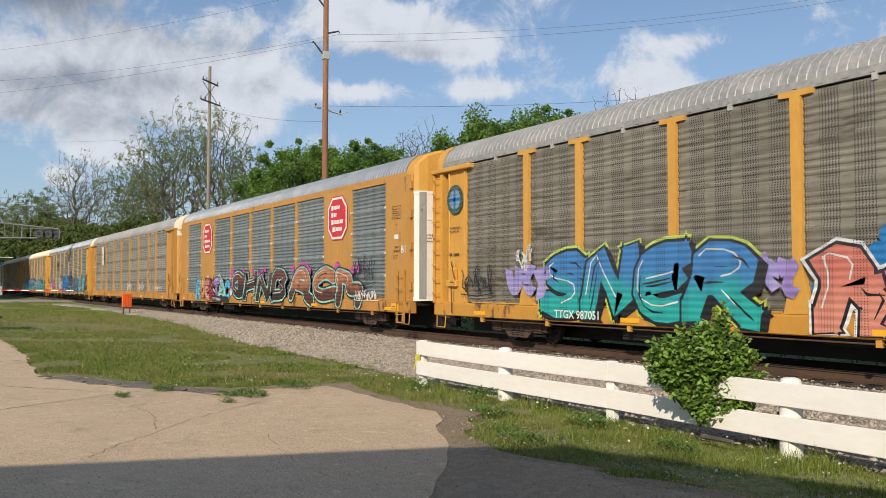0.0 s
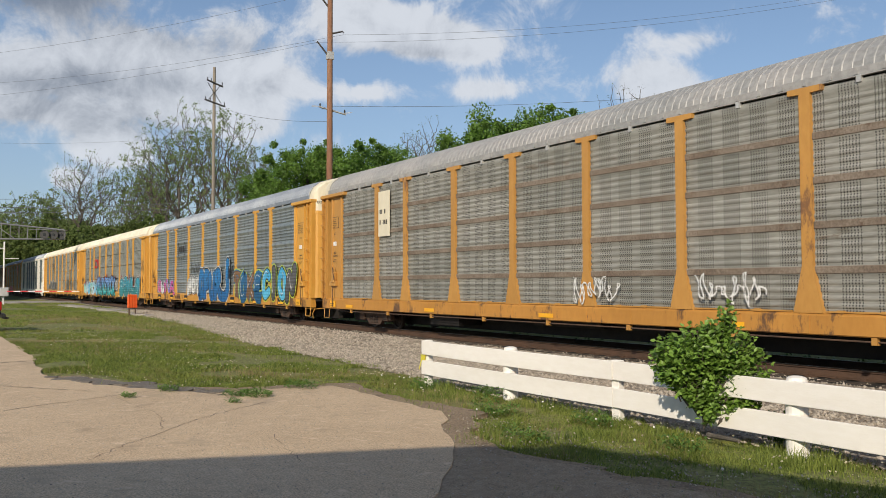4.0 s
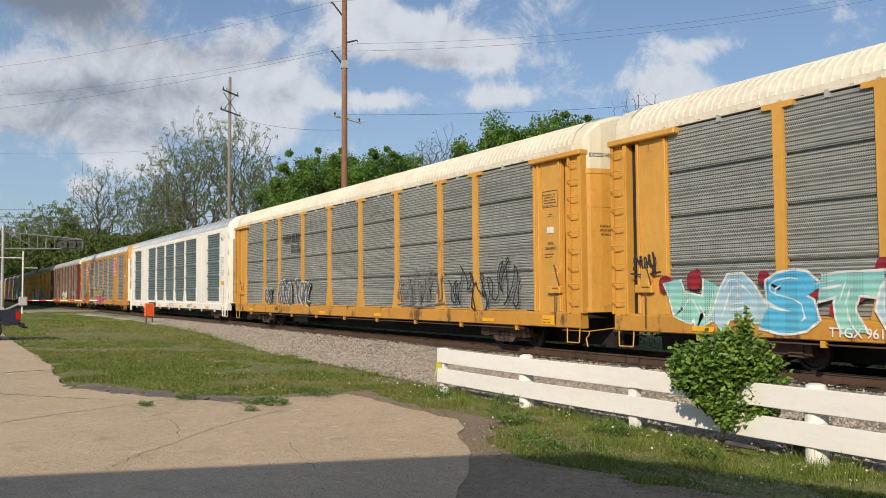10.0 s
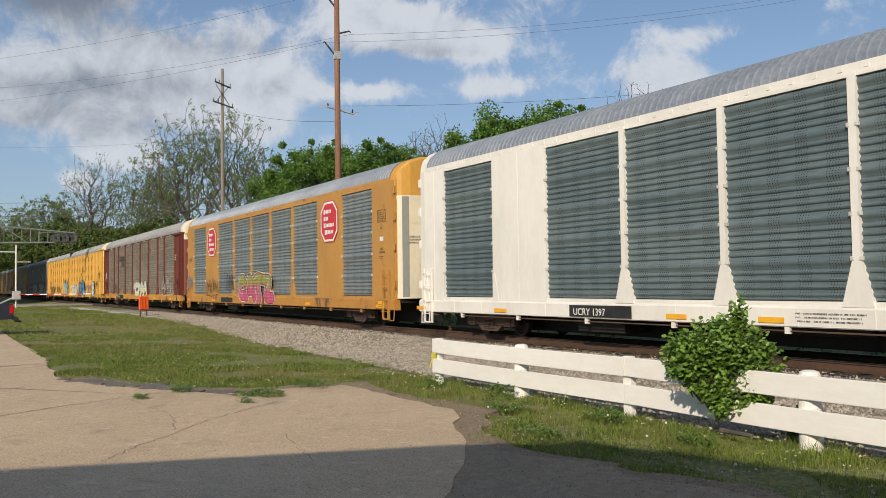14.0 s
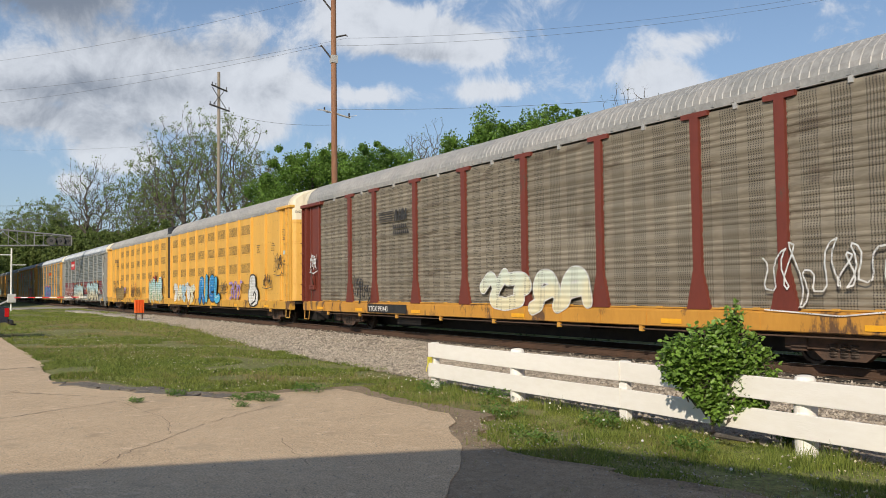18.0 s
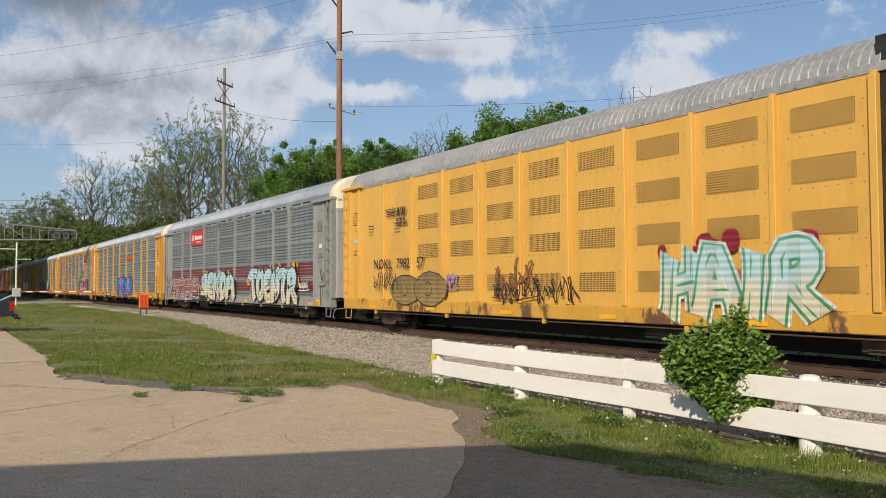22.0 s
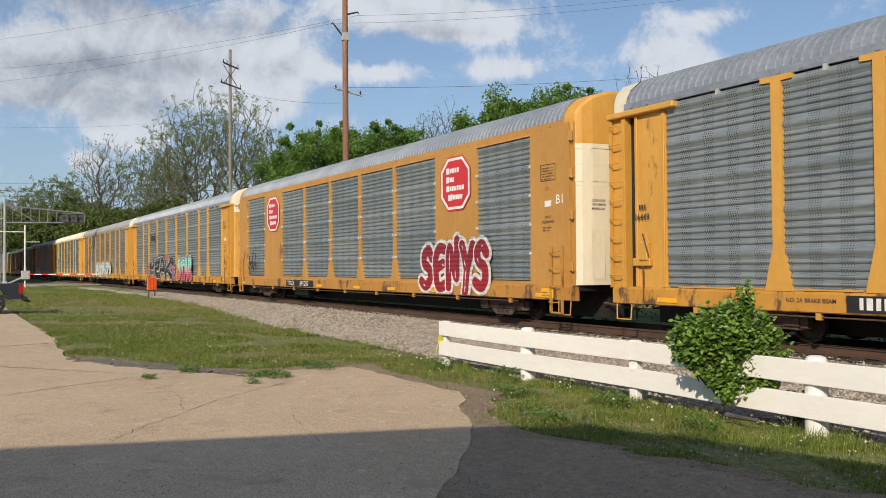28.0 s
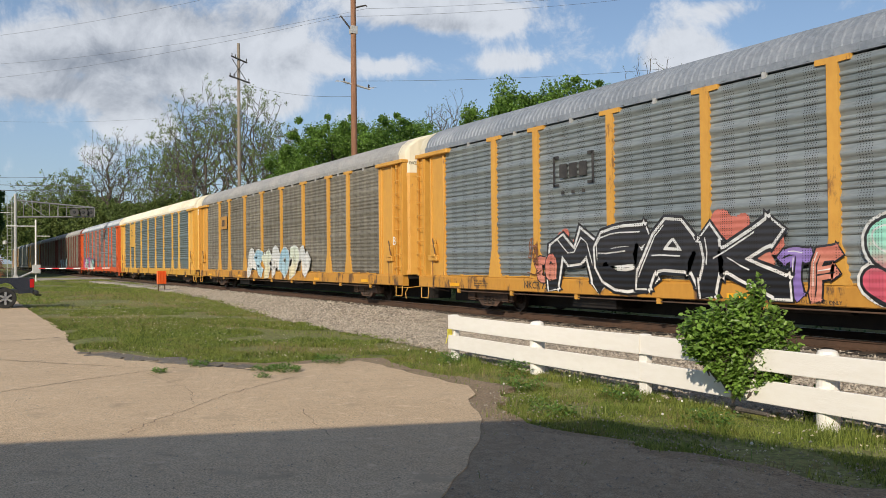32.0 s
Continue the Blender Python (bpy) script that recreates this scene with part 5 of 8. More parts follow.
# ---- the crossing ----
mx, my = spot(3.1, 90)
can = thing("cantilever_signal", (mx, my, 0), "grey steel cantilever mast with crossing lamps over the road", "crossing signal")
part("mast", Geo().tube((0, 0, -0.2), (0, 0, 8.2), 0.16, 0.13, 12).mesh("mast", GALV), can)
part("pedestal", Geo().box(-0.4, 0.4, -0.45, 0.45, -0.2, 0.3).box(-0.22, 0.22, -0.22, 0.22, 0.3, 0.5).mesh("pedestal", GALV), can)
g = Geo()
for s in (-1, 1):
    g.tube((0.25, -0.5 + s * 0.2, 0), (0.25, -0.5 + s * 0.2, 8.0), 0.03, n=5)
for i in range(24):
    g.tube((0.25, -0.7, 0.3 + i * 0.33), (0.25, -0.3, 0.3 + i * 0.33), 0.015, n=4)
part("ladder", g.mesh("ladder", GALV), can)
g = Geo().tube((0, 0, 7.6), (0, 6.9, 7.05), 0.08, n=6).tube((0, 0, 6.0), (0, 6.9, 6.15), 0.08, n=6)
for i in range(9):
    y = 0.7 + i * 0.75
    g.tube((0, y, 6.05), (0, y, 7.5 - y * 0.07), 0.035, n=5)
g.tube((0, 0.7, 7.5), (0, 2.6, 6.1), 0.04, n=5)
for y in (3.6, 6.9):
    g.tube((0.5, y, 6.1), (0.5, y, 7.0), 0.03, n=5)
g.tube((0.5, 3.6, 7.0), (0.5, 6.9, 7.0), 0.03, n=5)
part("truss_arm", g.mesh("truss_arm", TRUSSGREY), can)
for y in (5.1, 5.9, 6.6):
    lp = part("lamp_hood", Geo().lathe([(0.42, -0.04), (0.42, 0.02), (0.2, 0.03), (0.17, 0.30)], (0, 0, 0), "y", 18).mesh("lamp_hood", BLACK), can, (0.35, y, 6.55), "round black lamp backplate", 70)
    part("lens", Geo().lathe([(0.13, -0.09), (0.15, -0.05)], (0, 0, 0), "y", 12).mesh("lens", GLASSD), lp)
part("sign_frame", Geo().tube((0, -2.2, 6.4), (0, -2.2, 7.5), 0.03, n=5).tube((0, -1.75, 6.4), (0, -1.75, 7.5), 0.03, n=5).tube((0, -2.2, 7.5), (0, -1.75, 7.5), 0.03, n=5).tube((0, -2.2, 6.4), (0, 0, 6.4), 0.03, n=5).mesh("sign_frame", WHITEP), can)
part("bell", Geo().lathe([(0.05, 0), (0.2, 0.05), (0.2, 0.3), (0.05, 0.4)], (0.3, -0.9, 3.4), "z", 10).mesh("bell", GALV), can)

gtx, gty = spot(4.2, 86)
gate = thing("crossing_gate", (gtx, gty, 0), "lowered red and white level crossing gate", "crossing gate")
part("mast", Geo().tube((0, 0, -0.2), (0, 0, 5.6), 0.07, n=8).tube((0, 0, 4.1), (0, 1.2, 4.1), 0.04, n=6).tube((0, 0, 5.0), (0, -2.4, 5.0), 0.05, n=6).mesh("mast", WHITEP), gate)
part("mechanism", Geo().chamfer(-0.3, 0.3, -0.3, 0.4, 0.7, 1.5, 0.05).mesh("mechanism", GALV), gate)
part("counterweight", Geo().tube((0, 0, 1.0), (0.6, -1.8, 0.15), 0.09, n=6).box(0.4, 0.8, -1.9, -1.5, 0.0, 0.3).mesh("counterweight", GALV), gate)
for i in range(10):
    a, b = i / 10, (i + 1) / 10
    part("gate_arm", Geo().box(-0.02, 0.02, 0, 0.78, 1.12, 1.20, pose(0, 0, 0, 0, 0, -48) @ pose(0, 0.3 + i * 0.78, 0)).mesh("gate_arm", WHITEP if i % 2 else SIGNRED), gate)
g = Geo()
rr = random.Random(4)
brush = thing("shrub", (-112, 3.0, -0.05), "reddish-brown dry shrub by the road", "shrub")
DRYBUSH = surface("russet_dry_leaves", (0.20, 0.075, 0.04), (0.27, 0.12, 0.06), 1.0, 0.8, island=0.4)
part("foliage", leaf_mesh("foliage", [(rr.uniform(-1.5, 1.5), rr.uniform(-1.6, 1.6), rr.uniform(0.3, 2.2)) for _ in range(40)], [0.5] * 40, 60, 0.16, DRYBUSH, 1.0, 15), brush)

# ---- orange marker by the track ----
sx, sy = -55.6, 11.25
mk = thing("marker_panel", (sx, sy, ground_z(sx, sy)), "bright orange ribbed marker panel on two dark legs", "marker")
mk.matrix_world = pose(sx, sy, ground_z(sx, sy), 0, 0, -78)
g = Geo().chamfer(-0.30, 0.30, -0.06, 0.06, 0.48, 1.30, 0.02)
for i in range(6):
    g.box(-0.27 + i * 0.1, -0.22 + i * 0.1, -0.085, 0.085, 0.50, 1.28)
part("panel", g.mesh("panel", ORANGE), mk, (0, 0, 0), "ribbed orange plastic panel")
for s in (-1, 1):
    part("leg", Geo().box(s * 0.20 - 0.03, s * 0.20 + 0.03, -0.03, 0.03, -0.2, 0.5).mesh("leg", RUSTSTEEL), mk)


# ---- parked pickup ----
def pickup():
    tr = thing("pickup_truck", (-35.9, 2.52, 0), "dark grey-blue pickup truck parked on the pavement", "truck")
    # its length runs along -y from the tail at the origin
    def side_plate(pts, x0, x1, mat, name):
        n = len(pts)
        vs = [(x, -u, z) for x in (x0, x1) for u, z in pts]
        fs = [tuple(range(n)), tuple(range(n, 2 * n))[::-1]] + [(i, n + i, n + (i + 1) % n, (i + 1) % n) for i in range(n)]
        return Geo().add(vs, fs).mesh(name, mat)

    def arch(c, r, z0=0.52):
        return [(c - r * math.cos(math.pi * i / 8), z0 + r * math.sin(math.pi * i / 8) * 0.95) for i in range(9)]

    for x0, x1 in ((0.86, 0.93), (-0.93, -0.86)):
        pts = [(0.06, 0.55)] + arch(0.96, 0.43) + [(2.2, 0.45)] + [(2.2, 1.06), (0.06, 1.10)]
        part("bed_side", side_plate(pts, x0, x1, TRUCKPAINT, "bed_side"), tr)
        pts = [(2.22, 0.45)] + arch(4.35, 0.43) + [(5.2, 0.5), (5.25, 0.85), (5.0, 1.0), (3.9, 1.08), (2.22, 1.08)]
        part("cab_side", side_plate(pts, x0, x1, TRUCKPAINT, "cab_side"), tr)
    part("cab_roof", side_plate([(2.25, 1.08), (2.35, 1.62), (2.55, 1.70), (3.4, 1.68), (4.05, 1.10)], -0.80, 0.80, GLASSD, "cab_roof"), tr, (0, 0, 0), "cab with dark tinted windows")
    part("roof_panel", side_plate([(2.32, 1.66), (2.5, 1.735), (3.45, 1.715), (3.55, 1.64)], -0.76, 0.76, TRUCKPAINT, "roof_panel"), tr)
    part("bonnet", side_plate([(3.95, 1.06), (5.0, 0.98), (5.22, 0.86), (5.22, 0.5), (3.95, 0.5)], -0.86, 0.86, TRUCKPAINT, "bonnet"), tr)
    part("bed_floor", Geo().box(-0.88, 0.88, -2.2, -0.08, 0.55, 0.66).mesh("bed_floor", BLACK), tr)
    part("tailgate", Geo().chamfer(-0.80, 0.80, -0.10, -0.02, 0.58, 1.09, 0.02).mesh("tailgate", TRUCKPAINT), tr)
    part("bumper", Geo().chamfer(-0.90, 0.90, 0.0, 0.14, 0.46, 0.62, 0.03).mesh("bumper", BLACK), tr)
    part("hitch", Geo().box(-0.04, 0.04, 0.1, 0.30, 0.40, 0.46).mesh("hitch", BLACK), tr)
    for s in (-1, 1):
        part("tail_lamp", Geo().chamfer(s * 0.94 - (0.10 if s > 0 else -0.0), s * 0.94 + (0.0 if s > 0 else 0.10), -0.16, -0.005, 0.74, 1.06, 0.012).mesh("tail_lamp", TAIL), tr, (0, 0, 0), "red tail lamp")
    for x in (0.80, -0.80):
        for u in (0.96, 4.35):
            w = part("wheel", Geo().add(*_turned(0.37, 0.23, 24)).mesh("wheel", RUBBER), tr, (x, -u, 0.37), "black tyre on a spoked alloy rim")
            g = Geo()
            s = 1 if x > 0 else -1
            for i in range(6):
                a = i * math.pi / 3
                m = Matrix.Rotation(a, 4, "X")
                g.box(min(s * 0.09, s * 0.125), max(s * 0.09, s * 0.125), -0.035, 0.035, 0.05, 0.235, m)
            part("rim", g.add(*_turned(0.07, 0.25, 14)).mesh("rim", CHROME), w)
    return tr


def _turned(rad, width, n):
    prof = [(rad * 0.66, -width / 2), (rad * 0.93, -width / 2), (rad, -width * 0.36), (rad, width * 0.36), (rad * 0.93, width / 2), (rad * 0.66, width / 2), (rad * 0.62, width * 0.3)]
    vs = [(h, r * math.cos(2 * math.pi * i / n), r * math.sin(2 * math.pi * i / n)) for r, h in prof for i in range(n)]
    fs = [(j * n + i, j * n + (i + 1) % n, (j + 1) * n + (i + 1) % n, (j + 1) * n + i) for j in range(len(prof) - 1) for i in range(n)]
    fs += [tuple(range((len(prof) - 1) * n, len(prof) * n)), tuple(range(n))[::-1]]
    return vs, fs


pickup()

# ---- the building behind, whose shadow lies on the drive ----
hb = 6.0
k = hb / math.tan(SUN_EL)
shift = Vector((-SUN_DIR.x, -SUN_DIR.y, 0)).normalized() * k
foot = [(-7.3, 4.9), (-7.05, 5.8), (-6.3, 6.12), (-4.2, 6.8), (6.0, 10.3)]
foot = [(x - shift.x, y - shift.y) for x, y in foot]
left = (foot[0][0] - 1.75 * 5, foot[0][1] - 5.3 * 5)
poly = foot + [(30, foot[-1][1]), (30, left[1])] + [left]
tagged(slab("building", poly, -0.2, hb, BRICKW), "plain pale building behind the drive", "building", kind="structure")


# ---- rolling stock ----
MESHES = {}


def cached(key, build):
    if key not in MESHES:
        MESHES[key] = build()
    return MESHES[key]


Z_SILL0, Z_SILL1, Z_TOP, Z_EAVE, Z_ROOF = 0.62, 0.98, 4.86, 5.06, 5.80


def rib_profile(z0, z1, style):
    """Depth and height of a pressed side panel, from the foot up."""
    out = [(0.0, z0)]
    if style == "fine":
        slots = [z0 + (z1 - z0) * f for f in (0.26, 0.52, 0.76)]
        z = z0 + 0.02
        while z < z1 - 0.08:
            near = [s for s in slots if abs(s - z) < 0.045]
            if near:
                out += [(0.0, near[0] - 0.034), (-0.07, near[0] - 0.030), (-0.07, near[0] + 0.030), (0.0, near[0] + 0.034)]
                z = near[0] + 0.05
                continue
            out += [(0.0, z), (0.022, z + 0.02), (0.022, z + 0.045), (0.0, z + 0.065)]
            z += 0.078
    else:
        n = 5
        h = (z1 - z0) / n
        for g in range(n):
            b = z0 + g * h
            for i in range(4):
                r = b + 0.05 + i * 0.132
                out += [(0.0, r), (0.027, r + 0.022), (0.036, r + 0.045), (0.029, r + 0.066), (0.0, r + 0.096)]
            # a broad smooth fold parts the groups of ribs
            r = b + 0.585
            out += [(0.012 + 0.038 * math.sin(math.pi * (q + 0.5) / 8), r + 0.17 * (q + 0.5) / 8) for q in range(8)]
    out.append((0.0, z1))
    return out


def panel_mesh(w, style, mat, z0=1.02, z1=Z_TOP):
    def build():
        g = Geo()
        soft = 0.5 if mat.name in ("grimy_brown_grey_side_panel", "sooty_tan_side_panel", "weathered_pale_side_panel") else 1.0
        prof = [(-d * soft, z) for d, z in rib_profile(z0, z1, style)]
        prof += [(0.09, z1), (0.09, z0)]
        g.sweep(prof, -w / 2, w / 2)
        return g.mesh("panel", mat)
    return cached(("panel", round(w, 2), style, mat.name, z0, z1), build)


def post_mesh(mat, foot=True, head=True, w=0.11):
    def build():
        pts = [(-w, 4.88), (w, 4.88)]
        if head:
            pts = [(-0.34, 4.90), (0.34, 4.90), (0.34, 4.80), (w, 4.79)]
        pts += [(w * 0.95, 1.80), (0.29, 0.99), (-0.29, 0.99), (-w * 0.95, 1.80)] if foot else [(w, 0.99), (-w, 0.99)]
        if head:
            pts += [(-w, 4.79), (-0.34, 4.80)]
        return Geo().plate(pts, -1.605, -1.49).mesh("post", mat)
    return cached(("post", mat.name, foot, head, w), build)


ROOF_PROF = [(-1.54, 5.04), (-1.515, 5.16), (-1.40, 5.36), (-1.12, 5.58), (-0.65, 5.73), (0, 5.79), (0.65, 5.73), (1.12, 5.58), (1.40, 5.36), (1.515, 5.16), (1.54, 5.04)]


def roof_mesh(mat, half, pitch=0.19):
    rise = 0.012 if mat is ROOFS["grey"] else 0.030

    def build():
        xs, hs = [], []
        x = -half
        while x < half:
            for d, h in ((0, 0.0), (0.112, 0.0), (0.119, rise), (0.138, rise)):
                xs.append(x + d * pitch / 0.15)
                hs.append(h)
            x += pitch
        P = np.array(ROOF_PROF)
        nrm = P - np.array([0, 4.3])
        nrm /= np.linalg.norm(nrm, axis=1)[:, None]
        k = len(P)
        V = np.empty((len(xs), k, 3))
        for i, (x, h) in enumerate(zip(xs, hs)):
            V[i, :, 0] = x
            V[i, :, 1:] = P + nrm * h
        a = (np.arange(len(xs) - 1)[:, None] * k + np.arange(k - 1)[None, :]).ravel()
        return array_mesh("roof", V.reshape(-1, 3), np.stack([a, a + 1, a + k + 1, a + k], 1), mat, True)
    return cached(("roof", mat.name, half), build)


END_PLAN = [(-1.54, -0.03), (-1.515, 0.0), (-1.40, 0.07), (-1.12, 0.15), (-0.65, 0.19), (0, 0.20), (0.65, 0.19), (1.12, 0.15), (1.40, 0.07), (1.515, 0.0), (1.54, -0.03)]
Z_SPLIT = 4.42


def cap_mesh(mat, s, half):
    """The hood over a curved end: roof edge, rounded shoulder and the sheet below it."""
    def build():
        g = Geo()
        n = len(ROOF_PROF)
        vs = [(s * (half - 0.46), y * 1.004, z + 0.016) for y, z in ROOF_PROF]
        vs += [(s * (half + d - 0.06), y * 0.995, z - 0.005) for (y, z), (_, d) in zip(ROOF_PROF, END_PLAN)]
        vs += [(s * (half + d), y * 0.985, z - 0.07) for (y, z), (_, d) in zip(ROOF_PROF, END_PLAN)]
        vs += [(s * (half + d), y * 0.985, Z_SPLIT) for (y, z), (_, d) in zip(ROOF_PROF, END_PLAN)]
        fs = [(r * n + i, r * n + i + 1, r * n + n + i + 1, r * n + n + i) for r in range(3) for i in range(n - 1)]
        # cheeks at both sides close the shoulder down to the beam
        for k in (0, n - 1):
            a = len(vs)
            vs.append((s * (half - 0.46), ROOF_PROF[k][0] * 1.004, Z_SPLIT))
            fs.append((k, n + k, 2 * n + k, 3 * n + k, a))
        return g.add(vs, fs).mesh("end_cap", mat)
    return cached(("cap", mat.name, s, half), build)


def sill_mesh(mat, half):
    def build():
        g = Geo()
        g.sweep([(-1.60, 0.62), (-1.625, 0.64), (-1.625, 0.95), (-1.57, 1.0), (-1.40, 1.0), (-1.40, 0.62)], -half, half)
        x = -half + 0.6
        while x < half - 0.3:
            g.box(x, x + 0.05, -1.634, -1.60, 0.64, 0.95)
            x += 1.44
        return g.mesh("side_sill", mat)
    return cached(("sill", mat.name, half), build)


def chord_mesh(mat, half):
    def build():
        g = Geo().box(-half, half, -1.56, -1.45, 4.90, 5.05)
        x = -half + 0.2
        while x < half - 0.2:
            g.box(x, x + 0.09, -1.575, -1.56, 4.93, 5.0)
            x += 0.48
        return g.mesh("top_chord", mat)
    return cached(("chord", mat.name, half), build)


def bogie_meshes():
    def frame_geo():
        g = Geo()
        for s in (-1, 1):
            y0, y1 = s * 1.14 - 0.07, s * 1.14 + 0.07
            g.plate([(-1.18, 0.50), (-1.18, 0.28), (-0.95, 0.24), (-0.62, 0.30), (-0.40, 0.12), (0.40, 0.12), (0.62, 0.30), (0.95, 0.24), (1.18, 0.28), (1.18, 0.50), (0.55, 0.66), (-0.55, 0.66)], y0, y1)
            for x in (-0.86, 0.86):
                g.box(x - 0.16, x + 0.16, s * 1.14 - 0.11, s * 1.14 + 0.11, 0.26, 0.48)
        g.box(-0.22, 0.22, -1.2, 1.2, 0.42, 0.66)
        return g.mesh("bogie", RUSTSTEEL)

    def spring_geo():
        g = Geo()
        for i in range(5):
            g.lathe([(0.085, 0.18 + i * 0.045), (0.10, 0.20 + i * 0.045), (0.085, 0.22 + i * 0.045)], (0, 0, 0), "z", 10)
        return g.mesh("spring", WHEELSTEEL)

    def wheel_geo():
        g = Geo()
        for s in (-1, 1):
            y = 0.70 * s
            g.lathe([(0.05, -0.03), (0.10, -0.06), (0.13, -0.05), (0.15, -0.015), (0.28, -0.02), (0.30, -0.06), (0.355, -0.06), (0.36, 0.05), (0.33, 0.06), (0.28, 0.02), (0.1, 0.02)] if s < 0
                    else [(0.1, -0.02), (0.28, -0.02), (0.33, -0.06), (0.36, -0.05), (0.355, 0.06), (0.30, 0.06), (0.28, 0.02), (0.15, 0.015), (0.13, 0.05), (0.10, 0.06), (0.05, 0.03)], (0, y, 0), "y", 24)
            for a in range(3):
                c, d = math.cos(a * 2.094), math.sin(a * 2.094)
                g.box(0.2 * c - 0.03, 0.2 * c + 0.03, y + s * 0.02 - 0.02, y + s * 0.02 + 0.02, 0.2 * d - 0.03, 0.2 * d + 0.03)
        g.tube((0, -1.1, 0), (0, 1.1, 0), 0.07)
        return g.mesh("wheelset", WHEELSTEEL)
    return cached("bogie", frame_geo), cached("spring", spring_geo), cached("wheelset", wheel_geo)


SPINNING = []


def add_bogie(car, x, spin=True):
    fr, sp, wh = bogie_meshes()
    b = part("bogie", fr, car, (x, 0, 0.02), "rusty cast steel bogie frame")
    for dx in (-0.2, 0.0, 0.2):
        part("spring", sp, b, (dx, -1.16, 0.0))
    for dx in (-0.86, 0.86):
        w = part("wheelset", wh, b, (dx, 0, 0.34), "worn steel wheelset")
        if spin:
            SPINNING.append((w, dx))
    return b


def ladder(car, x, z0, z1, n, mat, y=-1.66, w=0.42, low=False):
    g = Geo()
    for s in (-1, 1):
        g.box(x + s * w / 2 - 0.025, x + s * w / 2 + 0.025, y, y + 0.06, z0, z1)
    if low:
        g.box(x - w / 2, x + w / 2, y, y + 0.05, z0, z0 + 0.04)
    lad = part("ladder", g.mesh("ladder", mat), car)
    rung = cached(("rung", mat.name, w), lambda: Geo().tube((-w / 2, 0, 0), (-w * 0.36, -0.05, -0.012), 0.012, n=6).tube((-w * 0.36, -0.05, -0.012), (w * 0.36, -0.05, -0.012), 0.013, n=6).tube((w * 0.36, -0.05, -0.012), (w / 2, 0, 0), 0.013, n=6).mesh("rung", mat))
    for i in range(n):
        part("rung", rung, lad, (x, y - 0.03, z0 + (i + 0.7) * (z1 - z0) / n))
    return lad


def plate_box(car, name, x0, x1, z0, z1, mat, y=-1.63, label="", d=0.006):
    return part(name, cached((name, round(x1 - x0, 3), round(z1 - z0, 3), mat.name, d), lambda: Geo().box(-(x1 - x0) / 2, (x1 - x0) / 2, -d, d, 0, z1 - z0).mesh(name, mat)), car, ((x0 + x1) / 2, y, z0), label)


def glyphs(text, size=1.0, offset=0.0):
    def build():
        cu = bpy.data.curves.new("lettering", "FONT")
        cu.body, cu.size, cu.offset, cu.resolution_u = text, size, offset, 3
        ob = bpy.data.objects.new("lettering", cu)
        me = bpy.data.meshes.new_from_object(ob)
        out = ([tuple(v.co) for v in me.vertices], [tuple(p.vertices) for p in me.polygons])
        bpy.data.objects.remove(ob)
        bpy.data.curves.remove(cu)
        bpy.data.meshes.remove(me)
        return out
    return cached(("txt", text, size, offset), build)


def lettering(car, text, x0, z0, h, mat, y=-1.636, squeeze=1.0, label=""):
    """Painted words on the side, standing on z0 from x0."""
    vs, fs = glyphs(text, 1.0, 0.012)
    g = Geo().add([(x0 + vx * h * 1.35 * squeeze, y, z0 + vy * h * 1.35) for vx, vy, _ in vs], fs)
    me = raw("lettering", g.v, g.f, mat)
    return part("lettering", me, car, (0, 0, 0), label)


def bars(car, x0, z0, w, h, n, mat, y=-1.636, name="small_print"):
    """Lines of print too small to read."""
    g = Geo()
    r = random.Random(int(x0 * 100 + z0 * 37))
    th = h / n * (0.42 if n > 1 else 0.7)
    for i in range(n):
        z = z0 + h * (n - 1 - i) / n
        x, end = x0, x0 + w * r.uniform(0.6, 1.0)
        while x < end:
            l = th * r.uniform(0.35, 0.6)
            if r.random() < 0.84:
                g.add([(x, y, z), (x + l, y, z), (x + l, y, z + th), (x, y, z + th)], [(0, 1, 2, 3)])
            x += l + th * 0.28
    return part(name, raw(name, g.v, g.f, mat), car)


def spray(name, c1, c2):
    return surface("spray_" + name, c1, c2, 1.4, 0.5, 0.0, 0.03, 30, 0.1, spots=tuple(0.6 * a + 0.4 * b for a, b in zip(c2, c1)), spot_at=0.60, spot_scale=2.5, holes=PUNCH, ridge=0.135, fade=True)


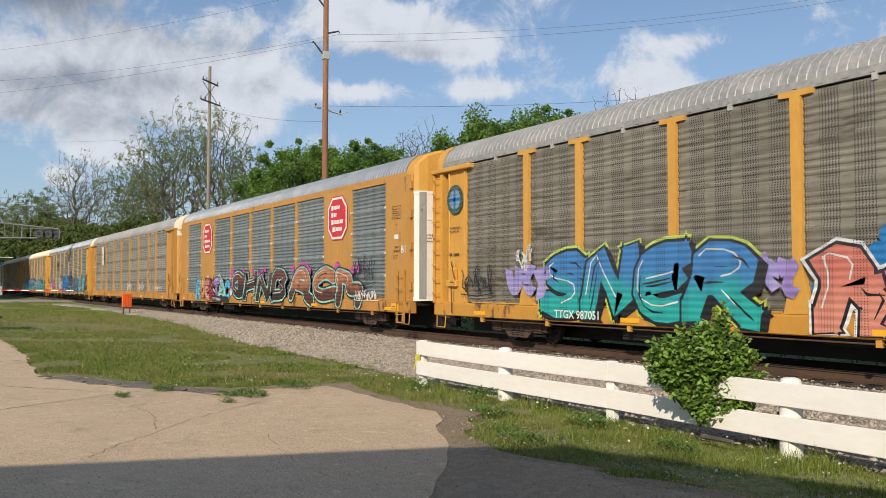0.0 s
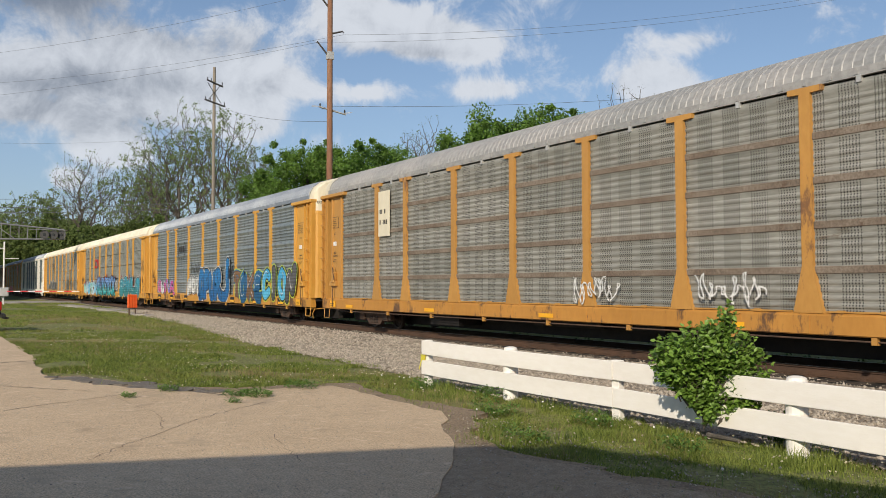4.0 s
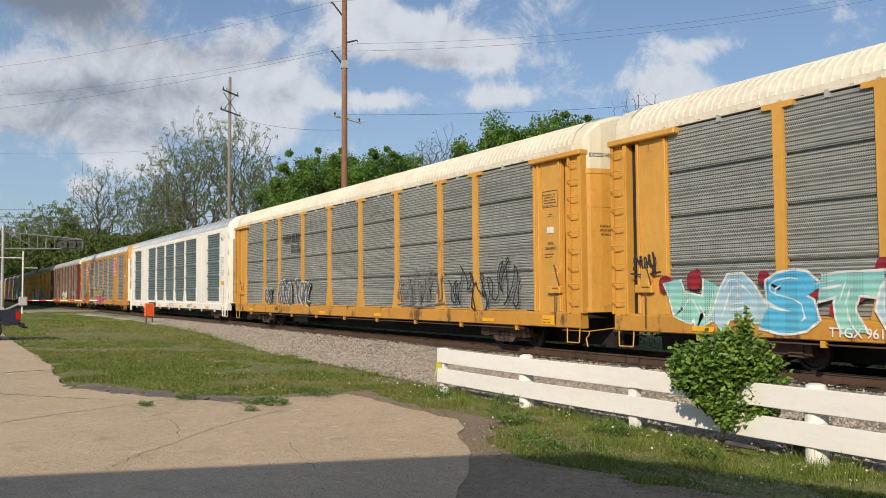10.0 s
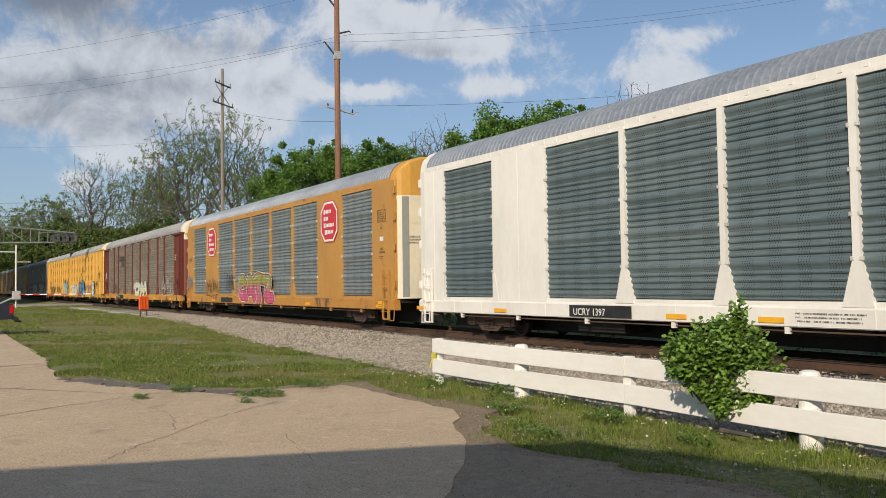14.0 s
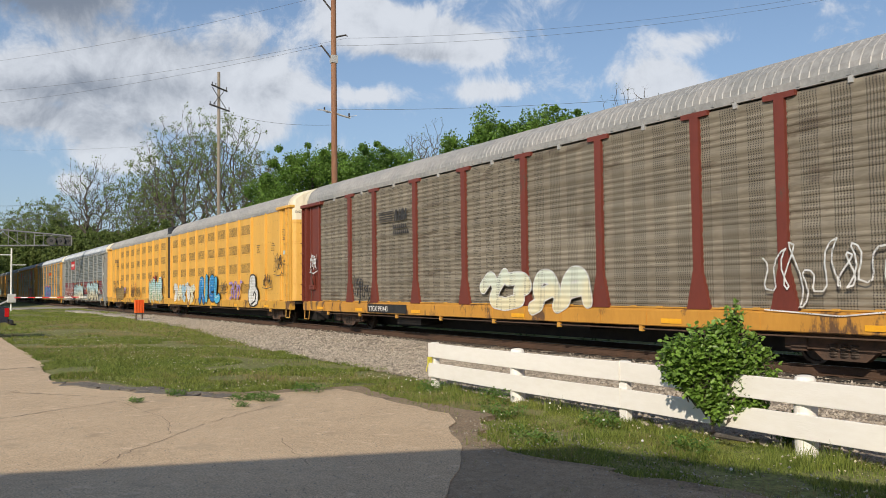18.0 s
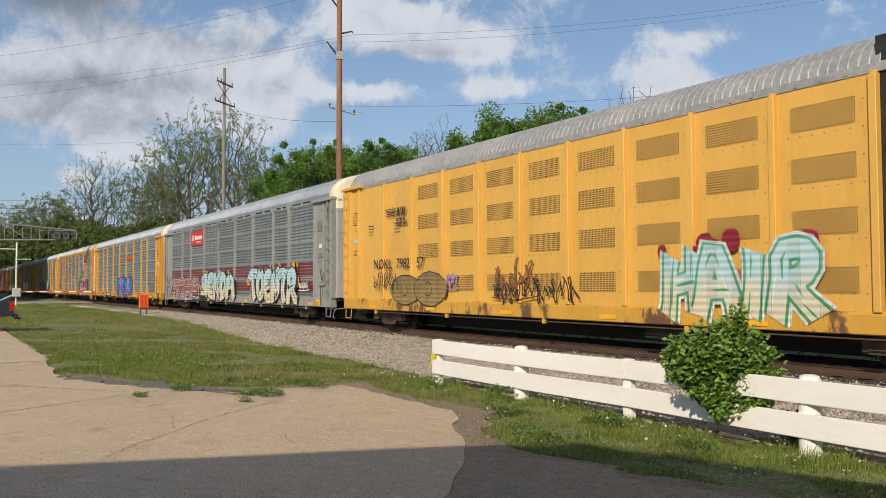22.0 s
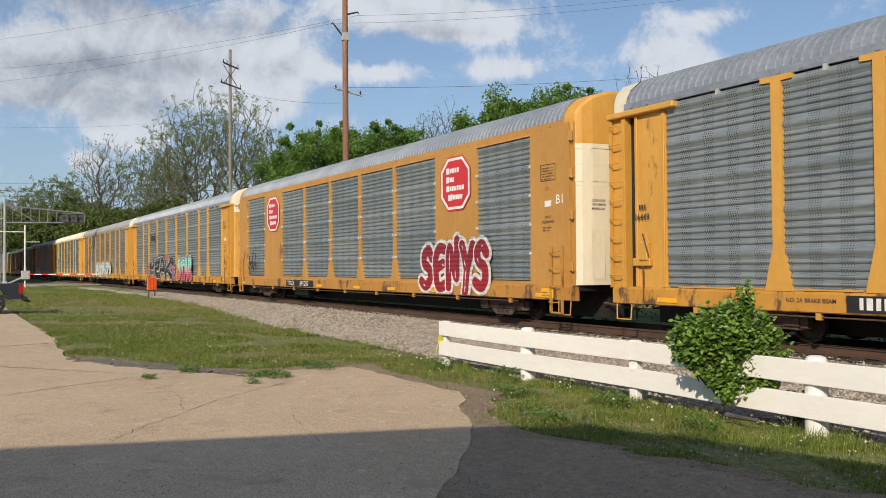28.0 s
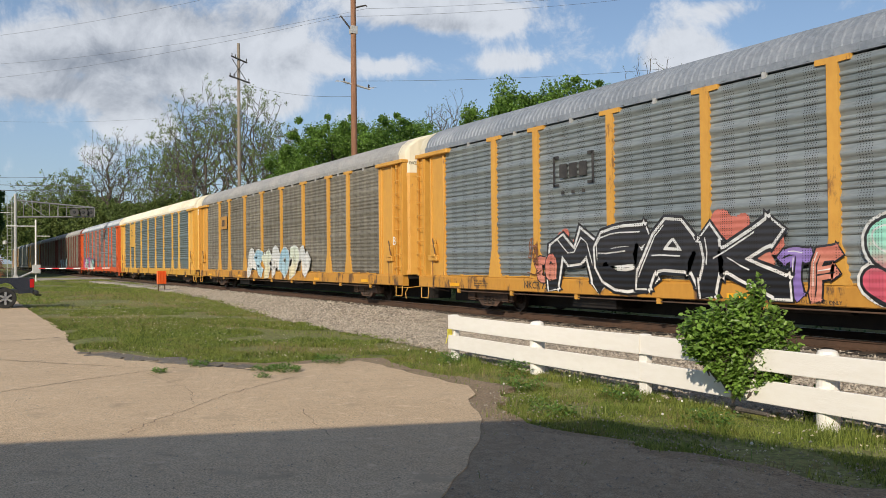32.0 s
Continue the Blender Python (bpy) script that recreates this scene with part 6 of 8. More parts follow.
SP = {
    "teal": spray("teal", (0.02, 0.30, 0.30), (0.04, 0.20, 0.42)), "blue": spray("blue", (0.015, 0.17, 0.46), (0.02, 0.24, 0.56)),
    "sky": spray("sky_blue", (0.10, 0.45, 0.68), (0.06, 0.36, 0.62)), "mint": spray("mint", (0.30, 0.62, 0.52), (0.22, 0.5, 0.5)),
    "pink": spray("pink", (0.62, 0.10, 0.28), (0.50, 0.08, 0.34)), "purple": spray("purple", (0.24, 0.16, 0.46), (0.32, 0.24, 0.55)),
    "brown": spray("brown", (0.13, 0.055, 0.03), (0.22, 0.09, 0.04)), "red": spray("red", (0.32, 0.016, 0.024), (0.24, 0.015, 0.028)),
    "white": spray("white", (0.72, 0.71, 0.68), (0.58, 0.60, 0.60)), "black": spray("black", (0.012, 0.012, 0.014), (0.03, 0.03, 0.035)),
    "cream": spray("cream", (0.72, 0.66, 0.44), (0.60, 0.66, 0.56)), "orange": spray("orange", (0.62, 0.20, 0.03), (0.66, 0.30, 0.05)),
    "lime": spray("lime", (0.50, 0.58, 0.06), (0.42, 0.55, 0.12)), "green": spray("green", (0.06, 0.28, 0.12), (0.10, 0.36, 0.22)),
    "grey": spray("grey", (0.12, 0.12, 0.125), (0.18, 0.17, 0.16)), "lilac": spray("lilac", (0.38, 0.33, 0.60), (0.30, 0.27, 0.55)),
    "deep": spray("deep_blue", (0.012, 0.12, 0.33), (0.02, 0.17, 0.43)), "sea": spray("sea_to_blue", (0.02, 0.36, 0.33), (0.05, 0.19, 0.44)), "candy": spray("pink_to_mint", (0.60, 0.10, 0.15), (0.30, 0.68, 0.56)),
    "chrome": spray("cream_to_pale_blue", (0.64, 0.58, 0.42), (0.42, 0.60, 0.64)), "rust": spray("black_to_brown", (0.03, 0.02, 0.018), (0.13, 0.05, 0.032)), "copper": spray("dark_to_copper", (0.09, 0.03, 0.02), (0.42, 0.17, 0.08)),
    "brick": spray("dusty_red", (0.20, 0.055, 0.05), (0.31, 0.11, 0.095)), "river": spray("turquoise_to_blue", (0.03, 0.40, 0.42), (0.15, 0.31, 0.64)), "petrol": spray("petrol", (0.03, 0.22, 0.24), (0.05, 0.32, 0.44)),
    "olive": spray("pink_to_olive", (0.55, 0.10, 0.20), (0.28, 0.30, 0.07)), "navy": spray("navy", (0.012, 0.09, 0.20), (0.02, 0.12, 0.26)), "umber": spray("umber", (0.16, 0.085, 0.035), (0.20, 0.11, 0.05)), "ash": spray("ash", (0.075, 0.078, 0.082), (0.10, 0.10, 0.105)),
    "paleblue": spray("pale_blue", (0.40, 0.58, 0.66), (0.30, 0.48, 0.60)), "smoke": spray("smoke", (0.30, 0.20, 0.07), (0.22, 0.15, 0.06)), "salmon": spray("salmon", (0.60, 0.24, 0.17), (0.52, 0.16, 0.12)),
}
G_Y = -1.640


STROKES = {
    "S": [[(0.95, 0.76), (0.66, 1.0), (0.14, 0.86), (0.16, 0.60), (0.82, 0.46), (0.9, 0.16), (0.42, 0.0), (-0.06, 0.14)]],
    "T": [[(-0.08, 0.86), (0.4, 1.0), (1.08, 0.92)], [(0.52, 0.94), (0.42, 0.42), (0.62, -0.04)]],
    "E": [[(1.0, 0.92), (0.5, 1.0), (0.12, 0.82), (0.08, 0.2), (0.45, 0.0), (1.04, 0.06)], [(0.12, 0.5), (0.86, 0.58)]],
    "R": [[(0.0, -0.06), (0.16, 0.46), (0.1, 0.96), (0.7, 1.0), (0.92, 0.76), (0.7, 0.54), (0.2, 0.48)], [(0.44, 0.5), (0.72, 0.24), (1.14, -0.06)]],
    "K": [[(0.02, -0.04), (0.16, 0.5), (0.08, 1.02)], [(1.0, 1.0), (0.24, 0.5)], [(0.4, 0.56), (0.66, 0.28), (1.12, -0.06)]],
    "O": [[(0.5, 1.0), (0.12, 0.8), (0.08, 0.24), (0.46, 0.0), (0.9, 0.2), (0.92, 0.78), (0.48, 1.0)]],
    "C": [[(1.0, 0.78), (0.6, 1.0), (0.12, 0.78), (0.1, 0.22), (0.5, 0.0), (1.04, 0.16)]],
    "N": [[(0.0, -0.06), (0.14, 0.98), (0.5, 0.5), (0.86, 0.04), (0.94, 1.04)]],
    "M": [[(-0.04, -0.04), (0.14, 1.0), (0.5, 0.4), (0.84, 1.0), (1.06, -0.06)]],
    "D": [[(0.08, 0.0), (0.14, 0.98), (0.62, 0.94), (0.96, 0.54), (0.68, 0.06), (0.06, 0.0)]],
    "A": [[(-0.08, -0.06), (0.34, 0.98), (0.62, 0.98), (1.06, -0.06)], [(0.2, 0.36), (0.84, 0.38)]],
    "H": [[(0.04, -0.04), (0.16, 1.0)], [(0.9, 1.02), (0.86, 0.5), (1.02, -0.06)], [(0.12, 0.48), (0.9, 0.54)]],
    "I": [[(0.44, 1.0), (0.54, 0.5), (0.44, -0.04)]], "1": [[(0.16, 0.76), (0.54, 1.0), (0.5, -0.02)]],
    "J": [[(-0.55, 0.34), (-0.1, 0.06), (0.42, 0.0), (0.76, 0.3), (0.62, 0.8), (0.66, 1.2)]],
    "U": [[(0.06, 1.0), (0.08, 0.3), (0.46, 0.0), (0.86, 0.22), (0.96, 1.02)]],
    "L": [[(0.12, 1.0), (0.10, 0.1), (0.5, 0.02), (1.06, 0.1)]],
    "P": [[(0.0, -0.06), (0.12, 0.96), (0.7, 1.0), (0.94, 0.74), (0.66, 0.46), (0.16, 0.42)]],
    "B": [[(0.06, 0.0), (0.10, 0.98), (0.68, 0.98), (0.84, 0.74), (0.5, 0.53), (0.92, 0.3), (0.7, 0.0), (0.06, 0.0)]],
    "G": [[(0.98, 0.82), (0.55, 1.0), (0.1, 0.74), (0.12, 0.2), (0.55, 0.0), (0.96, 0.22), (0.92, 0.5), (0.55, 0.48)]],
    "Y": [[(0.0, 1.0), (0.48, 0.52)], [(1.0, 1.02), (0.6, 0.6), (0.36, -0.06)]],
    "W": [[(-0.04, 1.0), (0.2, 0.0), (0.5, 0.62), (0.8, 0.0), (1.06, 1.02)]],
    "Z": [[(0.0, 0.94), (0.98, 0.96), (0.06, 0.06), (1.04, 0.04)]],
    "F": [[(1.0, 0.96), (0.14, 0.94), (0.06, -0.06)], [(0.12, 0.5), (0.8, 0.54)]],
    # hooks, arches, bolts and arrows that spell nothing
    "a": [[(-0.06, 0.1), (0.16, 0.9), (0.62, 1.02), (0.84, 0.6), (0.7, 0.1), (1.1, -0.08)], [(0.22, 0.5), (0.72, 0.34)]],
    "b": [[(0.02, 0.98), (0.1, 0.3), (0.5, 0.0), (0.9, 0.3), (0.96, 1.04)], [(0.5, 0.02), (0.44, 0.66)]],
    "c": [[(1.04, 0.9), (0.3, 1.0), (0.06, 0.66), (0.66, 0.54), (0.3, 0.2), (0.96, 0.0)]],
    "d": [[(-0.04, 0.9), (0.4, 1.04), (0.44, 0.3), (0.9, 0.0)], [(0.44, 0.6), (1.02, 0.82), (0.84, 0.42)]],
    "e": [[(0.0, -0.04), (0.2, 0.6), (0.06, 1.0), (0.66, 0.86), (0.52, 0.46), (1.06, 0.4), (0.84, -0.08)]],
    "f": [[(0.1, 0.04), (0.06, 0.74), (0.46, 1.02), (0.9, 0.74), (0.86, 0.2), (0.44, 0.06), (0.4, 0.56)]],
    "g": [[(-0.06, 0.6), (0.4, 0.98), (0.62, 0.5), (0.3, 0.06), (0.94, -0.06)], [(0.6, 0.52), (1.08, 0.96)]],
}


def stroke(g, pts, radii, y, dx=0.0, dz=0.0, lo=0.655):
    """A mitred band of changing half width along points in the side's plane."""
    n = len(pts)
    L, R = [], []
    for i, (x, z) in enumerate(pts):
        xa, za = pts[max(0, i - 1)]
        xb, zb = pts[min(n - 1, i + 1)]
        tx, tz = xb - xa, zb - za
        l = math.hypot(tx, tz) + 1e-6
        nx, nz = -tz / l, tx / l
        if 0 < i < n - 1:
            sx, sz = xb - x, zb - z
            m = math.hypot(sx, sz) + 1e-6
            k = radii[i] / max(0.62, abs(nx * -sz / m + nz * sx / m))
        else:
            k = radii[i]
            # the cut end leans
            nx, nz = nx + 0.35 * tx / l, nz + 0.35 * tz / l
        L.append((x + nx * k + dx, max(lo, z + nz * k + dz)))
        R.append((x - nx * k + dx, max(lo, z - nz * k + dz)))
    for i in range(n - 1):
        g.add([(L[i][0], y, L[i][1]), (L[i + 1][0], y, L[i + 1][1]), (R[i + 1][0], y, R[i + 1][1]), (R[i][0], y, R[i][1])], [(0, 1, 2, 3)])
        y -= 0.00002


def cut_corners(p, close):
    out = [p[0]]
    for (xa, za), (xb, zb) in zip(p, p[1:]):
        out += [(xa * 0.78 + xb * 0.22, za * 0.78 + zb * 0.22), (xa * 0.22 + xb * 0.78, za * 0.22 + zb * 0.78)]
    return out + [p[-1]]


def ribbon(g, pts, r, y, lift=0.00003, sides=8, lo=0.655):
    """A flat brush stroke of half width r along points in the side's plane."""
    for (xa, za), (xb, zb) in zip(pts, pts[1:]):
        dx, dz = xb - xa, zb - za
        l = max(1e-6, math.hypot(dx, dz))
        nx, nz = -dz / l * r, dx / l * r
        g.add([(xa + nx, y, max(lo, za + nz)), (xb + nx, y, max(lo, zb + nz)), (xb - nx, y, max(lo, zb - nz)), (xa - nx, y, max(lo, za - nz))], [(0, 1, 2, 3)])
        y -= lift
    for x, z in pts:
        y -= lift
        g.add([(x + r * math.cos((a + 0.5) * 2 * math.pi / sides), y, max(lo, z + r * math.sin((a + 0.5) * 2 * math.pi / sides))) for a in range(sides)], [tuple(range(sides))])


def cloud_blob(g, x0, x1, z0, z1, y, r, wob=0.18, square=5.0):
    n = 46
    pts = []
    for i in range(n):
        a = 2 * math.pi * i / n
        c, s = math.cos(a), math.sin(a)
        k = (abs(c) ** square + abs(s) ** square) ** (-1 / square) * (1 + r.uniform(-wob, wob))
        pts.append(((x0 + x1) / 2 + c * k * (x1 - x0) / 2, y, max(0.66, (z0 + z1) / 2 + s * k * (z1 - z0) / 2)))
    g.add(pts, [tuple(range(n))])


def graffiti(car, x0, x1, z0, z1, fill, line="black", halo="white", text="", n=None, back="", seed=1, thick=1.0, shine=True, tag="", chip="", rim="", soft=False, shade=0.0, over=1.16):
    """A sprayed piece of fat letters: clouds, halo and block shade first, then each letter's outline, rim, fill and shine."""
    r = random.Random(seed * 101 + int((x0 + 20) * 10))
    fills = fill.split()
    h = z1 - z0
    marks = text or "".join(r.choice("abcdefg") for _ in range(n or max(2, round((x1 - x0) / (h * 0.66)))))
    w = (x1 - x0) / len(marks)
    e = min(1.0, h / 1.5)
    T = 0.150 * min(1.2 * w, h) * thick
    edge, rim_w = 0.055 * e, 0.060 * e
    under, clouds = Geo(), Geo()
    bold = line == "black" and not soft
    letters, cuts = [], []
    if back:
        for i in range(int(3.2 * (x1 - x0)) + 4):
            bx, bz, br = r.uniform(x0 - 0.25, x1 + 0.25), r.uniform(z0 + 0.35 * h, z1 + 0.06), r.uniform(0.10, 0.26) * e
            cloud_blob(clouds, bx - br, bx + br, bz - br, bz + br, G_Y + 0.0030 - i * 0.00003, r, 0.06, 2.2)

    def lay(g, pts, rad, y, dx=0.0, dz=0.0):
        if soft:
            ribbon(g, [(x + dx, z + dz) for x, z in pts], rad, y, 0.000012, 12)
        else:
            m = len(pts)
            stroke(g, pts, [rad * (1.0 + 0.22 * abs(2 * k / (m - 1) - 1)) for k in range(m)], y, dx, dz)
            if bold:
                # pointed serifs at both ends
                for (xa, za), (xb, zb) in ((pts[1], pts[0]), (pts[-2], pts[-1])):
                    l = math.hypot(xb - xa, zb - za) + 1e-6
                    tx, tz = (xb - xa) / l, (zb - za) / l
                    g.add([(xb - tz * rad * 1.5 + dx, y - 0.00004, max(0.655, zb + tx * rad * 1.5 + dz)), (xb + tx * rad * 1.1 + tz * rad * 0.5 + dx, y - 0.00004, max(0.655, zb + tz * rad * 1.1 - tx * rad * 0.5 + dz)), (xb + tz * rad * 1.3 - tx * rad * 0.7 + dx, y - 0.00004, max(0.655, zb - tx * rad * 1.3 - tz * rad * 0.7 + dz)), (xb - tx * rad * 0.8 + dx, y - 0.00004, max(0.655, zb - tz * rad * 0.8 + dz))], [(0, 1, 2, 3)])

    for i, ch in enumerate(marks):
        jz, lean, sc = r.uniform(-0.04, 0.04) * h, r.uniform(-0.10, 0.16), r.uniform(0.94, 1.04)
        flip = not text and r.random() < 0.5
        wide = max(0.35 * w, w * over - 2 * T)
        shapes = []
        for p in STROKES[ch]:
            q = cut_corners(p, False)
            if soft:
                q = cut_corners(q, False)
            pts = []
            for u, v in q:
                u = 1 - u if flip else u
                zz = z0 + T + (h - 2 * T) * (0.5 + (v - 0.5) * sc) + jz
                xx = x0 + (i + 0.5) * w + (u - 0.5) * wide + (v - 0.5) * lean * w
                pts.append((xx + 0.02 * math.sin(zz * 6 + i), zz + 0.035 * h * math.sin(xx * 2.2 + seed)))
            shapes.append(pts)
        yb = G_Y - 0.0030 - i * 0.0022
        lg, rg, fg, sgeo = Geo(), Geo(), Geo(), Geo()
        for k, pts in enumerate(shapes):
            o = k * 0.00012
            if halo:
                lay(under, pts, T + edge * (2.0 if line else 0.8), G_Y - i * 0.00005 - o * 0.1)
            if line:
                if shade:
                    for a in (1.0, 0.5):
                        lay(lg, pts, T + edge, yb + 0.0009 - a * 0.0003 - o, shade * a, -0.8 * shade * a)
                lay(lg, pts, T + edge, yb - o)
            if rim:
                lay(rg, pts, T, yb - 0.0005 - o)
            lay(fg, pts, T - (rim_w if rim else 0), yb - 0.0009 - o)
            if shine and line and T > 0.09:
                m = max(3, len(pts) * 3 // 5)
                a = r.randint(0, len(pts) - m)
                stroke(sgeo, [(x - T * 0.55, z + T * 0.40) for x, z in pts[a:a + m]], [0.016 * e] * m, yb - 0.0014 - o)
        cg = Geo()
        if line and T > 0.09:
            for k, pts in enumerate(shapes):
                for q in range(2):
                    a = r.randint(0, len(pts) - 3)
                    f = r.uniform(-0.5, 0.5) * T
                    stroke(cg, [(x + f, z - abs(f) * 0.6) for x, z in pts[a:a + 3]], [0.010 * e, 0.026 * e, 0.008 * e], yb - 0.0018 - k * 0.0001 - q * 0.00005)
        cuts.append(cg)
        if chip and line:
            for q in range(5):
                a, b, k = x0 + (i + r.random()) * w, r.uniform(max(z0, 0.80), z1 - 0.3), r.uniform(0.04, 0.075) * e
                for u in range(2):
                    zz = b + u * k * 1.2
                    sgeo.add([(a, yb - 0.0016, zz), (a + k * 2.2, yb - 0.0016, zz - k * 0.3), (a + k * 2.2, yb - 0.0016, zz + k * 0.5), (a, yb - 0.0016, zz + k * 0.8)], [(0, 1, 2, 3)])
        letters.append((lg, rg, fg, sgeo, fills[i % len(fills)]))
    label = tag or f"sprayed graffiti letters in {', '.join(dict.fromkeys(fills))} with {line or halo or 'no'} outline"
    base = under if under.v else letters[0][2]
    piece = part("graffiti", raw("graffiti", base.v, base.f, SP[halo or fills[0]]), car, (0, 0, 0), label)
    if clouds.v:
        part("graffiti_cloud", raw("graffiti_cloud", clouds.v, clouds.f, SP[back]), piece)
    for i, (lg, rg, fg, sgeo, first) in enumerate(letters):
        if lg.v:
            part("letter_outline", raw("letter_outline", lg.v, lg.f, SP[line]), piece)
        if rg.v:
            part("letter_rim", raw("letter_rim", rg.v, rg.f, SP[rim]), piece)
        if fg is not base:
            part("letter_fill", raw("letter_fill", fg.v, fg.f, SP[first]), piece)
        if cuts[i].v:
            part("letter_cut", raw("letter_cut", cuts[i].v, cuts[i].f, SP[line]), piece)
        if sgeo.v:
            part("letter_shine", raw("letter_shine", sgeo.v, sgeo.f, SP[chip or "white"]), piece)
    return piece


def throw_up(car, x0, x1, z0, z1, fill, line="black", n=3, seed=1):
    """Fat rounded blobs with a drawn outline."""
    r = random.Random(seed)
    gl, gf = Geo(), Geo()
    w = (x1 - x0) / n
    for i in range(n):
        a, b = x0 + i * w - 0.14 * w, x0 + (i + 1) * w + 0.14 * w
        lo, hi = z0 + r.uniform(0, 0.14) * (z1 - z0), z1 - r.uniform(0, 0.22) * (z1 - z0)
        s = r.randint(0, 999)
        q = r.uniform(1.9, 2.6)
        cloud_blob(gl, a, b, lo, hi, G_Y - 0.002 - i * 0.002, random.Random(s), 0.03, q)
        cloud_blob(gf, a + 0.035, b - 0.035, lo + 0.035, hi - 0.035, G_Y - 0.003 - i * 0.002, random.Random(s), 0.03, q)
        # an eye and a curl drawn inside
        m, v, e = (a + b) / 2, (lo + hi) / 2, r.uniform(-0.1, 0.1) * w
        ribbon(gl, [(m + e + 0.16 * w * math.cos(t) * (1 - 0.05 * k), v + 0.2 * (hi - lo) * math.sin(t)) for k, t in ((k, k * 0.75 + s) for k in range(7))], 0.018, G_Y - 0.0036 - i * 0.002)
    p = part("graffiti", raw("graffiti", gf.v, gf.f, SP[fill]), car, (0, 0, 0), f"rounded {fill} sprayed bubble shapes")
    part("graffiti_coat", raw("graffiti_coat", gl.v, gl.f, SP[line]), p)


def scribble(car, x0, x1, z0, z1, coat, seed=1, r0=0.018, turns=0):
    """A thin hand-drawn tag that cannot be read: loops and spikes in one line."""
    r = random.Random(seed)
    g = Geo()
    h = z1 - z0
    turns = turns or int(5 * (x1 - x0) / h) + 6
    p = []
    for i in range(turns + 1):
        top = i % 2 == 0
        p.append((x0 + (x1 - x0) * (i + r.uniform(-1.1, 0.9)) / turns, (z1 if top else z0) + r.uniform(-0.45, 0.1) * h * (1 if top else -1)))
    pts = []
    for i in range(len(p) - 1):
        a, b = p[max(0, i - 1)], p[i]
        c, d = p[i + 1], p[min(len(p) - 1, i + 2)]
        for k in range(6):
            t = k / 6
            pts.append(tuple(0.5 * (2 * b[j] + (c[j] - a[j]) * t + (2 * a[j] - 5 * b[j] + 4 * c[j] - d[j]) * t * t + (3 * b[j] - a[j] - 3 * c[j] + d[j]) * t ** 3) + (0.07 * h * math.sin(6.28 * t + i) if j == 0 else 0) for j in (0, 1)))
    r0 = min(r0, 0.024)
    ribbon(g, pts, r0, G_Y - 0.014)
    if r.random() < 0.6:
        ribbon(g, [(x0 - 0.1, z0 - 0.08 * h), ((x0 + x1) / 2, z0 - 0.16 * h), (x1 + 0.1, z0 - 0.02 * h)], r0 * 0.8, G_Y - 0.0145)
    part("graffiti_tag", raw("graffiti_tag", g.v, g.f, SP[coat]), car)


def octagon_sign(car, x, z, w, h):
    def oct_(k, y):
        a, b = w / 2 * k, h / 2 * k
        c = 0.24
        return [(x + sx * a * (1 - 2 * c * cx), y, z + sz * b * (1 - 2 * c * cz)) for sx, sz, cx, cz in
                ((-1, -1, 1, 0), (1, -1, 1, 0), (1, -1, 0, 1), (1, 1, 0, 1), (1, 1, 1, 0), (-1, 1, 1, 0), (-1, 1, 0, 1), (-1, -1, 0, 1))]
    s = part("emblem", raw("emblem", oct_(1.0, -1.612), [tuple(range(8))], SIGNRED), car, (0, 0, 0), "red octagonal railway emblem with white rim")
    g = Geo()
    o, i = oct_(0.95, -1.616), oct_(0.85, -1.616)
    g.add(o + i, [(k, (k + 1) % 8, 8 + (k + 1) % 8, 8 + k) for k in range(8)])
    # four rows of white blocks stand for the words, each with a large first block
    for k, count in enumerate((5, 3, 7, 5)):
        zz = z + h * (0.20 - k * 0.165)
        xx = x + w * (-0.30 + (0.06 if k == 3 else 0.0))
        for q in range(count):
            hh, wd = (0.112, 0.10 if k < 3 else 0.15) if q == 0 else (0.085, 0.055 + 0.012 * ((q * 7 + k) % 3))
            lean = 0.012 * w
            b0 = zz - (0.012 * h if q == 0 else 0)
            g.add([(xx, -1.6165, b0), (xx + wd * w, -1.6165, b0), (xx + wd * w + lean, -1.6165, b0 + hh * h), (xx + lean, -1.6165, b0 + hh * h)], [(0, 1, 2, 3)])
            xx += (wd + 0.014) * w
    part("emblem_mark", raw("emblem_mark", g.v, g.f, WHITEP), s)


def reflectors(car, mat_bg, xs, dark=True):
    for x in xs:
        if dark:
            plate_box(car, "reflector_patch", x - 0.34, x + 0.34, 0.66, 0.93, BLACK, -1.637, "", 0.003)
        plate_box(car, "reflector", x - 0.28, x + 0.28, 0.69, 0.79, REFL, -1.642, "", 0.003)


POSTS = (-9.18, -7.19, -4.31, -1.44, 1.44, 4.31, 7.19, 9.18)
EDGE = 11.95


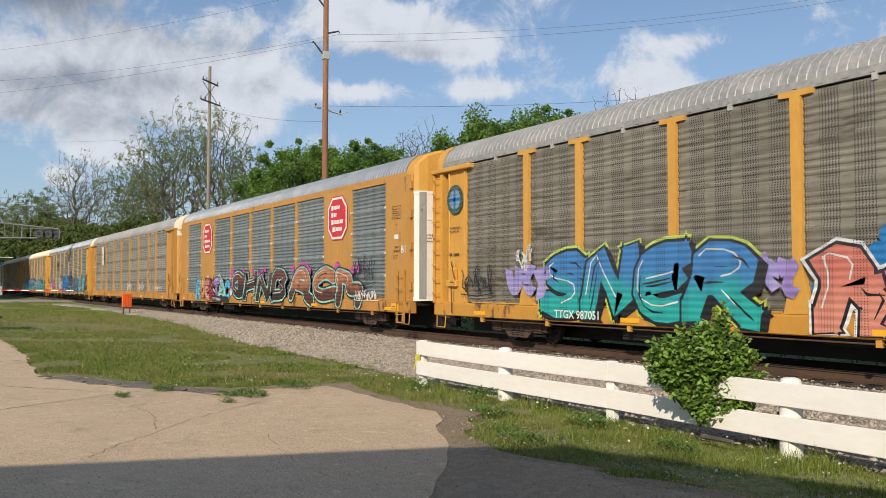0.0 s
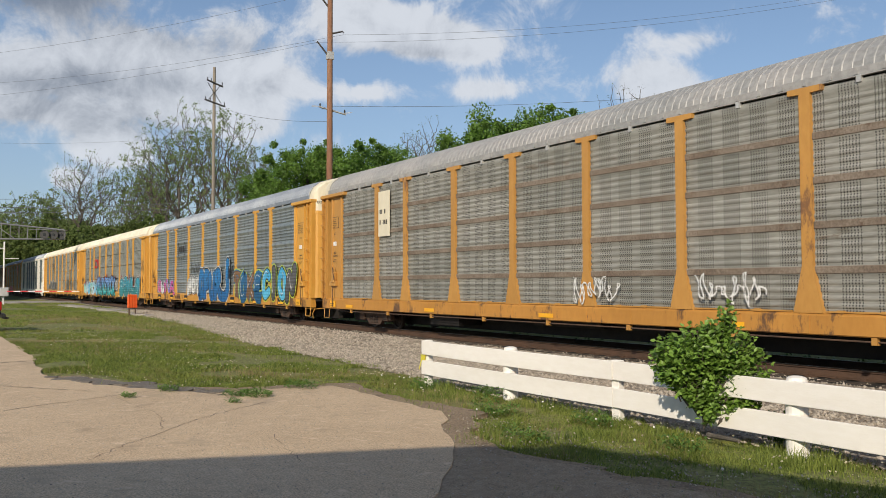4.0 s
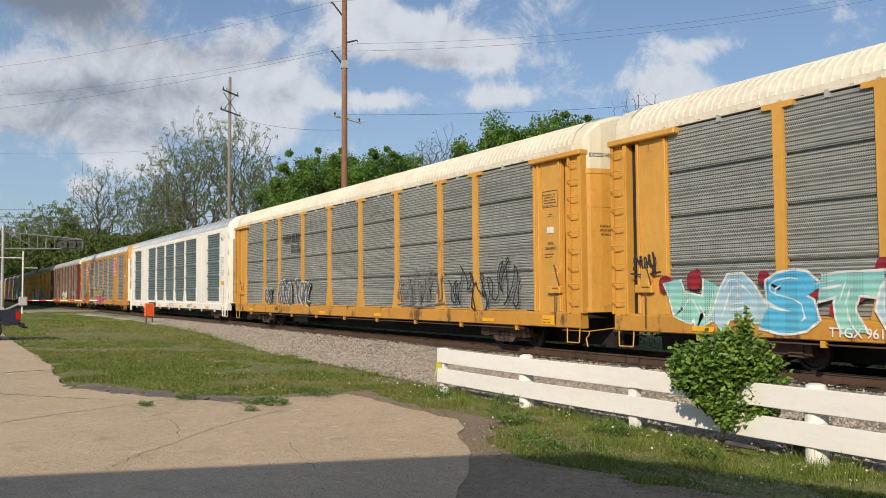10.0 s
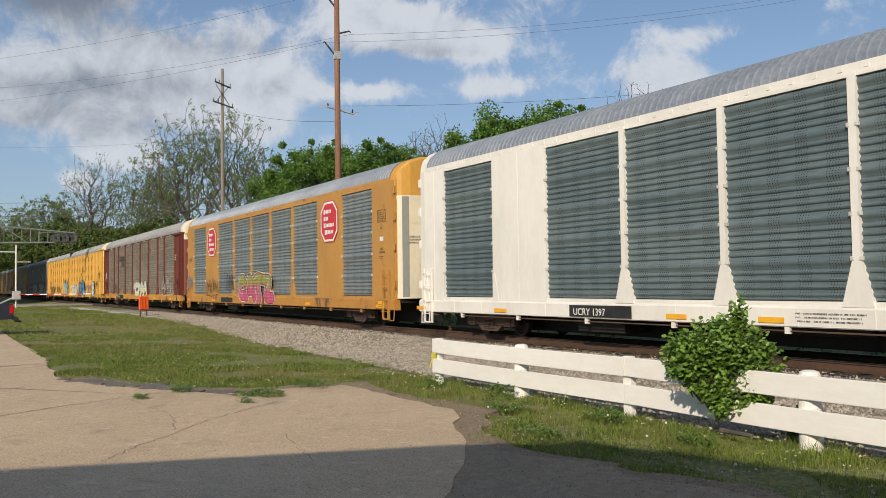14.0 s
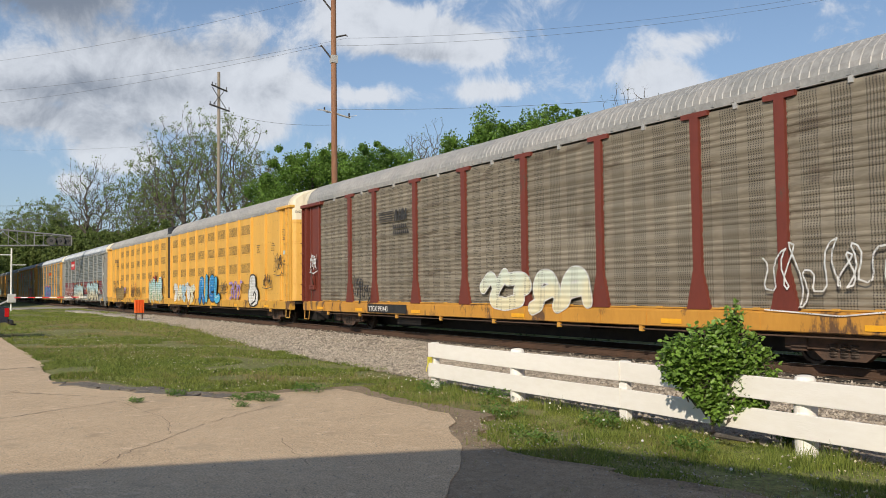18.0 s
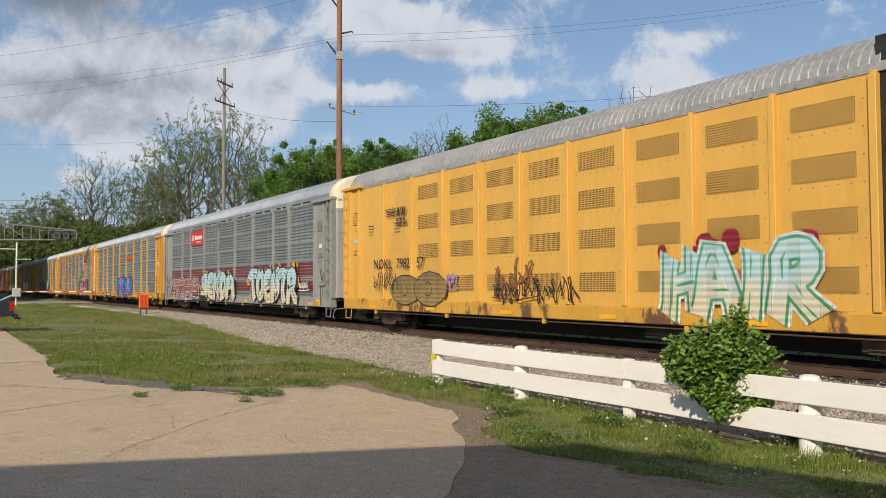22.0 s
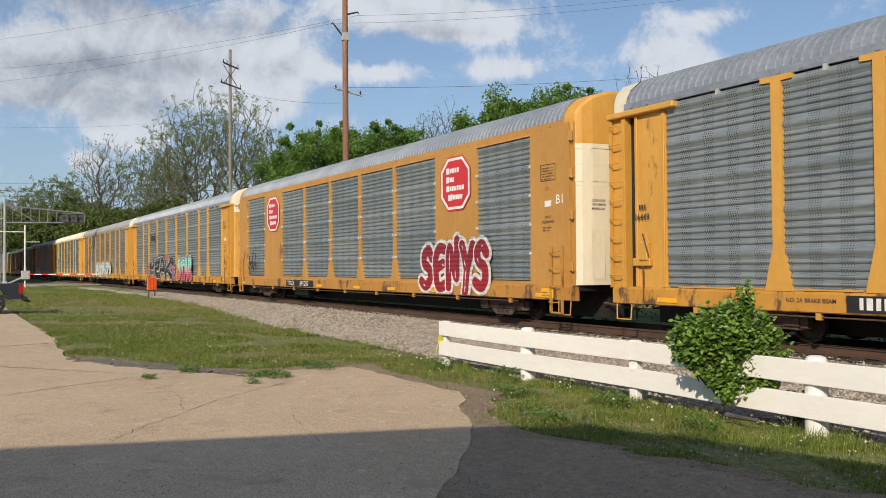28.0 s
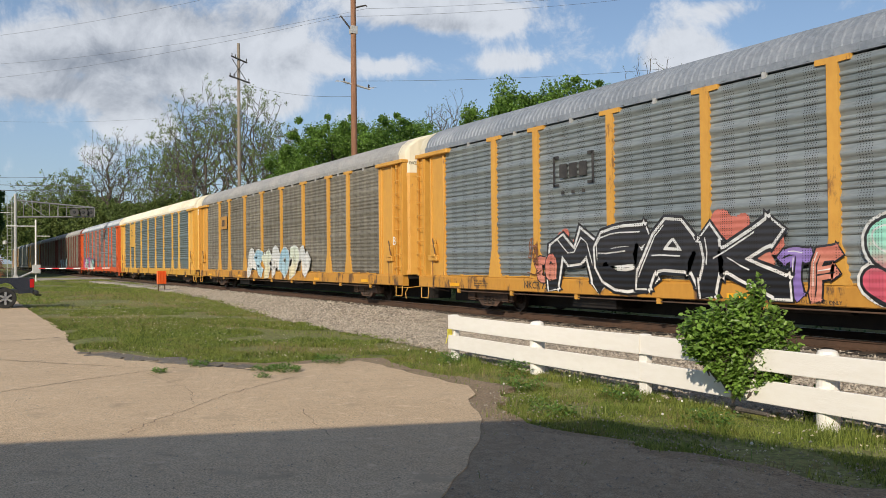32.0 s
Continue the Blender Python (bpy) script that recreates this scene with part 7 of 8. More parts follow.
def car_base(name, label, k, body, roof, end, half=13.9, bogies=(-10.05, 10.05), spin=True, chord=None, shift=0.0):
    car = thing(name, (0, TRACK_Y, RAIL_Z), label, "railway wagon", "cars of the freight train")
    part("roof", roof_mesh(ROOFS[roof], half - 0.42), car, (shift, 0, 0), "ribbed steel roof")
    part("side_sill", sill_mesh(SILLS.get(body.name, body), half - 0.05), car, (shift, 0, 0))
    part("top_chord", chord_mesh(chord or ROOFS[roof], half - 0.4), car, (shift, 0, 0))
    part("far_wall", cached(("far", body.name, half), lambda: Geo().box(-half + 0.4, half - 0.4, 1.46, 1.55, 0.62, 5.06).mesh("far_wall", body)), car, (shift, 0, 0))
    part("floor_deck", cached(("deck", half), lambda: Geo().box(-half, half, -1.42, 1.42, 0.86, 0.99).mesh("floor_deck", DARKSTEEL)), car, (shift, 0, 0))
    part("underframe", cached(("under", half), lambda: Geo().box(-half + 0.2, half - 0.2, -0.34, 0.34, 0.16, 0.86).box(-6.2, -4.6, -1.3, -0.5, 0.30, 0.80).box(-half + 3.2, half - 3.2, -1.1, -1.0, 0.60, 0.86).box(2.2, 3.4, -1.25, -0.5, 0.45, 0.82).tube((-1.5, -0.9, 0.6), (1.2, -0.9, 0.6), 0.17, n=10).mesh("underframe", DARKSTEEL)), car, (shift, 0, 0))
    for s in (-1, 1):
        part("coupler", cached(("coupler", half), lambda: Geo().box(half - 0.3, half + 0.42, -0.09, 0.09, 0.62, 0.80).chamfer(half + 0.38, half + 0.70, -0.16, 0.14, 0.56, 0.86, 0.03).tube((half - 0.2, -0.5, 0.55), (half + 0.60, -0.2, 0.42), 0.025, n=6).mesh("coupler", RUSTSTEEL)), car, (shift, 0, 0), "", 0 if s > 0 else 180)
        part("end_cap", cap_mesh(end, s, half), car, (shift, 0, 0))
        part("stirrup", cached(("stirrup", half, body.name), lambda: Geo().tube((half - 0.62, -1.58, 0.66), (half - 0.60, -1.60, 0.28), 0.016, n=6).tube((half - 0.60, -1.60, 0.28), (half - 0.16, -1.60, 0.28), 0.016, n=6).tube((half - 0.16, -1.60, 0.28), (half - 0.14, -1.58, 0.66), 0.016, n=6).mesh("stirrup", WHITEP if body is WHITE else body)), car, (shift + (0 if s > 0 else -2 * (half - 0.38)), 0, 0))
    part("brake_pipe", cached(("pipe", half), lambda: Geo().tube((-half + 2.4, -1.56, 0.55), (half - 2.4, -1.56, 0.55), 0.016, n=6).mesh("brake_pipe", RUSTSTEEL)), car, (shift, 0, 0))
    for i in range(9):
        part("pipe_hanger", cached(("hanger", body.name), lambda: Geo().box(-0.05, 0.05, -1.60, -1.52, 0.50, 0.64).mesh("pipe_hanger", body)), car, ((i - 4) * (half - 2.6) / 4, 0, 0))
    for x in bogies:
        add_bogie(car, x, spin)
    return car


def end_door(car, s, half, low, top, stripe=None, shift=0.0):
    """The two curved leaves of an end door with seams, rivets, a raised plate and print."""
    for side in (-1, 1):
        d = part("end_door", cached(("leaf", low.name, s, side, half), lambda: _leaf(s, side, half).mesh("end_door", low, False)), car, (shift, 0, 0))
        if side < 0:
            part("door_plate", cached(("dplate", low.name, s, half), lambda: Geo().add(*_wrap(s, half, [(0.42, 1.15), (0.78, 1.15), (0.78, 2.35), (0.42, 2.35)], 0.022)).mesh("door_plate", low)), d)
            for text, u, z, h in (("CLOSE & LOCK", 0.40, 3.02, 0.055), ("DOORS BEFORE", 0.40, 2.92, 0.055), ("MOVING CAR", 0.42, 2.82, 0.055)):
                vs, fs = glyphs(text, 1.0, 0.012)
                v, f = _wrap(s, half, [(u + vx * h * 1.1, z + vy * h * 1.35) for vx, vy, _ in vs], 0.012, fs)
                part("lettering", raw("lettering", v, f, LETTER), d)
    part("door_seam", cached(("seam", half), lambda: Geo().box(half + 0.19, half + 0.216, -0.045, 0.045, 1.05, 5.30).box(half + 0.20, half + 0.24, -0.12, -0.03, 2.3, 2.55).box(half + 0.20, half + 0.24, -0.10, -0.03, 3.7, 4.1).mesh("door_seam", BLACK)), car, (shift, 0, 0), "", 0 if s > 0 else 180)
    if stripe:
        part("door_stripe", cached(("stripe", stripe.name, s, half), lambda: Geo().add(*_wrap(s, half, [(0.18, 1.05), (0.42, 1.05), (0.42, 4.38), (0.18, 4.38)], 0.014)).mesh("door_stripe", stripe)), car, (shift, 0, 0))
    if top is CREAM and s > 0:
        vs, fs = glyphs("EXCESS HEIGHT CAR", 1.0, 0.012)
        v, f = _wrap(s, half, [(0.14 + vx * 0.115, 4.70 + vy * 0.135) for vx, vy, _ in vs], 0.012, fs)
        part("lettering", raw("lettering", v, f, LETTER), car, (shift, 0, 0))


def _wrap(s, half, pts, lift, faces=None):
    """Points given by their length along the curved end and their height, lifted off its sheet."""
    out = []
    for u, z in pts:
        for (ya, da), (yb, db) in zip(END_PLAN, END_PLAN[1:]):
            l = math.hypot(yb - ya, db - da)
            if u <= l or yb > 1.5:
                k = u / l
                out.append((s * (half + da + (db - da) * k + lift * (yb - ya) / l), (ya + (yb - ya) * k) * 0.985 - lift * (db - da) / l, z))
                break
            u -= l
    return out, faces or [tuple(range(len(pts)))]


def _leaf(s, side, half):
    g = Geo()
    pl = [(y * 0.985, d) for y, d in END_PLAN if y * side >= 0]
    n = len(pl)
    for off, z0, z1 in ((0.0, 1.0, 4.42), (0.012, 1.0, 1.14), (0.012, 3.50, 3.55), (0.012, 4.30, 4.40)):
        g.add([(s * (half + d + off), y * (1 + off * 0.5), z) for z in (z0, z1) for y, d in pl], [(i, i + 1, n + i + 1, n + i) for i in range(n - 1)])
    for z in (1.7, 2.3, 2.9, 3.4, 3.9):
        for i in range(n - 1):
            for k in (0.25, 0.75):
                y, d = pl[i][0] + (pl[i + 1][0] - pl[i][0]) * k, pl[i][1] + (pl[i + 1][1] - pl[i][1]) * k
                g.box(min(s * (half + d), s * (half + d + 0.012)), max(s * (half + d), s * (half + d + 0.012)), y - 0.012, y + 0.012, z, z + 0.024)
    return g


def end_panel_mesh(mat, reach):
    return cached(("endp", mat.name, reach), lambda: Geo().box(-reach, 0.50, -1.545, -1.46, 0.99, 4.74).mesh("end_panel", mat))


def end_fittings(car, s, body, half):
    """Frame ribs, latch gear, chain and cut lever at one end of a wagon."""
    p = part("end_panel", end_panel_mesh(body, 0.62 if s > 0 else 0.45), car, (12.58 if s > 0 else -12.46, 0, 0))
    for x in (-0.60, -0.44, 0.42) if s > 0 else (-0.38, 0.42):
        part("frame_rib", cached(("frib", body.name), lambda: Geo().chamfer(-0.04, 0.04, -1.59, -1.53, 1.0, 4.72, 0.01).mesh("frame_rib", body)), p, (x, 0, 0))
    latch = part("latch", cached(("latch", body.name), lambda: Geo().chamfer(-0.22, 0.30, -1.66, -1.54, 1.50, 1.68, 0.015).chamfer(0.02, 0.26, -1.70, -1.56, 1.62, 2.02, 0.02).plate([(0.04, 2.0), (0.14, 2.22), (0.24, 2.0)], -1.64, -1.60).mesh("latch", body)), p, (0.22 * s, 0, -0.05))
    part("handle", cached("handle", lambda: Geo().tube((0.14, -1.70, 2.2), (0.34, -1.72, 1.72), 0.016, n=6).tube((0.14, -1.69, 1.5), (0.13, -1.68, 0.75), 0.014, n=6).mesh("handle", RUSTSTEEL)), latch, (0, 0, 0), "rusty lever and chain")
    part("cut_lever", cached(("cut", body.name, half), lambda: Geo().tube((half - 0.9, -1.5, 0.56), (half + 0.12, -1.52, 0.56), 0.014, n=6).tube((half + 0.12, -1.52, 0.56), (half + 0.2, -1.6, 0.48), 0.014, n=6).tube((half + 0.2, -1.6, 0.48), (half + 0.1, -1.6, 0.40), 0.014, n=6).tube((half + 0.1, -1.6, 0.40), (half + 0.16, -1.6, 0.2), 0.014, n=6).tube((half + 0.12, -1.52, 0.56), (half + 0.2, -0.2, 0.66), 0.014, n=6).mesh("cut_lever", body)), car, (END_SHIFT, 0, 0), "", 0 if s > 0 else 180)


# the trailing end stands a little shorter than the leading one
POST_HALF, END_SHIFT = 13.765, 0.135


def post_car(k, label, body, pan, roof, end, style="group", posts=None, low=None, spin=True, sill=None):
    """A wagon with rolled posts between pressed side panels, ladders at both ends."""
    car = car_base("autorack_wagon", label, k, sill or body, roof, end, POST_HALF, spin=spin, shift=END_SHIFT)
    xs = (-EDGE, *POSTS, EDGE)
    for a, b in zip(xs, xs[1:]):
        part("side_panel", panel_mesh(b - a - 0.02, style, PANELS[pan]), car, ((a + b) / 2, -1.52, 0))
        part("panel_foot", cached(("foot", round(b - a, 2), (sill or body).name), lambda: Geo().box(a - (a + b) / 2 + 0.34, b - (a + b) / 2 - 0.34, -1.60, -1.55, 1.004, 1.03).box(-0.45, -0.32, -1.612, -1.56, 1.0, 1.045).box(0.32, 0.45, -1.612, -1.56, 1.0, 1.045).mesh("panel_foot", sill or body)), car, ((a + b) / 2, 0, 0))
        part("panel_catch", cached("catch", lambda: Geo().box(-0.045, 0.045, -1.575, -1.5, 4.80, 4.92).mesh("panel_catch", GALV)), car, ((a + b) / 2, 0, 0))
    for x in POSTS:
        part("post", post_mesh(body), car, (x, 0, 0))
    for s in (-1, 1):
        end_fittings(car, s, body, POST_HALF)
        part("top_beam", cached(("beam", body.name), lambda: Geo().chamfer(-1.02, 1.02, -1.70, -1.40, 4.74, 4.87, 0.02).mesh("top_beam", body)), car, (END_SHIFT + s * 12.785, 0, 0))
        part("slot", cached(("slot", s, body.name), lambda: Geo().box(-0.16, 0.16, -1.44, -1.38, 1.0, 4.72).mesh("slot", body if s > 0 else DARKSTEEL)), car, (13.24 if s > 0 else -13.0, 0, 0))
        part("corner_post", cached(("corner", body.name), lambda: Geo().prism([(-0.26, -1.30), (-0.26, -1.63), (-0.20, -1.63), (-0.20, -1.56), (0.20, -1.56), (0.20, -1.63), (0.26, -1.63), (0.26, -1.30)], 0.98, 4.74).mesh("corner_post", body)), car, (END_SHIFT + s * 13.525, 0, 0))
        ladder(car, END_SHIFT + s * 13.525, 0.98, 4.70, 9, body, w=0.40)
        end_door(car, s, POST_HALF, low or body, end, shift=END_SHIFT)
    return car


SHEET_HALF = 13.51


def sheet_car(k, label, body, pan, roof, end, stripe=None, spin=True, signs=True, low=None):
    """A wagon with plain steel sheets framing wide pressed panels, short corner ladders."""
    car = car_base("autorack_wagon", label, k, body, roof, end, half=SHEET_HALF, spin=spin, chord=body, shift=0.11)
    bays = [(-11.86, -9.30), (-6.92, -4.19), (-4.11, -1.42), (-1.34, 1.34), (1.42, 4.11), (4.19, 6.92), (9.30, 11.86)]
    for a, b in bays:
        part("side_panel", panel_mesh(b - a, "group", PANELS[pan], 1.10, 4.80), car, ((a + b) / 2, -1.51, 0))
    for x in (-4.15, -1.38, 1.38, 4.15):
        part("post", post_mesh(body, True, False, 0.075), car, (x, 0, 0))
    for x in (-11.86, -9.30, -6.92, -4.23, -4.07, -1.46, -1.30, 1.30, 1.46, 4.07, 4.23, 6.92, 9.30, 11.86):
        for z in (1.76, 2.50, 3.24, 3.98):
            part("panel_clip", cached("clip", lambda: Geo().chamfer(-0.035, 0.035, -1.618, -1.55, 0, 0.075, 0.01).mesh("panel_clip", CLIP)), car, (x, 0, z), "pale worn steel clip")
    for a, b in ((-13.02, -11.86), (-9.30, -6.92), (6.92, 9.30), (11.86, 13.24)):
        def build(a=a, b=b):
            w = (b - a) / 2
            g = Geo().box(-w, w, -1.585, -1.48, 0.99, 4.90)
            g.plate([(-w - 0.0, 1.75), (-w + 0.10, 1.75), (-w + 0.28, 0.99), (-w, 0.99)], -1.60, -1.58)
            g.plate([(w, 1.75), (w - 0.10, 1.75), (w - 0.28, 0.99), (w, 0.99)], -1.60, -1.58)
            g.box(-0.01, 0.01, -1.592, -1.58, 1.0, 4.88)
            for i in range(8):
                z = 1.3 + i * 0.45
                for x in (-w * 0.8, w * 0.8):
                    g.box(x - 0.015, x + 0.015, -1.592, -1.58, z, z + 0.03)
            return g.mesh("side_sheet", body)
        part("side_sheet", cached(("sheet", body.name, round(b - a, 2)), build), car, ((a + b) / 2, 0, 0))
    part("panel_ledge", cached(("ledge", body.name), lambda: Geo().box(-11.86, 11.86, -1.575, -1.45, 0.99, 1.08).box(-11.86, 11.86, -1.58, -1.45, 4.82, 4.90).mesh("panel_ledge", body)), car)
    for s in (-1, 1):
        part("corner_post", cached(("rcorner", body.name, s), lambda: Geo().sweep([(-1.585, 0.98), (-1.585, 4.95), (-1.30, 4.95), (-1.30, 0.98)], s * 13.13, s * 13.35).sweep([(-1.52, 0.98), (-1.52, 4.95), (-1.30, 4.95), (-1.30, 0.98)], s * 13.35, s * 13.49).mesh("corner_post", body)), car, (0.11, 0, 0))
        for z in (1.35, 2.6, 3.6, 4.5):
            part("hinge", cached(("hinge", body.name), lambda: Geo().box(-0.05, 0.05, -1.62, -1.50, 0, 0.22).tube((0.05, -1.60, -0.02), (0.05, -1.60, 0.24), 0.025, n=8).mesh("hinge", body)), car, (0.11 + s * 13.41, 0, z))
        ladder(car, 13.0 if s > 0 else -12.75, 0.30, 1.95, 4, body, y=-1.68, w=0.44, low=True)
        end_door(car, s, SHEET_HALF, low or body, end, stripe, 0.11)
    if signs:
        octagon_sign(car, -8.02, 3.92, 1.70, 1.60)
        octagon_sign(car, 8.16, 3.92, 1.70, 1.60)
    return car


def twin_car(k):
    """A long two-unit wagon, hinged in the middle, with small punched screens."""
    car = car_base("articulated_autorack_wagon", "bright yellow two-unit autorack wagon with rows of punched screens", k, YEL2, "grey", CREAM, 21.45, (-18.6, 0.0, 18.6))
    bay = 1.955
    for u in (-1, 1):
        edges = [u * (0.62 + bay * i) for i in range(11)]
        for i in range(10):
            a, b = sorted((edges[i], edges[i + 1]))
            part("side_sheet", cached(("twin", YEL2.name), lambda: Geo().box(-bay / 2 + 0.01, bay / 2 - 0.01, -1.54, -1.46, 0.99, 5.02).mesh("side_sheet", RIVETED)), car, ((a + b) / 2, 0, 0))
            if i not in (8, 9):
                for z in (1.30, 2.30, 3.22, 4.14):
                    part("screen", cached("screen", lambda: Geo().box(-0.62, 0.62, -1.552, -1.53, 0, 0.44).mesh("screen", PANELS["screen"])), car, ((a + b) / 2, 0, z))
            else:
                bars(car, (a + b) / 2 - 0.3, 3.2, 0.5, 0.4, 4, LETTER, -1.546)
        for x in edges:
            part("post", cached(("tpost", YEL2.name), lambda: Geo().chamfer(-0.07, 0.07, -1.64, -1.50, 0.99, 4.87, 0.012).plate([(-0.07, 4.86), (0.07, 4.86), (0.05, 4.93), (-0.05, 4.93)], -1.585, -1.50).mesh("post", YEL2)), car, (x, 0, 0))
        s = u
        part("end_panel", cached(("tend", YEL2.name), lambda: Geo().box(-0.42, 0.42, -1.54, -1.46, 0.99, 5.02).mesh("end_panel", YEL2)), car, (s * 20.55, 0, 0))
        part("top_beam", cached(("tbeam", YEL2.name), lambda: Geo().chamfer(-0.8, 0.8, -1.70, -1.42, 4.92, 5.04, 0.02).mesh("top_beam", YEL2)), car, (s * 20.70, 0, 0))
        part("corner_post", cached(("tcorner", YEL2.name), lambda: Geo().box(-0.26, 0.26, -1.60, -1.30, 0.98, 4.98).mesh("corner_post", YEL2)), car, (s * 21.16, 0, 0))
        for x in (-0.38, -0.26, 0.34):
            part("frame_rib", cached(("tfrib", YEL2.name), lambda: Geo().chamfer(-0.045, 0.045, -1.60, -1.53, 1.0, 4.94, 0.01).mesh("frame_rib", YEL2)), car, (s * 20.55 + x, 0, 0))
        ladder(car, s * 21.16, 0.98, 4.9, 9, YEL2, w=0.40)
        x = s * 20.55
        plate_box(car, "print_frame", x - 0.24, x + 0.24, 3.62, 3.66, LETTER, -1.542)
        bars(car, x - 0.24, 3.70, 0.5, 0.34, 5, LETTER, -1.548)
        plate_box(car, "print_frame", x - 0.24, x + 0.24, 4.06, 4.08, LETTER, -1.542)
        bars(car, x - 0.1, 3.40, 0.22, 0.10, 2, LETTER, -1.548)
        plate_box(car, "caution_plate", x - 0.12, x + 0.12, 2.98, 3.14, SP["paleblue"], -1.546)
        lettering(car, "DECK", x - 0.12, 2.66, 0.07, LETTER, -1.548)
        lettering(car, "CLEARANCE", x - 0.24, 2.54, 0.07, LETTER, -1.548, 0.9)
        end_door(car, s, 21.45, YEL2, CREAM)
    part("gangway", Geo().box(-0.62, 0.62, -1.5, 1.5, 0.9, 5.5).mesh("gangway", BLACK), car, (0, 0, 0), "black flexible gangway between the two units")
    part("roof_gap", Geo().sweep([(y * 1.01, z + 0.04) for y, z in ROOF_PROF], -0.5, 0.5).mesh("roof_gap", BLACK), car)
    return car


def bracket_mark(car, x, z):
    g = Geo()
    for s in (-1, 1):
        g.box(x + s * 0.75 - 0.04, x + s * 0.75 + 0.04, -1.6, -1.594, z - 0.38, z + 0.38)
        for zz in (-0.38, 0.32):
            g.box(min(x + s * 0.55, x + s * 0.75), max(x + s * 0.55, x + s * 0.75), -1.6, -1.594, z + zz, z + zz + 0.07)
    for i in (-1, 0, 1):
        g.box(x + i * 0.38 - 0.15, x + i * 0.38 + 0.15, -1.6, -1.594, z - 0.17, z + 0.17)
        g.box(x + i * 0.40 - 0.06, x + i * 0.40 + 0.06, -1.6, -1.594, z - 0.58, z - 0.50)
    part("emblem", g.mesh("emblem", LETTER), car, (0, 0, 0), "black bracketed railway emblem")


def striped_mark(car, x, z, mat, k=1.0, y=-1.606):
    """Five speed stripes, two slanted blocks with slits and two short word bars."""
    g = Geo()

    def slab4(xa, xb, za, zb, lean=0.0):
        g.add([(x + xa * k, y, z + za * k), (x + xb * k, y, z + za * k), (x + (xb + lean) * k, y, z + zb * k), (x + (xa + lean) * k, y, z + zb * k)], [(0, 1, 2, 3)])

    for i in range(5):
        slab4(-1.05 + i * 0.03, 0.02 - i * 0.02, 0.26 - i * 0.075, 0.30 - i * 0.075)
    for xa in (0.08, 0.52):
        slab4(xa, xa + 0.10, -0.06, 0.32, 0.09)
        slab4(xa + 0.14, xa + 0.24, -0.06, 0.32, 0.02)
        slab4(xa + 0.27, xa + 0.36, -0.06, 0.32, 0.09)
    for row in range(2):
        for i in range(7 + row):
            slab4(0.02 + i * 0.135, 0.115 + i * 0.135, -0.30 - row * 0.19, -0.175 - row * 0.19)
    part("emblem", raw("emblem", g.v, g.f, mat), car, (0, 0, 0), "black striped railway emblem")


def end_print(car, s=1, y=-1.555):
    x = s * 12.62
    g = Geo()
    for a, c2, e, f in ((-0.3, 0.3, 3.60, 3.612), (-0.3, 0.3, 4.0, 4.012), (-0.3, -0.288, 3.6, 4.0), (0.288, 0.3, 3.6, 4.0)):
        g.box(x + a, x + c2, y - 0.001, y + 0.005, e, f)
    part("print_frame", g.mesh("print_frame", LETTER), car)
    bars(car, x - 0.26, 3.63, 0.52, 0.34, 5, LETTER, y)
    bars(car, x - 0.1, 3.36, 0.22, 0.10, 2, LETTER, y)
    plate_box(car, "caution_plate", x - 0.13, x + 0.13, 2.95, 3.10, WHITEP, y - 0.001)
    lettering(car, "DECK", x - 0.12, 2.66, 0.07, LETTER, y)
    lettering(car, "CLEARANCE", x - 0.24, 2.54, 0.07, LETTER, y, 0.9)
    bars(car, x - 0.22, 2.34, 0.42, 0.14, 2, LETTER, y)
    plate_box(car, "caution_plate", x - 0.24, x + 0.24, 0.68, 0.92, REFL, -1.642)
    bars(car, x - 0.2, 0.72, 0.4, 0.14, 2, LETTER, -1.652)


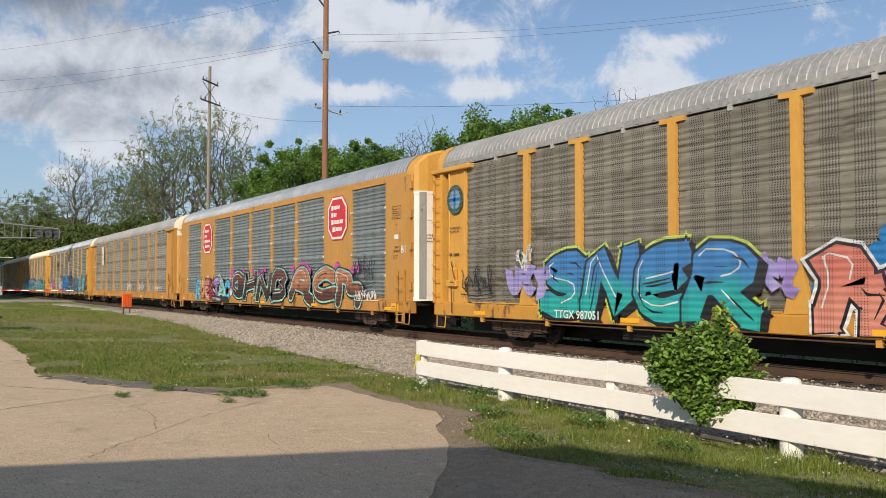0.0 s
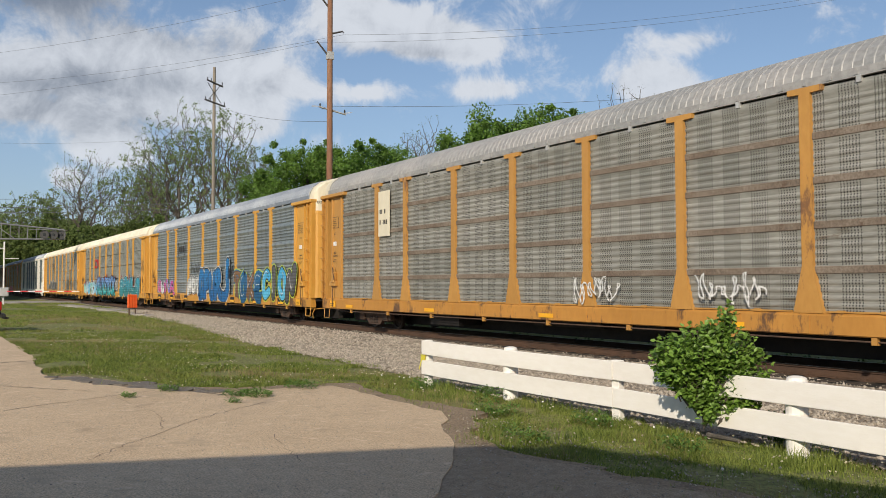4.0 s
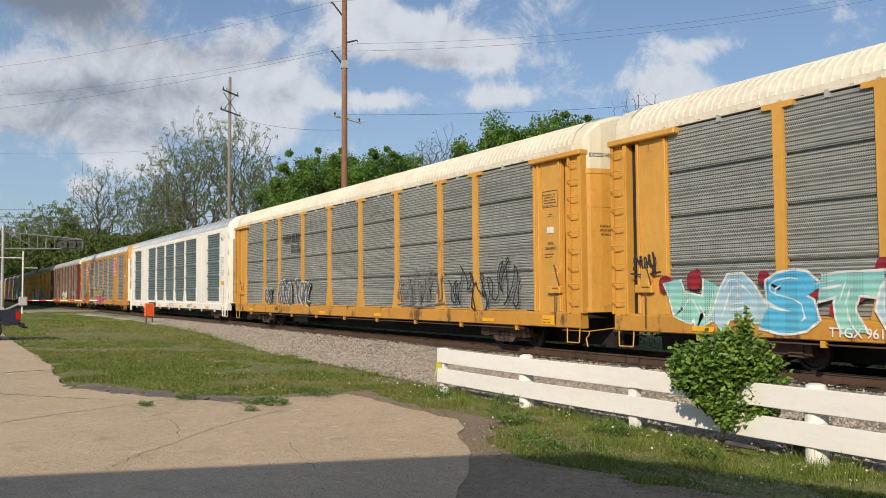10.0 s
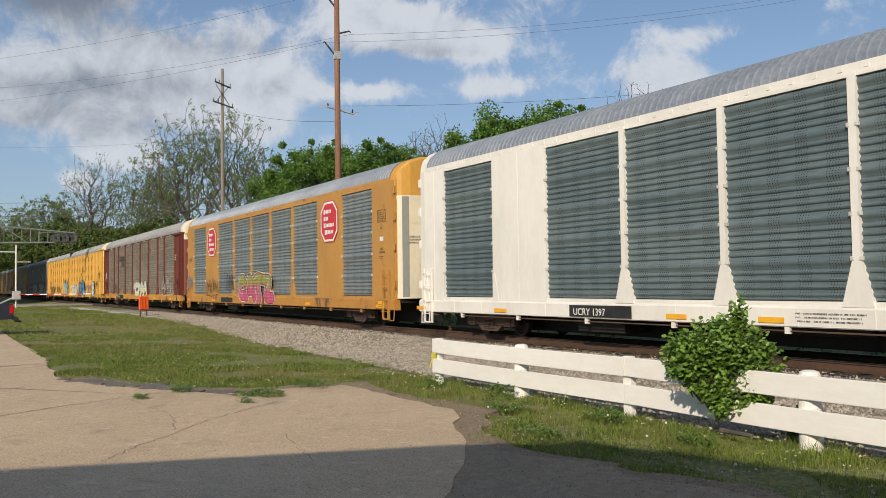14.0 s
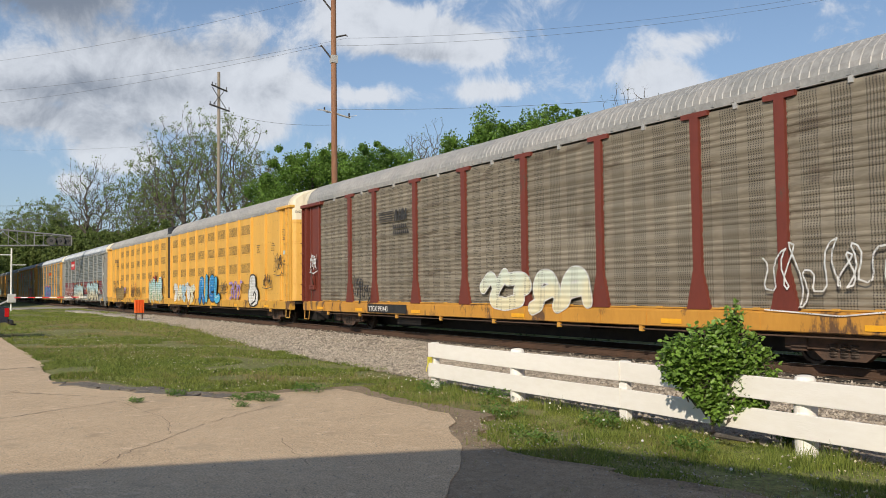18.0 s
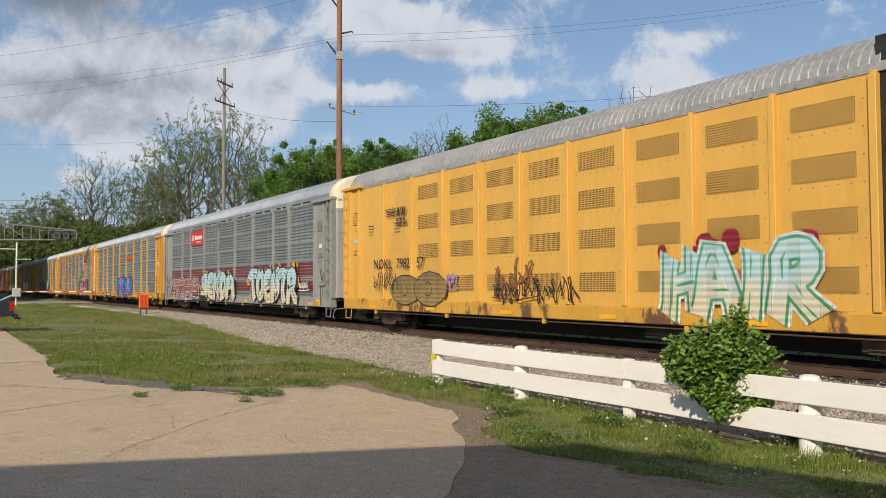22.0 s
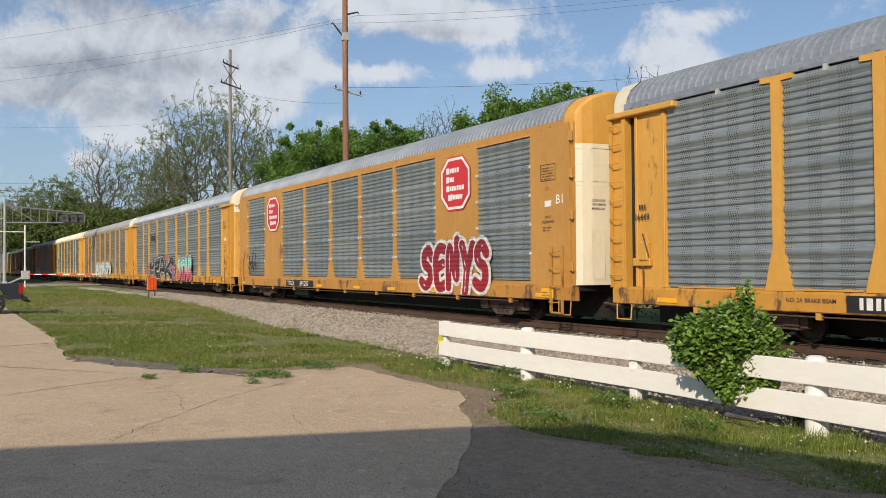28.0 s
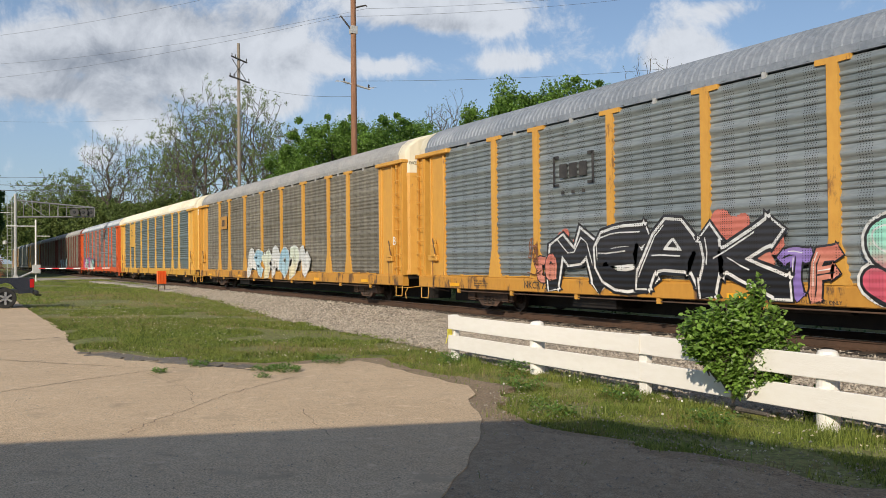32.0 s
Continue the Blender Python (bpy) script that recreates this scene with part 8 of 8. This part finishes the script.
def build_train():
    cars = []
    # the wagons in their order, first the one that leads
    c = post_car(0, "yellow autorack wagon with grimy brown panels and teal graffiti", YEL, "brown", "grey", YEL)
    g = Geo().lathe([(0.42, 0), (0.42, 0.006)], (0, 0, 0), "y", 28)
    em = part("emblem", g.mesh("emblem", spray("dull_green", (0.05, 0.10, 0.085), (0.09, 0.13, 0.11))), c, (-12.5, -1.60, 3.92), "round green and blue railway emblem")
    part("emblem_ring", Geo().lathe([(0.29, 0), (0.29, 0.004)], (0, 0, 0), "y", 24).mesh("emblem_ring", spray("dull_blue", (0.22, 0.27, 0.33), (0.30, 0.33, 0.34))), em, (0, -0.008, 0))
    part("emblem_cross", Geo().box(-0.05, 0.05, -0.004, 0.004, -0.28, 0.28).box(-0.28, 0.28, -0.004, 0.004, -0.05, 0.05).mesh("emblem_cross", SP["blue"]), em, (0, -0.014, 0))
    graffiti(c, -8.4, -2.3, 0.72, 2.35, "sea", "black", "lime", "SNER", seed=3, shade=0.15, thick=0.92)
    graffiti(c, -9.9, -8.2, 1.2, 2.0, "lilac", "", "lilac", n=3, seed=4, shine=False)
    graffiti(c, -2.2, -1.4, 1.3, 2.0, "lilac purple", "", "lilac", n=2, seed=5, shine=False)
    graffiti(c, -1.0, 5.2, 0.72, 2.25, "salmon pink orange white", "black", "white", n=5, seed=6, back="deep")
    graffiti(c, 6.0, 11.5, 0.72, 2.2, "sky paleblue", "black", "white", n=4, seed=7)
    scribble(c, -12.0, -10.6, 1.3, 2.0, "black", 3)
    scribble(c, -9.5, -8.9, 1.9, 2.5, "white", 4, 0.03)
    lettering(c, "TTGX 987051", -8.0, 0.72, 0.20, WHITEP, -1.668)
    lettering(c, "B0000", -2.9, 0.72, 0.13, LETTER)
    bars(c, -12.8, 3.0, 0.6, 0.2, 2, LETTER, -1.59)
    bars(c, -12.9, 2.32, 0.75, 0.12, 1, LETTER, -1.59)
    reflectors(c, YEL, (-11.2, -5.5, 0.2, 6.0), False)
    cars.append(c)

    c = sheet_car(1, "orange-yellow autorack wagon with grey panels and red octagon signs", ORG, "grey", "blue", YEL, SILVER, low=WHITE)
    graffiti(c, -9.9, -4.1, 0.72, 1.85, "sky orange salmon red purple mint", "black", "", "RUEKTAC", seed=8, back="white", thick=0.95)
    graffiti(c, -3.8, 3.4, 0.72, 2.15, "rust", "black", "", "GHNB", seed=9, rim="mint", back="pink", thick=1.1)
    graffiti(c, 3.9, 10.2, 0.72, 2.2, "copper", "black", "", "aCe", seed=10, rim="mint", back="pink", soft=True, thick=1.25)
    scribble(c, 9.6, 11.2, 1.6, 2.4, "black", 11)
    scribble(c, 9.8, 11.4, 1.0, 1.3, "white", 12)
    end_print(c, 1, -1.597)
    lettering(c, "B1", 12.93, 2.5, 0.25, WHITEP, -1.60)
    reflectors(c, ORG, (-12.4, -6, 0.5, 6.2, 12.2), False)
    plate_box(c, "number_board", -6.9, -4.2, 0.67, 0.93, BLACK, -1.66, "black number board")
    lettering(c, "TTGX 696560", -6.8, 0.72, 0.15, WHITEP, -1.672, 1.1)
    cars.append(c)

    c = post_car(2, "yellow autorack wagon with rust-banded pale grey panels", ORG, "banded", "grey", CREAM)
    xs = (-EDGE, *POSTS, EDGE)
    for a, b in zip(xs, xs[1:]):
        for z in (1.66, 2.43, 3.20, 3.97):
            part("panel_band", cached(("band", round(b - a, 2)), lambda: Geo().chamfer(-(b - a) / 2 + 0.10, (b - a) / 2 - 0.10, -1.560, -1.50, 0, 0.13, 0.01).mesh("panel_band", RUSTBAND)), c, ((a + b) / 2, 0, z), "rust-brown stiffening band")
    lettering(c, "sleepy.es.sj", 9.35, 1.22, 0.26, WHITEP, -1.61, 1.0, "white hand-sprayed tag")
    plate_box(c, "sign_board", -9.0, -8.2, 3.1, 4.6, CREAM, -1.60, "cream board with black marks")
    bars(c, -8.9, 3.5, 0.6, 0.7, 2, LETTER, -1.612)
    for i, x in enumerate((1.0, 4.8)):
        scribble(c, x, x + 1.6, 1.1, 1.7, "white", 20 + i)
    end_print(c, -1)
    reflectors(c, YEL, (-11.2, -5.6, 0, 5.6, 11.2), False)
    cars.append(c)

    c = post_car(3, "yellow autorack wagon with clean grey panels and long blue graffiti", YEL, "grey", "blue", CREAM)
    bracket_mark(c, -5.75, 3.62)
    graffiti(c, -11.3, -7.2, 0.95, 1.85, "pink white pink purple", "", "paleblue", n=5, seed=14, thick=0.62)
    graffiti(c, -4.15, -1.7, 1.0, 1.95, "white", "black", "white", "NO1", seed=15, thick=0.95, shine=False)
    graffiti(c, -1.75, 2.1, 0.70, 2.35, "deep", "black", "white", "DPUR", seed=16, thick=1.2, over=1.3, shine=False)
    graffiti(c, 2.2, 3.8, 0.70, 2.60, "deep", "black", "white", "J", seed=18, thick=0.9, shine=False, soft=True)
    graffiti(c, 4.2, 8.3, 0.70, 2.15, "umber navy umber navy", "navy", "lime", "TOKE", seed=17, thick=1.15)
    graffiti(c, 8.3, 12.3, 0.80, 2.25, "sky ash sky ash", "black", "lime", "CION", seed=18, thick=1.08, soft=True)
    scribble(c, -3.4, -1.6, 2.1, 2.7, "black", 19)
    scribble(c, 3.3, 4.4, 1.9, 2.5, "black", 20)
    scribble(c, -12.8, -12.2, 1.3, 2.6, "black", 21)
    lettering(c, "NKCR 7396", -7.0, 0.72, 0.17, LETTER)
    reflectors(c, YEL, (-10.9, -7.8, -4.6, 1.0, 4.0, 7.4, 10.6))
    end_print(c)
    cars.append(c)

    c = post_car(4, "yellow autorack wagon with fine punched grey panels and turquoise graffiti", YEL, "fine", "cream", CREAM, "fine")
    g = Geo()
    ribbon(g, [(-5.4, 3.7), (-6.5, 3.7), (-6.6, 3.15), (-5.5, 3.1)], 0.085, -1.60)
    ribbon(g, [(-5.5, 3.1), (-5.3, 3.7), (-4.8, 3.1), (-4.65, 3.7)], 0.085, -1.602)
    part("emblem", raw("emblem", g.v, g.f, SIGNRED), c, (0, 0, 0), "red curved railway emblem")
    graffiti(c, -11.8, -5.0, 0.72, 1.85, "mint paleblue sky", "white", "", "WASTOK", seed=22, back="red")
    graffiti(c, -4.9, 2.9, 0.70, 2.2, "river", "black", "", "RLUISTOCK", seed=23, back="red", over=1.3, shade=0.10)
    graffiti(c, 4.9, 11.8, 0.70, 2.1, "petrol", "black", "white", "SENLS", seed=24, back="red", thick=1.15)
    scribble(c, 3.0, 4.2, 1.3, 2.0, "white", 25, 0.03)
    scribble(c, -12.9, -12.2, 1.9, 2.3, "black", 26, 0.03)
    lettering(c, "TTGX 961580", -8.2, 0.70, 0.17, WHITEP, -1.668)
    lettering(c, "BSH11", 4.2, 0.72, 0.12, LETTER)
    reflectors(c, YEL, (-11, -3.1, 1.2, 4.6, 9.9), False)
    scribble(c, 12.3, 13.0, 2.3, 3.2, "black", 27)
    cars.append(c)

    c = post_car(5, "yellow autorack wagon with sooty fine punched panels and cream roof", YEL, "fine", "cream", CREAM, "fine")
    striped_mark(c, -5.6, 3.75, LETTER)
    graffiti(c, -8.9, -7.9, 1.05, 1.75, "grey ash", "white", "", n=2, seed=28, thick=0.8, shine=False)
    graffiti(c, -7.1, -5.4, 1.02, 2.05, "grey ash", "white", "", n=3, seed=29, thick=0.8, shine=False)
    graffiti(c, -5.0, -3.3, 1.02, 2.05, "ash grey", "white", "", n=3, seed=27, thick=0.8, shine=False)
    scribble(c, 4.6, 7.5, 1.2, 2.2, "grey", 30, 0.03)
    scribble(c, 8.0, 11.5, 1.1, 2.3, "black", 31, 0.03)
    lettering(c, "171115", -6.6, 0.72, 0.2, LETTER)
    bars(c, -7.6, 0.74, 0.5, 0.2, 1, LETTER)
    end_print(c)
    reflectors(c, YEL, (-11, -2, 3, 9.9), False)
    cars.append(c)

    c = sheet_car(6, "white autorack wagon with blue-grey panels and yellow markers", WHITE, "teal", "blue", WHITE, SILVER, signs=False, low=CREAM)
    bars(c, 12.2, 4.36, 0.7, 0.24, 4, LETTER, -1.598)
    for i, t in enumerate(("EXH 19-0 W 4-7", "EXW 10-8 H 4-10", "EW 9-10 H 16-8", "IL 89-9", "IW 9-1")):
        lettering(c, t, 12.2, 3.42 - i * 0.12, 0.062, LETTER, -1.598, 0.95)
    lettering(c, "AREDECK CLEARANCE", 12.2, 2.72, 0.058, LETTER, -1.598, 0.9)
    lettering(c, "A 31 1.5 MIN", 12.25, 2.60, 0.058, LETTER, -1.598)
    lettering(c, "B 93 1.4 MIN", 12.25, 2.49, 0.058, LETTER, -1.598)
    plate_box(c, "caution_plate", 12.3, 12.75, 1.98, 2.18, REFL, -1.612)
    plate_box(c, "number_board", -6.0, -3.9, 0.66, 0.93, BLACK, -1.64, "black number board")
    lettering(c, "UCRY 1397", -5.85, 0.70, 0.17, WHITEP, -1.655)
    reflectors(c, WHITE, (-13.2, -8.9, -2.6, -0.3, 3.4, 6.9, 9.6, 12.7), False)
    bars(c, 0.2, 0.72, 1.4, 0.2, 3, LETTER)
    bars(c, 5.0, 0.72, 1.2, 0.2, 3, LETTER)
    cars.append(c)

    c = sheet_car(7, "orange-yellow autorack wagon with grey panels and magenta graffiti", ORG, "grey", "blue", YEL, SILVER, low=CREAM)
    graffiti(c, -3.2, 1.8, 0.75, 2.1, "olive", "red", "white", "CATZ", seed=33, thick=1.1, soft=True)
    scribble(c, -9.0, -6.8, 1.1, 1.95, "black", 34, 0.02)
    scribble(c, -13.0, -11.8, 1.3, 2.1, "blue", 35)
    scribble(c, -5.2, -3.9, 1.4, 2.1, "black", 36)
    end_print(c, 1, -1.597)
    lettering(c, "G 9587", -13.0, 3.0, 0.18, LETTER, -1.60)
    plate_box(c, "number_board", -6.2, -4.2, 0.68, 0.92, BLACK, -1.64, "black number board")
    reflectors(c, ORG, (-12.8, -7.6, 1, 6, 12.5), False)
    cars.append(c)

    c = post_car(8, "oxide-red autorack wagon with sooty tan panels on a yellow sill", MAROON, "tan", "grey", CREAM, sill=YEL)
    striped_mark(c, -5.75, 3.72, LETTER)
    graffiti(c, -0.4, 4.0, 0.85, 1.9, "cream", "", "white", n=4, seed=38, soft=True)
    scribble(c, 8.9, 11.7, 1.1, 2.2, "white", 39, 0.016)
    scribble(c, -8.6, -7.4, 1.0, 1.9, "black", 40, 0.03)
    scribble(c, -12.7, -12.1, 2.2, 2.9, "white", 41, 0.025)
    plate_box(c, "number_board", -7.6, -4.8, 0.66, 0.94, BLACK, -1.64, "black number board")
    lettering(c, "TTGX 993443", -7.5, 0.71, 0.18, WHITEP, -1.655)
    bars(c, 12.3, 3.2, 0.5, 0.4, 3, WHITEP)
    reflectors(c, YEL, (-11.8, -8.3, -4.2, 1.2, 6.5, 11), False)
    cars.append(c)

    c = twin_car(9)
    lettering(c, "NOKL", -18.9, 2.02, 0.34, BLACK, -1.645, 1.08)
    lettering(c, "7982", -17.2, 2.02, 0.34, BLACK, -1.645, 1.0)
    lettering(c, "57", -15.85, 2.02, 0.34, BLACK, -1.645, 1.0)
    striped_mark(c, -17.25, 3.78, BLACK, 0.72, -1.645)
    throw_up(c, -17.4, -14.2, 0.75, 1.95, "smoke", "black", 2, 44)
    scribble(c, -14.0, -13.4, 1.4, 1.8, "purple", 43)
    scribble(c, -18.8, -17.2, 1.2, 1.9, "black", 45)
    scribble(c, -11.5, -9.6, 1.2, 2.1, "brown", 46, 0.03)
    scribble(c, -11.5, -8.0, 1.0, 1.6, "black", 47)
    graffiti(c, -5.2, -1.7, 0.75, 2.25, "chrome", "green", "white", "HAIR", seed=48, thick=1.05, over=1.3, back="red")
    graffiti(c, 1.6, 6.4, 0.85, 1.9, "white cream paleblue", "", "white", n=5, seed=49, thick=0.9)
    graffiti(c, 7.4, 11.3, 0.8, 2.3, "blue sky", "black", "", "RIEL", seed=50, thick=1.2, soft=True)
    graffiti(c, 13.0, 15.0, 0.95, 1.95, "purple", "", "", n=3, seed=51, thick=0.45)
    g, go = Geo(), Geo()
    for k, (xa, xb, za, zb) in enumerate(((16.0, 17.35, 0.74, 1.62), (16.18, 17.02, 1.35, 2.15))):
        cloud_blob(go, xa - 0.07, xb + 0.07, za - 0.07, zb + 0.07, G_Y - k * 0.0003, random.Random(3 + k), 0.03, 2.6)
        cloud_blob(g, xa, xb, za, zb, G_Y - 0.003 - k * 0.0003, random.Random(3 + k), 0.03, 2.6)
    part("graffiti", raw("graffiti", go.v, go.f, SP["black"]), c, (0, 0, 0), "black sprayed outline")
    shape = part("graffiti", raw("graffiti", g.v, g.f, SP["white"]), c, (0, 0, 0), "white rounded sprayed shape")
    g = Geo()
    ribbon(g, [(16.45, 0.80), (16.95, 0.95), (17.1, 1.25), (16.85, 1.38), (16.7, 1.2)], 0.045, G_Y - 0.006)
    part("graffiti_curl", raw("graffiti_curl", g.v, g.f, SP["black"]), shape)
    scribble(c, 11.6, 12.6, 1.4, 2.0, "black", 53)
    scribble(c, 18.1, 19.2, 1.6, 2.1, "black", 54)
    scribble(c, 19.6, 20.6, 2.2, 3.0, "black", 55)
    reflectors(c, YEL2, (-19, -15, -11, -7, -3, 2, 6, 10, 14, 18.5), False)
    cars.append(c)

    c = post_car(10, "silver-grey autorack wagon with red stripes and cream graffiti", SILVER, "silver", "blue", CREAM)
    g = Geo()
    for a, b in zip((-EDGE, *POSTS), (*POSTS, EDGE)):
        for z in (1.25, 1.39, 1.53, 1.67, 1.90, 2.04, 2.18, 2.32):
            g.box(a + 0.13, b - 0.13, -1.562, -1.54, z, z + 0.085)
    part("red_stripe_band", g.mesh("red_stripe_band", STRIPE), c, (0, 0, 0), "dark red horizontal stripes")
    plate_box(c, "emblem_board", -7.02, -4.42, 3.82, 4.66, SIGNRED, -1.60, "red name board with white mark")
    g = Geo()
    for q in range(3):
        ribbon(g, [(-6.55 + 0.24 * math.cos(a), 4.30 - q * 0.11 + 0.10 * math.sin(a)) for a in (2.9, 2.2, 1.5, 0.8, 0.2)], 0.035, -1.61 - q * 0.0006)
    for q in range(8):
        x, tall = -6.15 + q * 0.19, (0.30 if q == 0 else 0.22 if q % 3 else 0.19)
        g.box(x, x + 0.13, -1.612, -1.606, 4.14, 4.14 + tall)
    part("emblem_mark", g.mesh("emblem_mark", WHITEP), c)
    bars(c, -5.9, 3.95, 1.1, 0.12, 1, WHITEP, -1.61)
    graffiti(c, -11.6, -5.1, 0.72, 1.9, "brick", "white", "", "ATREKS", seed=58, back="teal", soft=True, over=1.35, thick=0.95)
    graffiti(c, -4.5, 1.5, 0.70, 2.2, "chrome", "black", "", "SEKDM", seed=59, back="orange", thick=1.05, over=1.25, shade=0.10)
    graffiti(c, 4.1, 10.2, 0.70, 2.3, "chrome", "black", "", "TOENTR", seed=60, back="orange", thick=1.1, over=1.25, shade=0.12)
    scribble(c, 10.6, 11.6, 1.3, 1.6, "white", 61, 0.03)
    plate_box(c, "number_board", -6.4, -3.6, 0.66, 0.94, BLACK, -1.662, "black number board")
    lettering(c, "TTGX 706846", -6.3, 0.72, 0.16, WHITEP, -1.672, 1.1)
    lettering(c, "28\" WHEELS", 9.4, 0.66, 0.08, LETTER)
    bars(c, 8.2, 0.85, 1.1, 0.1, 2, LETTER)
    end_print(c)
    reflectors(c, SILVER, (-11, -3, 3.5, 9.2, 11.8), False)
    cars.append(c)

    c = post_car(11, "yellow autorack wagon with clean grey panels and blue graffiti", YEL, "grey", "blue", CREAM)
    plate_box(c, "emblem_board", 1.7, 4.1, 3.55, 3.85, REDORG, -1.60, "narrow orange name bar")
    graffiti(c, -2.0, 4.2, 0.70, 2.2, "deep purple blue", "black", "pink", n=6, seed=63, over=1.25)
    plate_box(c, "number_board", -7.8, -5.0, 0.66, 0.94, BLACK, -1.64, "black number board")
    bars(c, -7.7, 0.71, 2.6, 0.28, 1, WHITEP, -1.65)
    lettering(c, "26449", -12.9, 2.45, 0.14, LETTER, -1.60)
    bars(c, -12.9, 2.68, 0.5, 0.14, 1, LETTER, -1.60)
    lettering(c, "NO. 2A BRAKE BEAM", -9.0, 0.80, 0.08, LETTER)
    end_print(c)
    reflectors(c, YEL, (-11.9, 5.5, 11), False)
    cars.append(c)

    c = sheet_car(12, "orange-yellow autorack wagon with red octagon signs and maroon graffiti", ORG, "grey", "blue", YEL, CREAM, low=CREAM)
    graffiti(c, 6.1, 10.0, 0.70, 2.25, "red", "white", "white", "SENYS", seed=66, thick=1.15, soft=True, shine=False)
    scribble(c, -11.7, -10.3, 1.2, 2.2, "black", 67, 0.035)
    end_print(c, 1, -1.597)
    lettering(c, "B1", 12.93, 3.0, 0.24, WHITEP, -1.60)
    plate_box(c, "number_board", -6.2, -3.05, 0.67, 0.93, BLACK, -1.64, "black number board")
    lettering(c, "TTGX", -6.05, 0.71, 0.20, WHITEP, -1.655, 1.2)
    lettering(c, "691257", -4.55, 0.71, 0.20, WHITEP, -1.655, 1.25)
    reflectors(c, ORG, (-12.4, -2.4, 1.2, 4, 7.0, 12.4), False)
    cars.append(c)

    c = post_car(13, "yellow autorack wagon with grey panels and black-white graffiti", YEL, "grey", "blue", CREAM)
    bracket_mark(c, -5.65, 3.65)
    graffiti(c, -6.4, 0.2, 0.70, 2.25, "black", "black", "", "MEAK", seed=70, rim="white", back="salmon", thick=1.05, over=1.3)
    graffiti(c, -7.2, -6.3, 0.9, 1.6, "salmon", "black", "", n=2, seed=71)
    graffiti(c, 0.4, 1.6, 0.75, 1.7, "purple salmon", "black", "", "TF", seed=72)
    graffiti(c, 2.1, 5.7, 0.70, 2.15, "candy", "black", "white", "STAR", seed=73, thick=1.35, soft=True, shade=0.10, over=1.22)
    scribble(c, -7.4, -7.0, 1.2, 2.0, "brown", 74)
    lettering(c, "NKCR 7354", -7.7, 0.72, 0.19, LETTER)
    end_print(c)
    lettering(c, "FOR AUTO LOADING ONLY", 0.4, 0.66, 0.07, LETTER)
    reflectors(c, YEL, (-11.3, -4.0, -0.6, 5, 10.8), False)
    bars(c, -10.2, 0.72, 1.0, 0.2, 3, LETTER)
    cars.append(c)

    c = post_car(14, "yellow autorack wagon with grimy brown panels and white graffiti", YEL, "brown", "grey", CREAM)
    plate_box(c, "sign_board", -8.7, -7.6, 3.3, 4.0, ORG, -1.60, "small orange board with black marks")
    bars(c, -8.5, 3.45, 0.8, 0.5, 1, LETTER, -1.612)
    graffiti(c, -3.6, 5.2, 0.75, 2.1, "white paleblue cream", "", "white", n=7, seed=76)
    lettering(c, "B", 13.2, 2.0, 0.3, WHITEP, -1.66)
    reflectors(c, YEL, (-11, -5, 6, 10.8), False)
    cars.append(c)

    c = post_car(15, "bright yellow autorack wagon with dark panels and cream roof", YEL2, "teal", "cream", CREAM, spin=False)
    plate_box(c, "sign_board", -9.1, -7.3, 2.8, 4.7, YEL2, -1.612, "tall yellow board with dark marks")
    bars(c, -8.7, 3.7, 0.9, 0.7, 3, LETTER, -1.622)
    cars.append(c)
    c = post_car(16, "orange-red autorack wagon with grey panels and graffiti", REDORG, "grey", "blue", CREAM, spin=False)
    graffiti(c, -11.0, -2.5, 0.75, 2.0, "pink white mint", "black", "pink", n=6, seed=78)
    cars.append(c)
    # this wagon's dark colours put the wood's shade into its paint
    c = post_car(17, "autorack wagon in dark red and brown that stand for shade", MAROON, "brown", "grey", MAROON, spin=False)
    graffiti(c, -8.0, 0.0, 0.75, 2.0, "paleblue grey", "black", "white", n=5, seed=79)
    cars.append(c)
    for k, (lab, body, pan, roof) in enumerate((("oxide-red autorack wagon with brown panels", MAROON, "brown", "grey"), ("yellow autorack wagon with grey panels and zinc roof", YEL, "grey", "grey"),
                                               ("silver-grey autorack wagon with pale panels", SILVER, "silver", "blue"), ("faded yellow autorack wagon with brown panels", ORG, "brown", "grey"))):
        cars.append(post_car(18 + k, lab, body, pan, roof, CREAM, spin=False))
    return cars


PITCH = 28.6


def rest_place(k):
    """How far behind the seventh coupling the middle of a wagon lies."""
    if k <= 8:
        return (k - 6.5) * PITCH
    if k == 9:
        return 2 * PITCH + 22.15
    return 2 * PITCH + 44.3 + (k - 9.5) * PITCH


def train_at(t):
    return -36.32 + 12.05 * (t - 13) - 0.00512 * (t - 13) ** 2


CARS = build_train()


def motions():
    times = [0.5 * i for i in range(65)]
    for k, c in enumerate(CARS):
        walk(c, [(t, pose(train_at(t) - rest_place(k), TRACK_Y, RAIL_Z)) for t in times])
    # wheels roll without slip: 0.36 m radius
    step = [i / 30 for i in range(961)]
    turns = [math.degrees((train_at(t) - train_at(0)) / 0.36) for t in step]
    for w, dx in SPINNING:
        walk(w, [(t, pose(dx, 0, 0.34, 0, a, 0)) for t, a in zip(step, turns)])


motions()
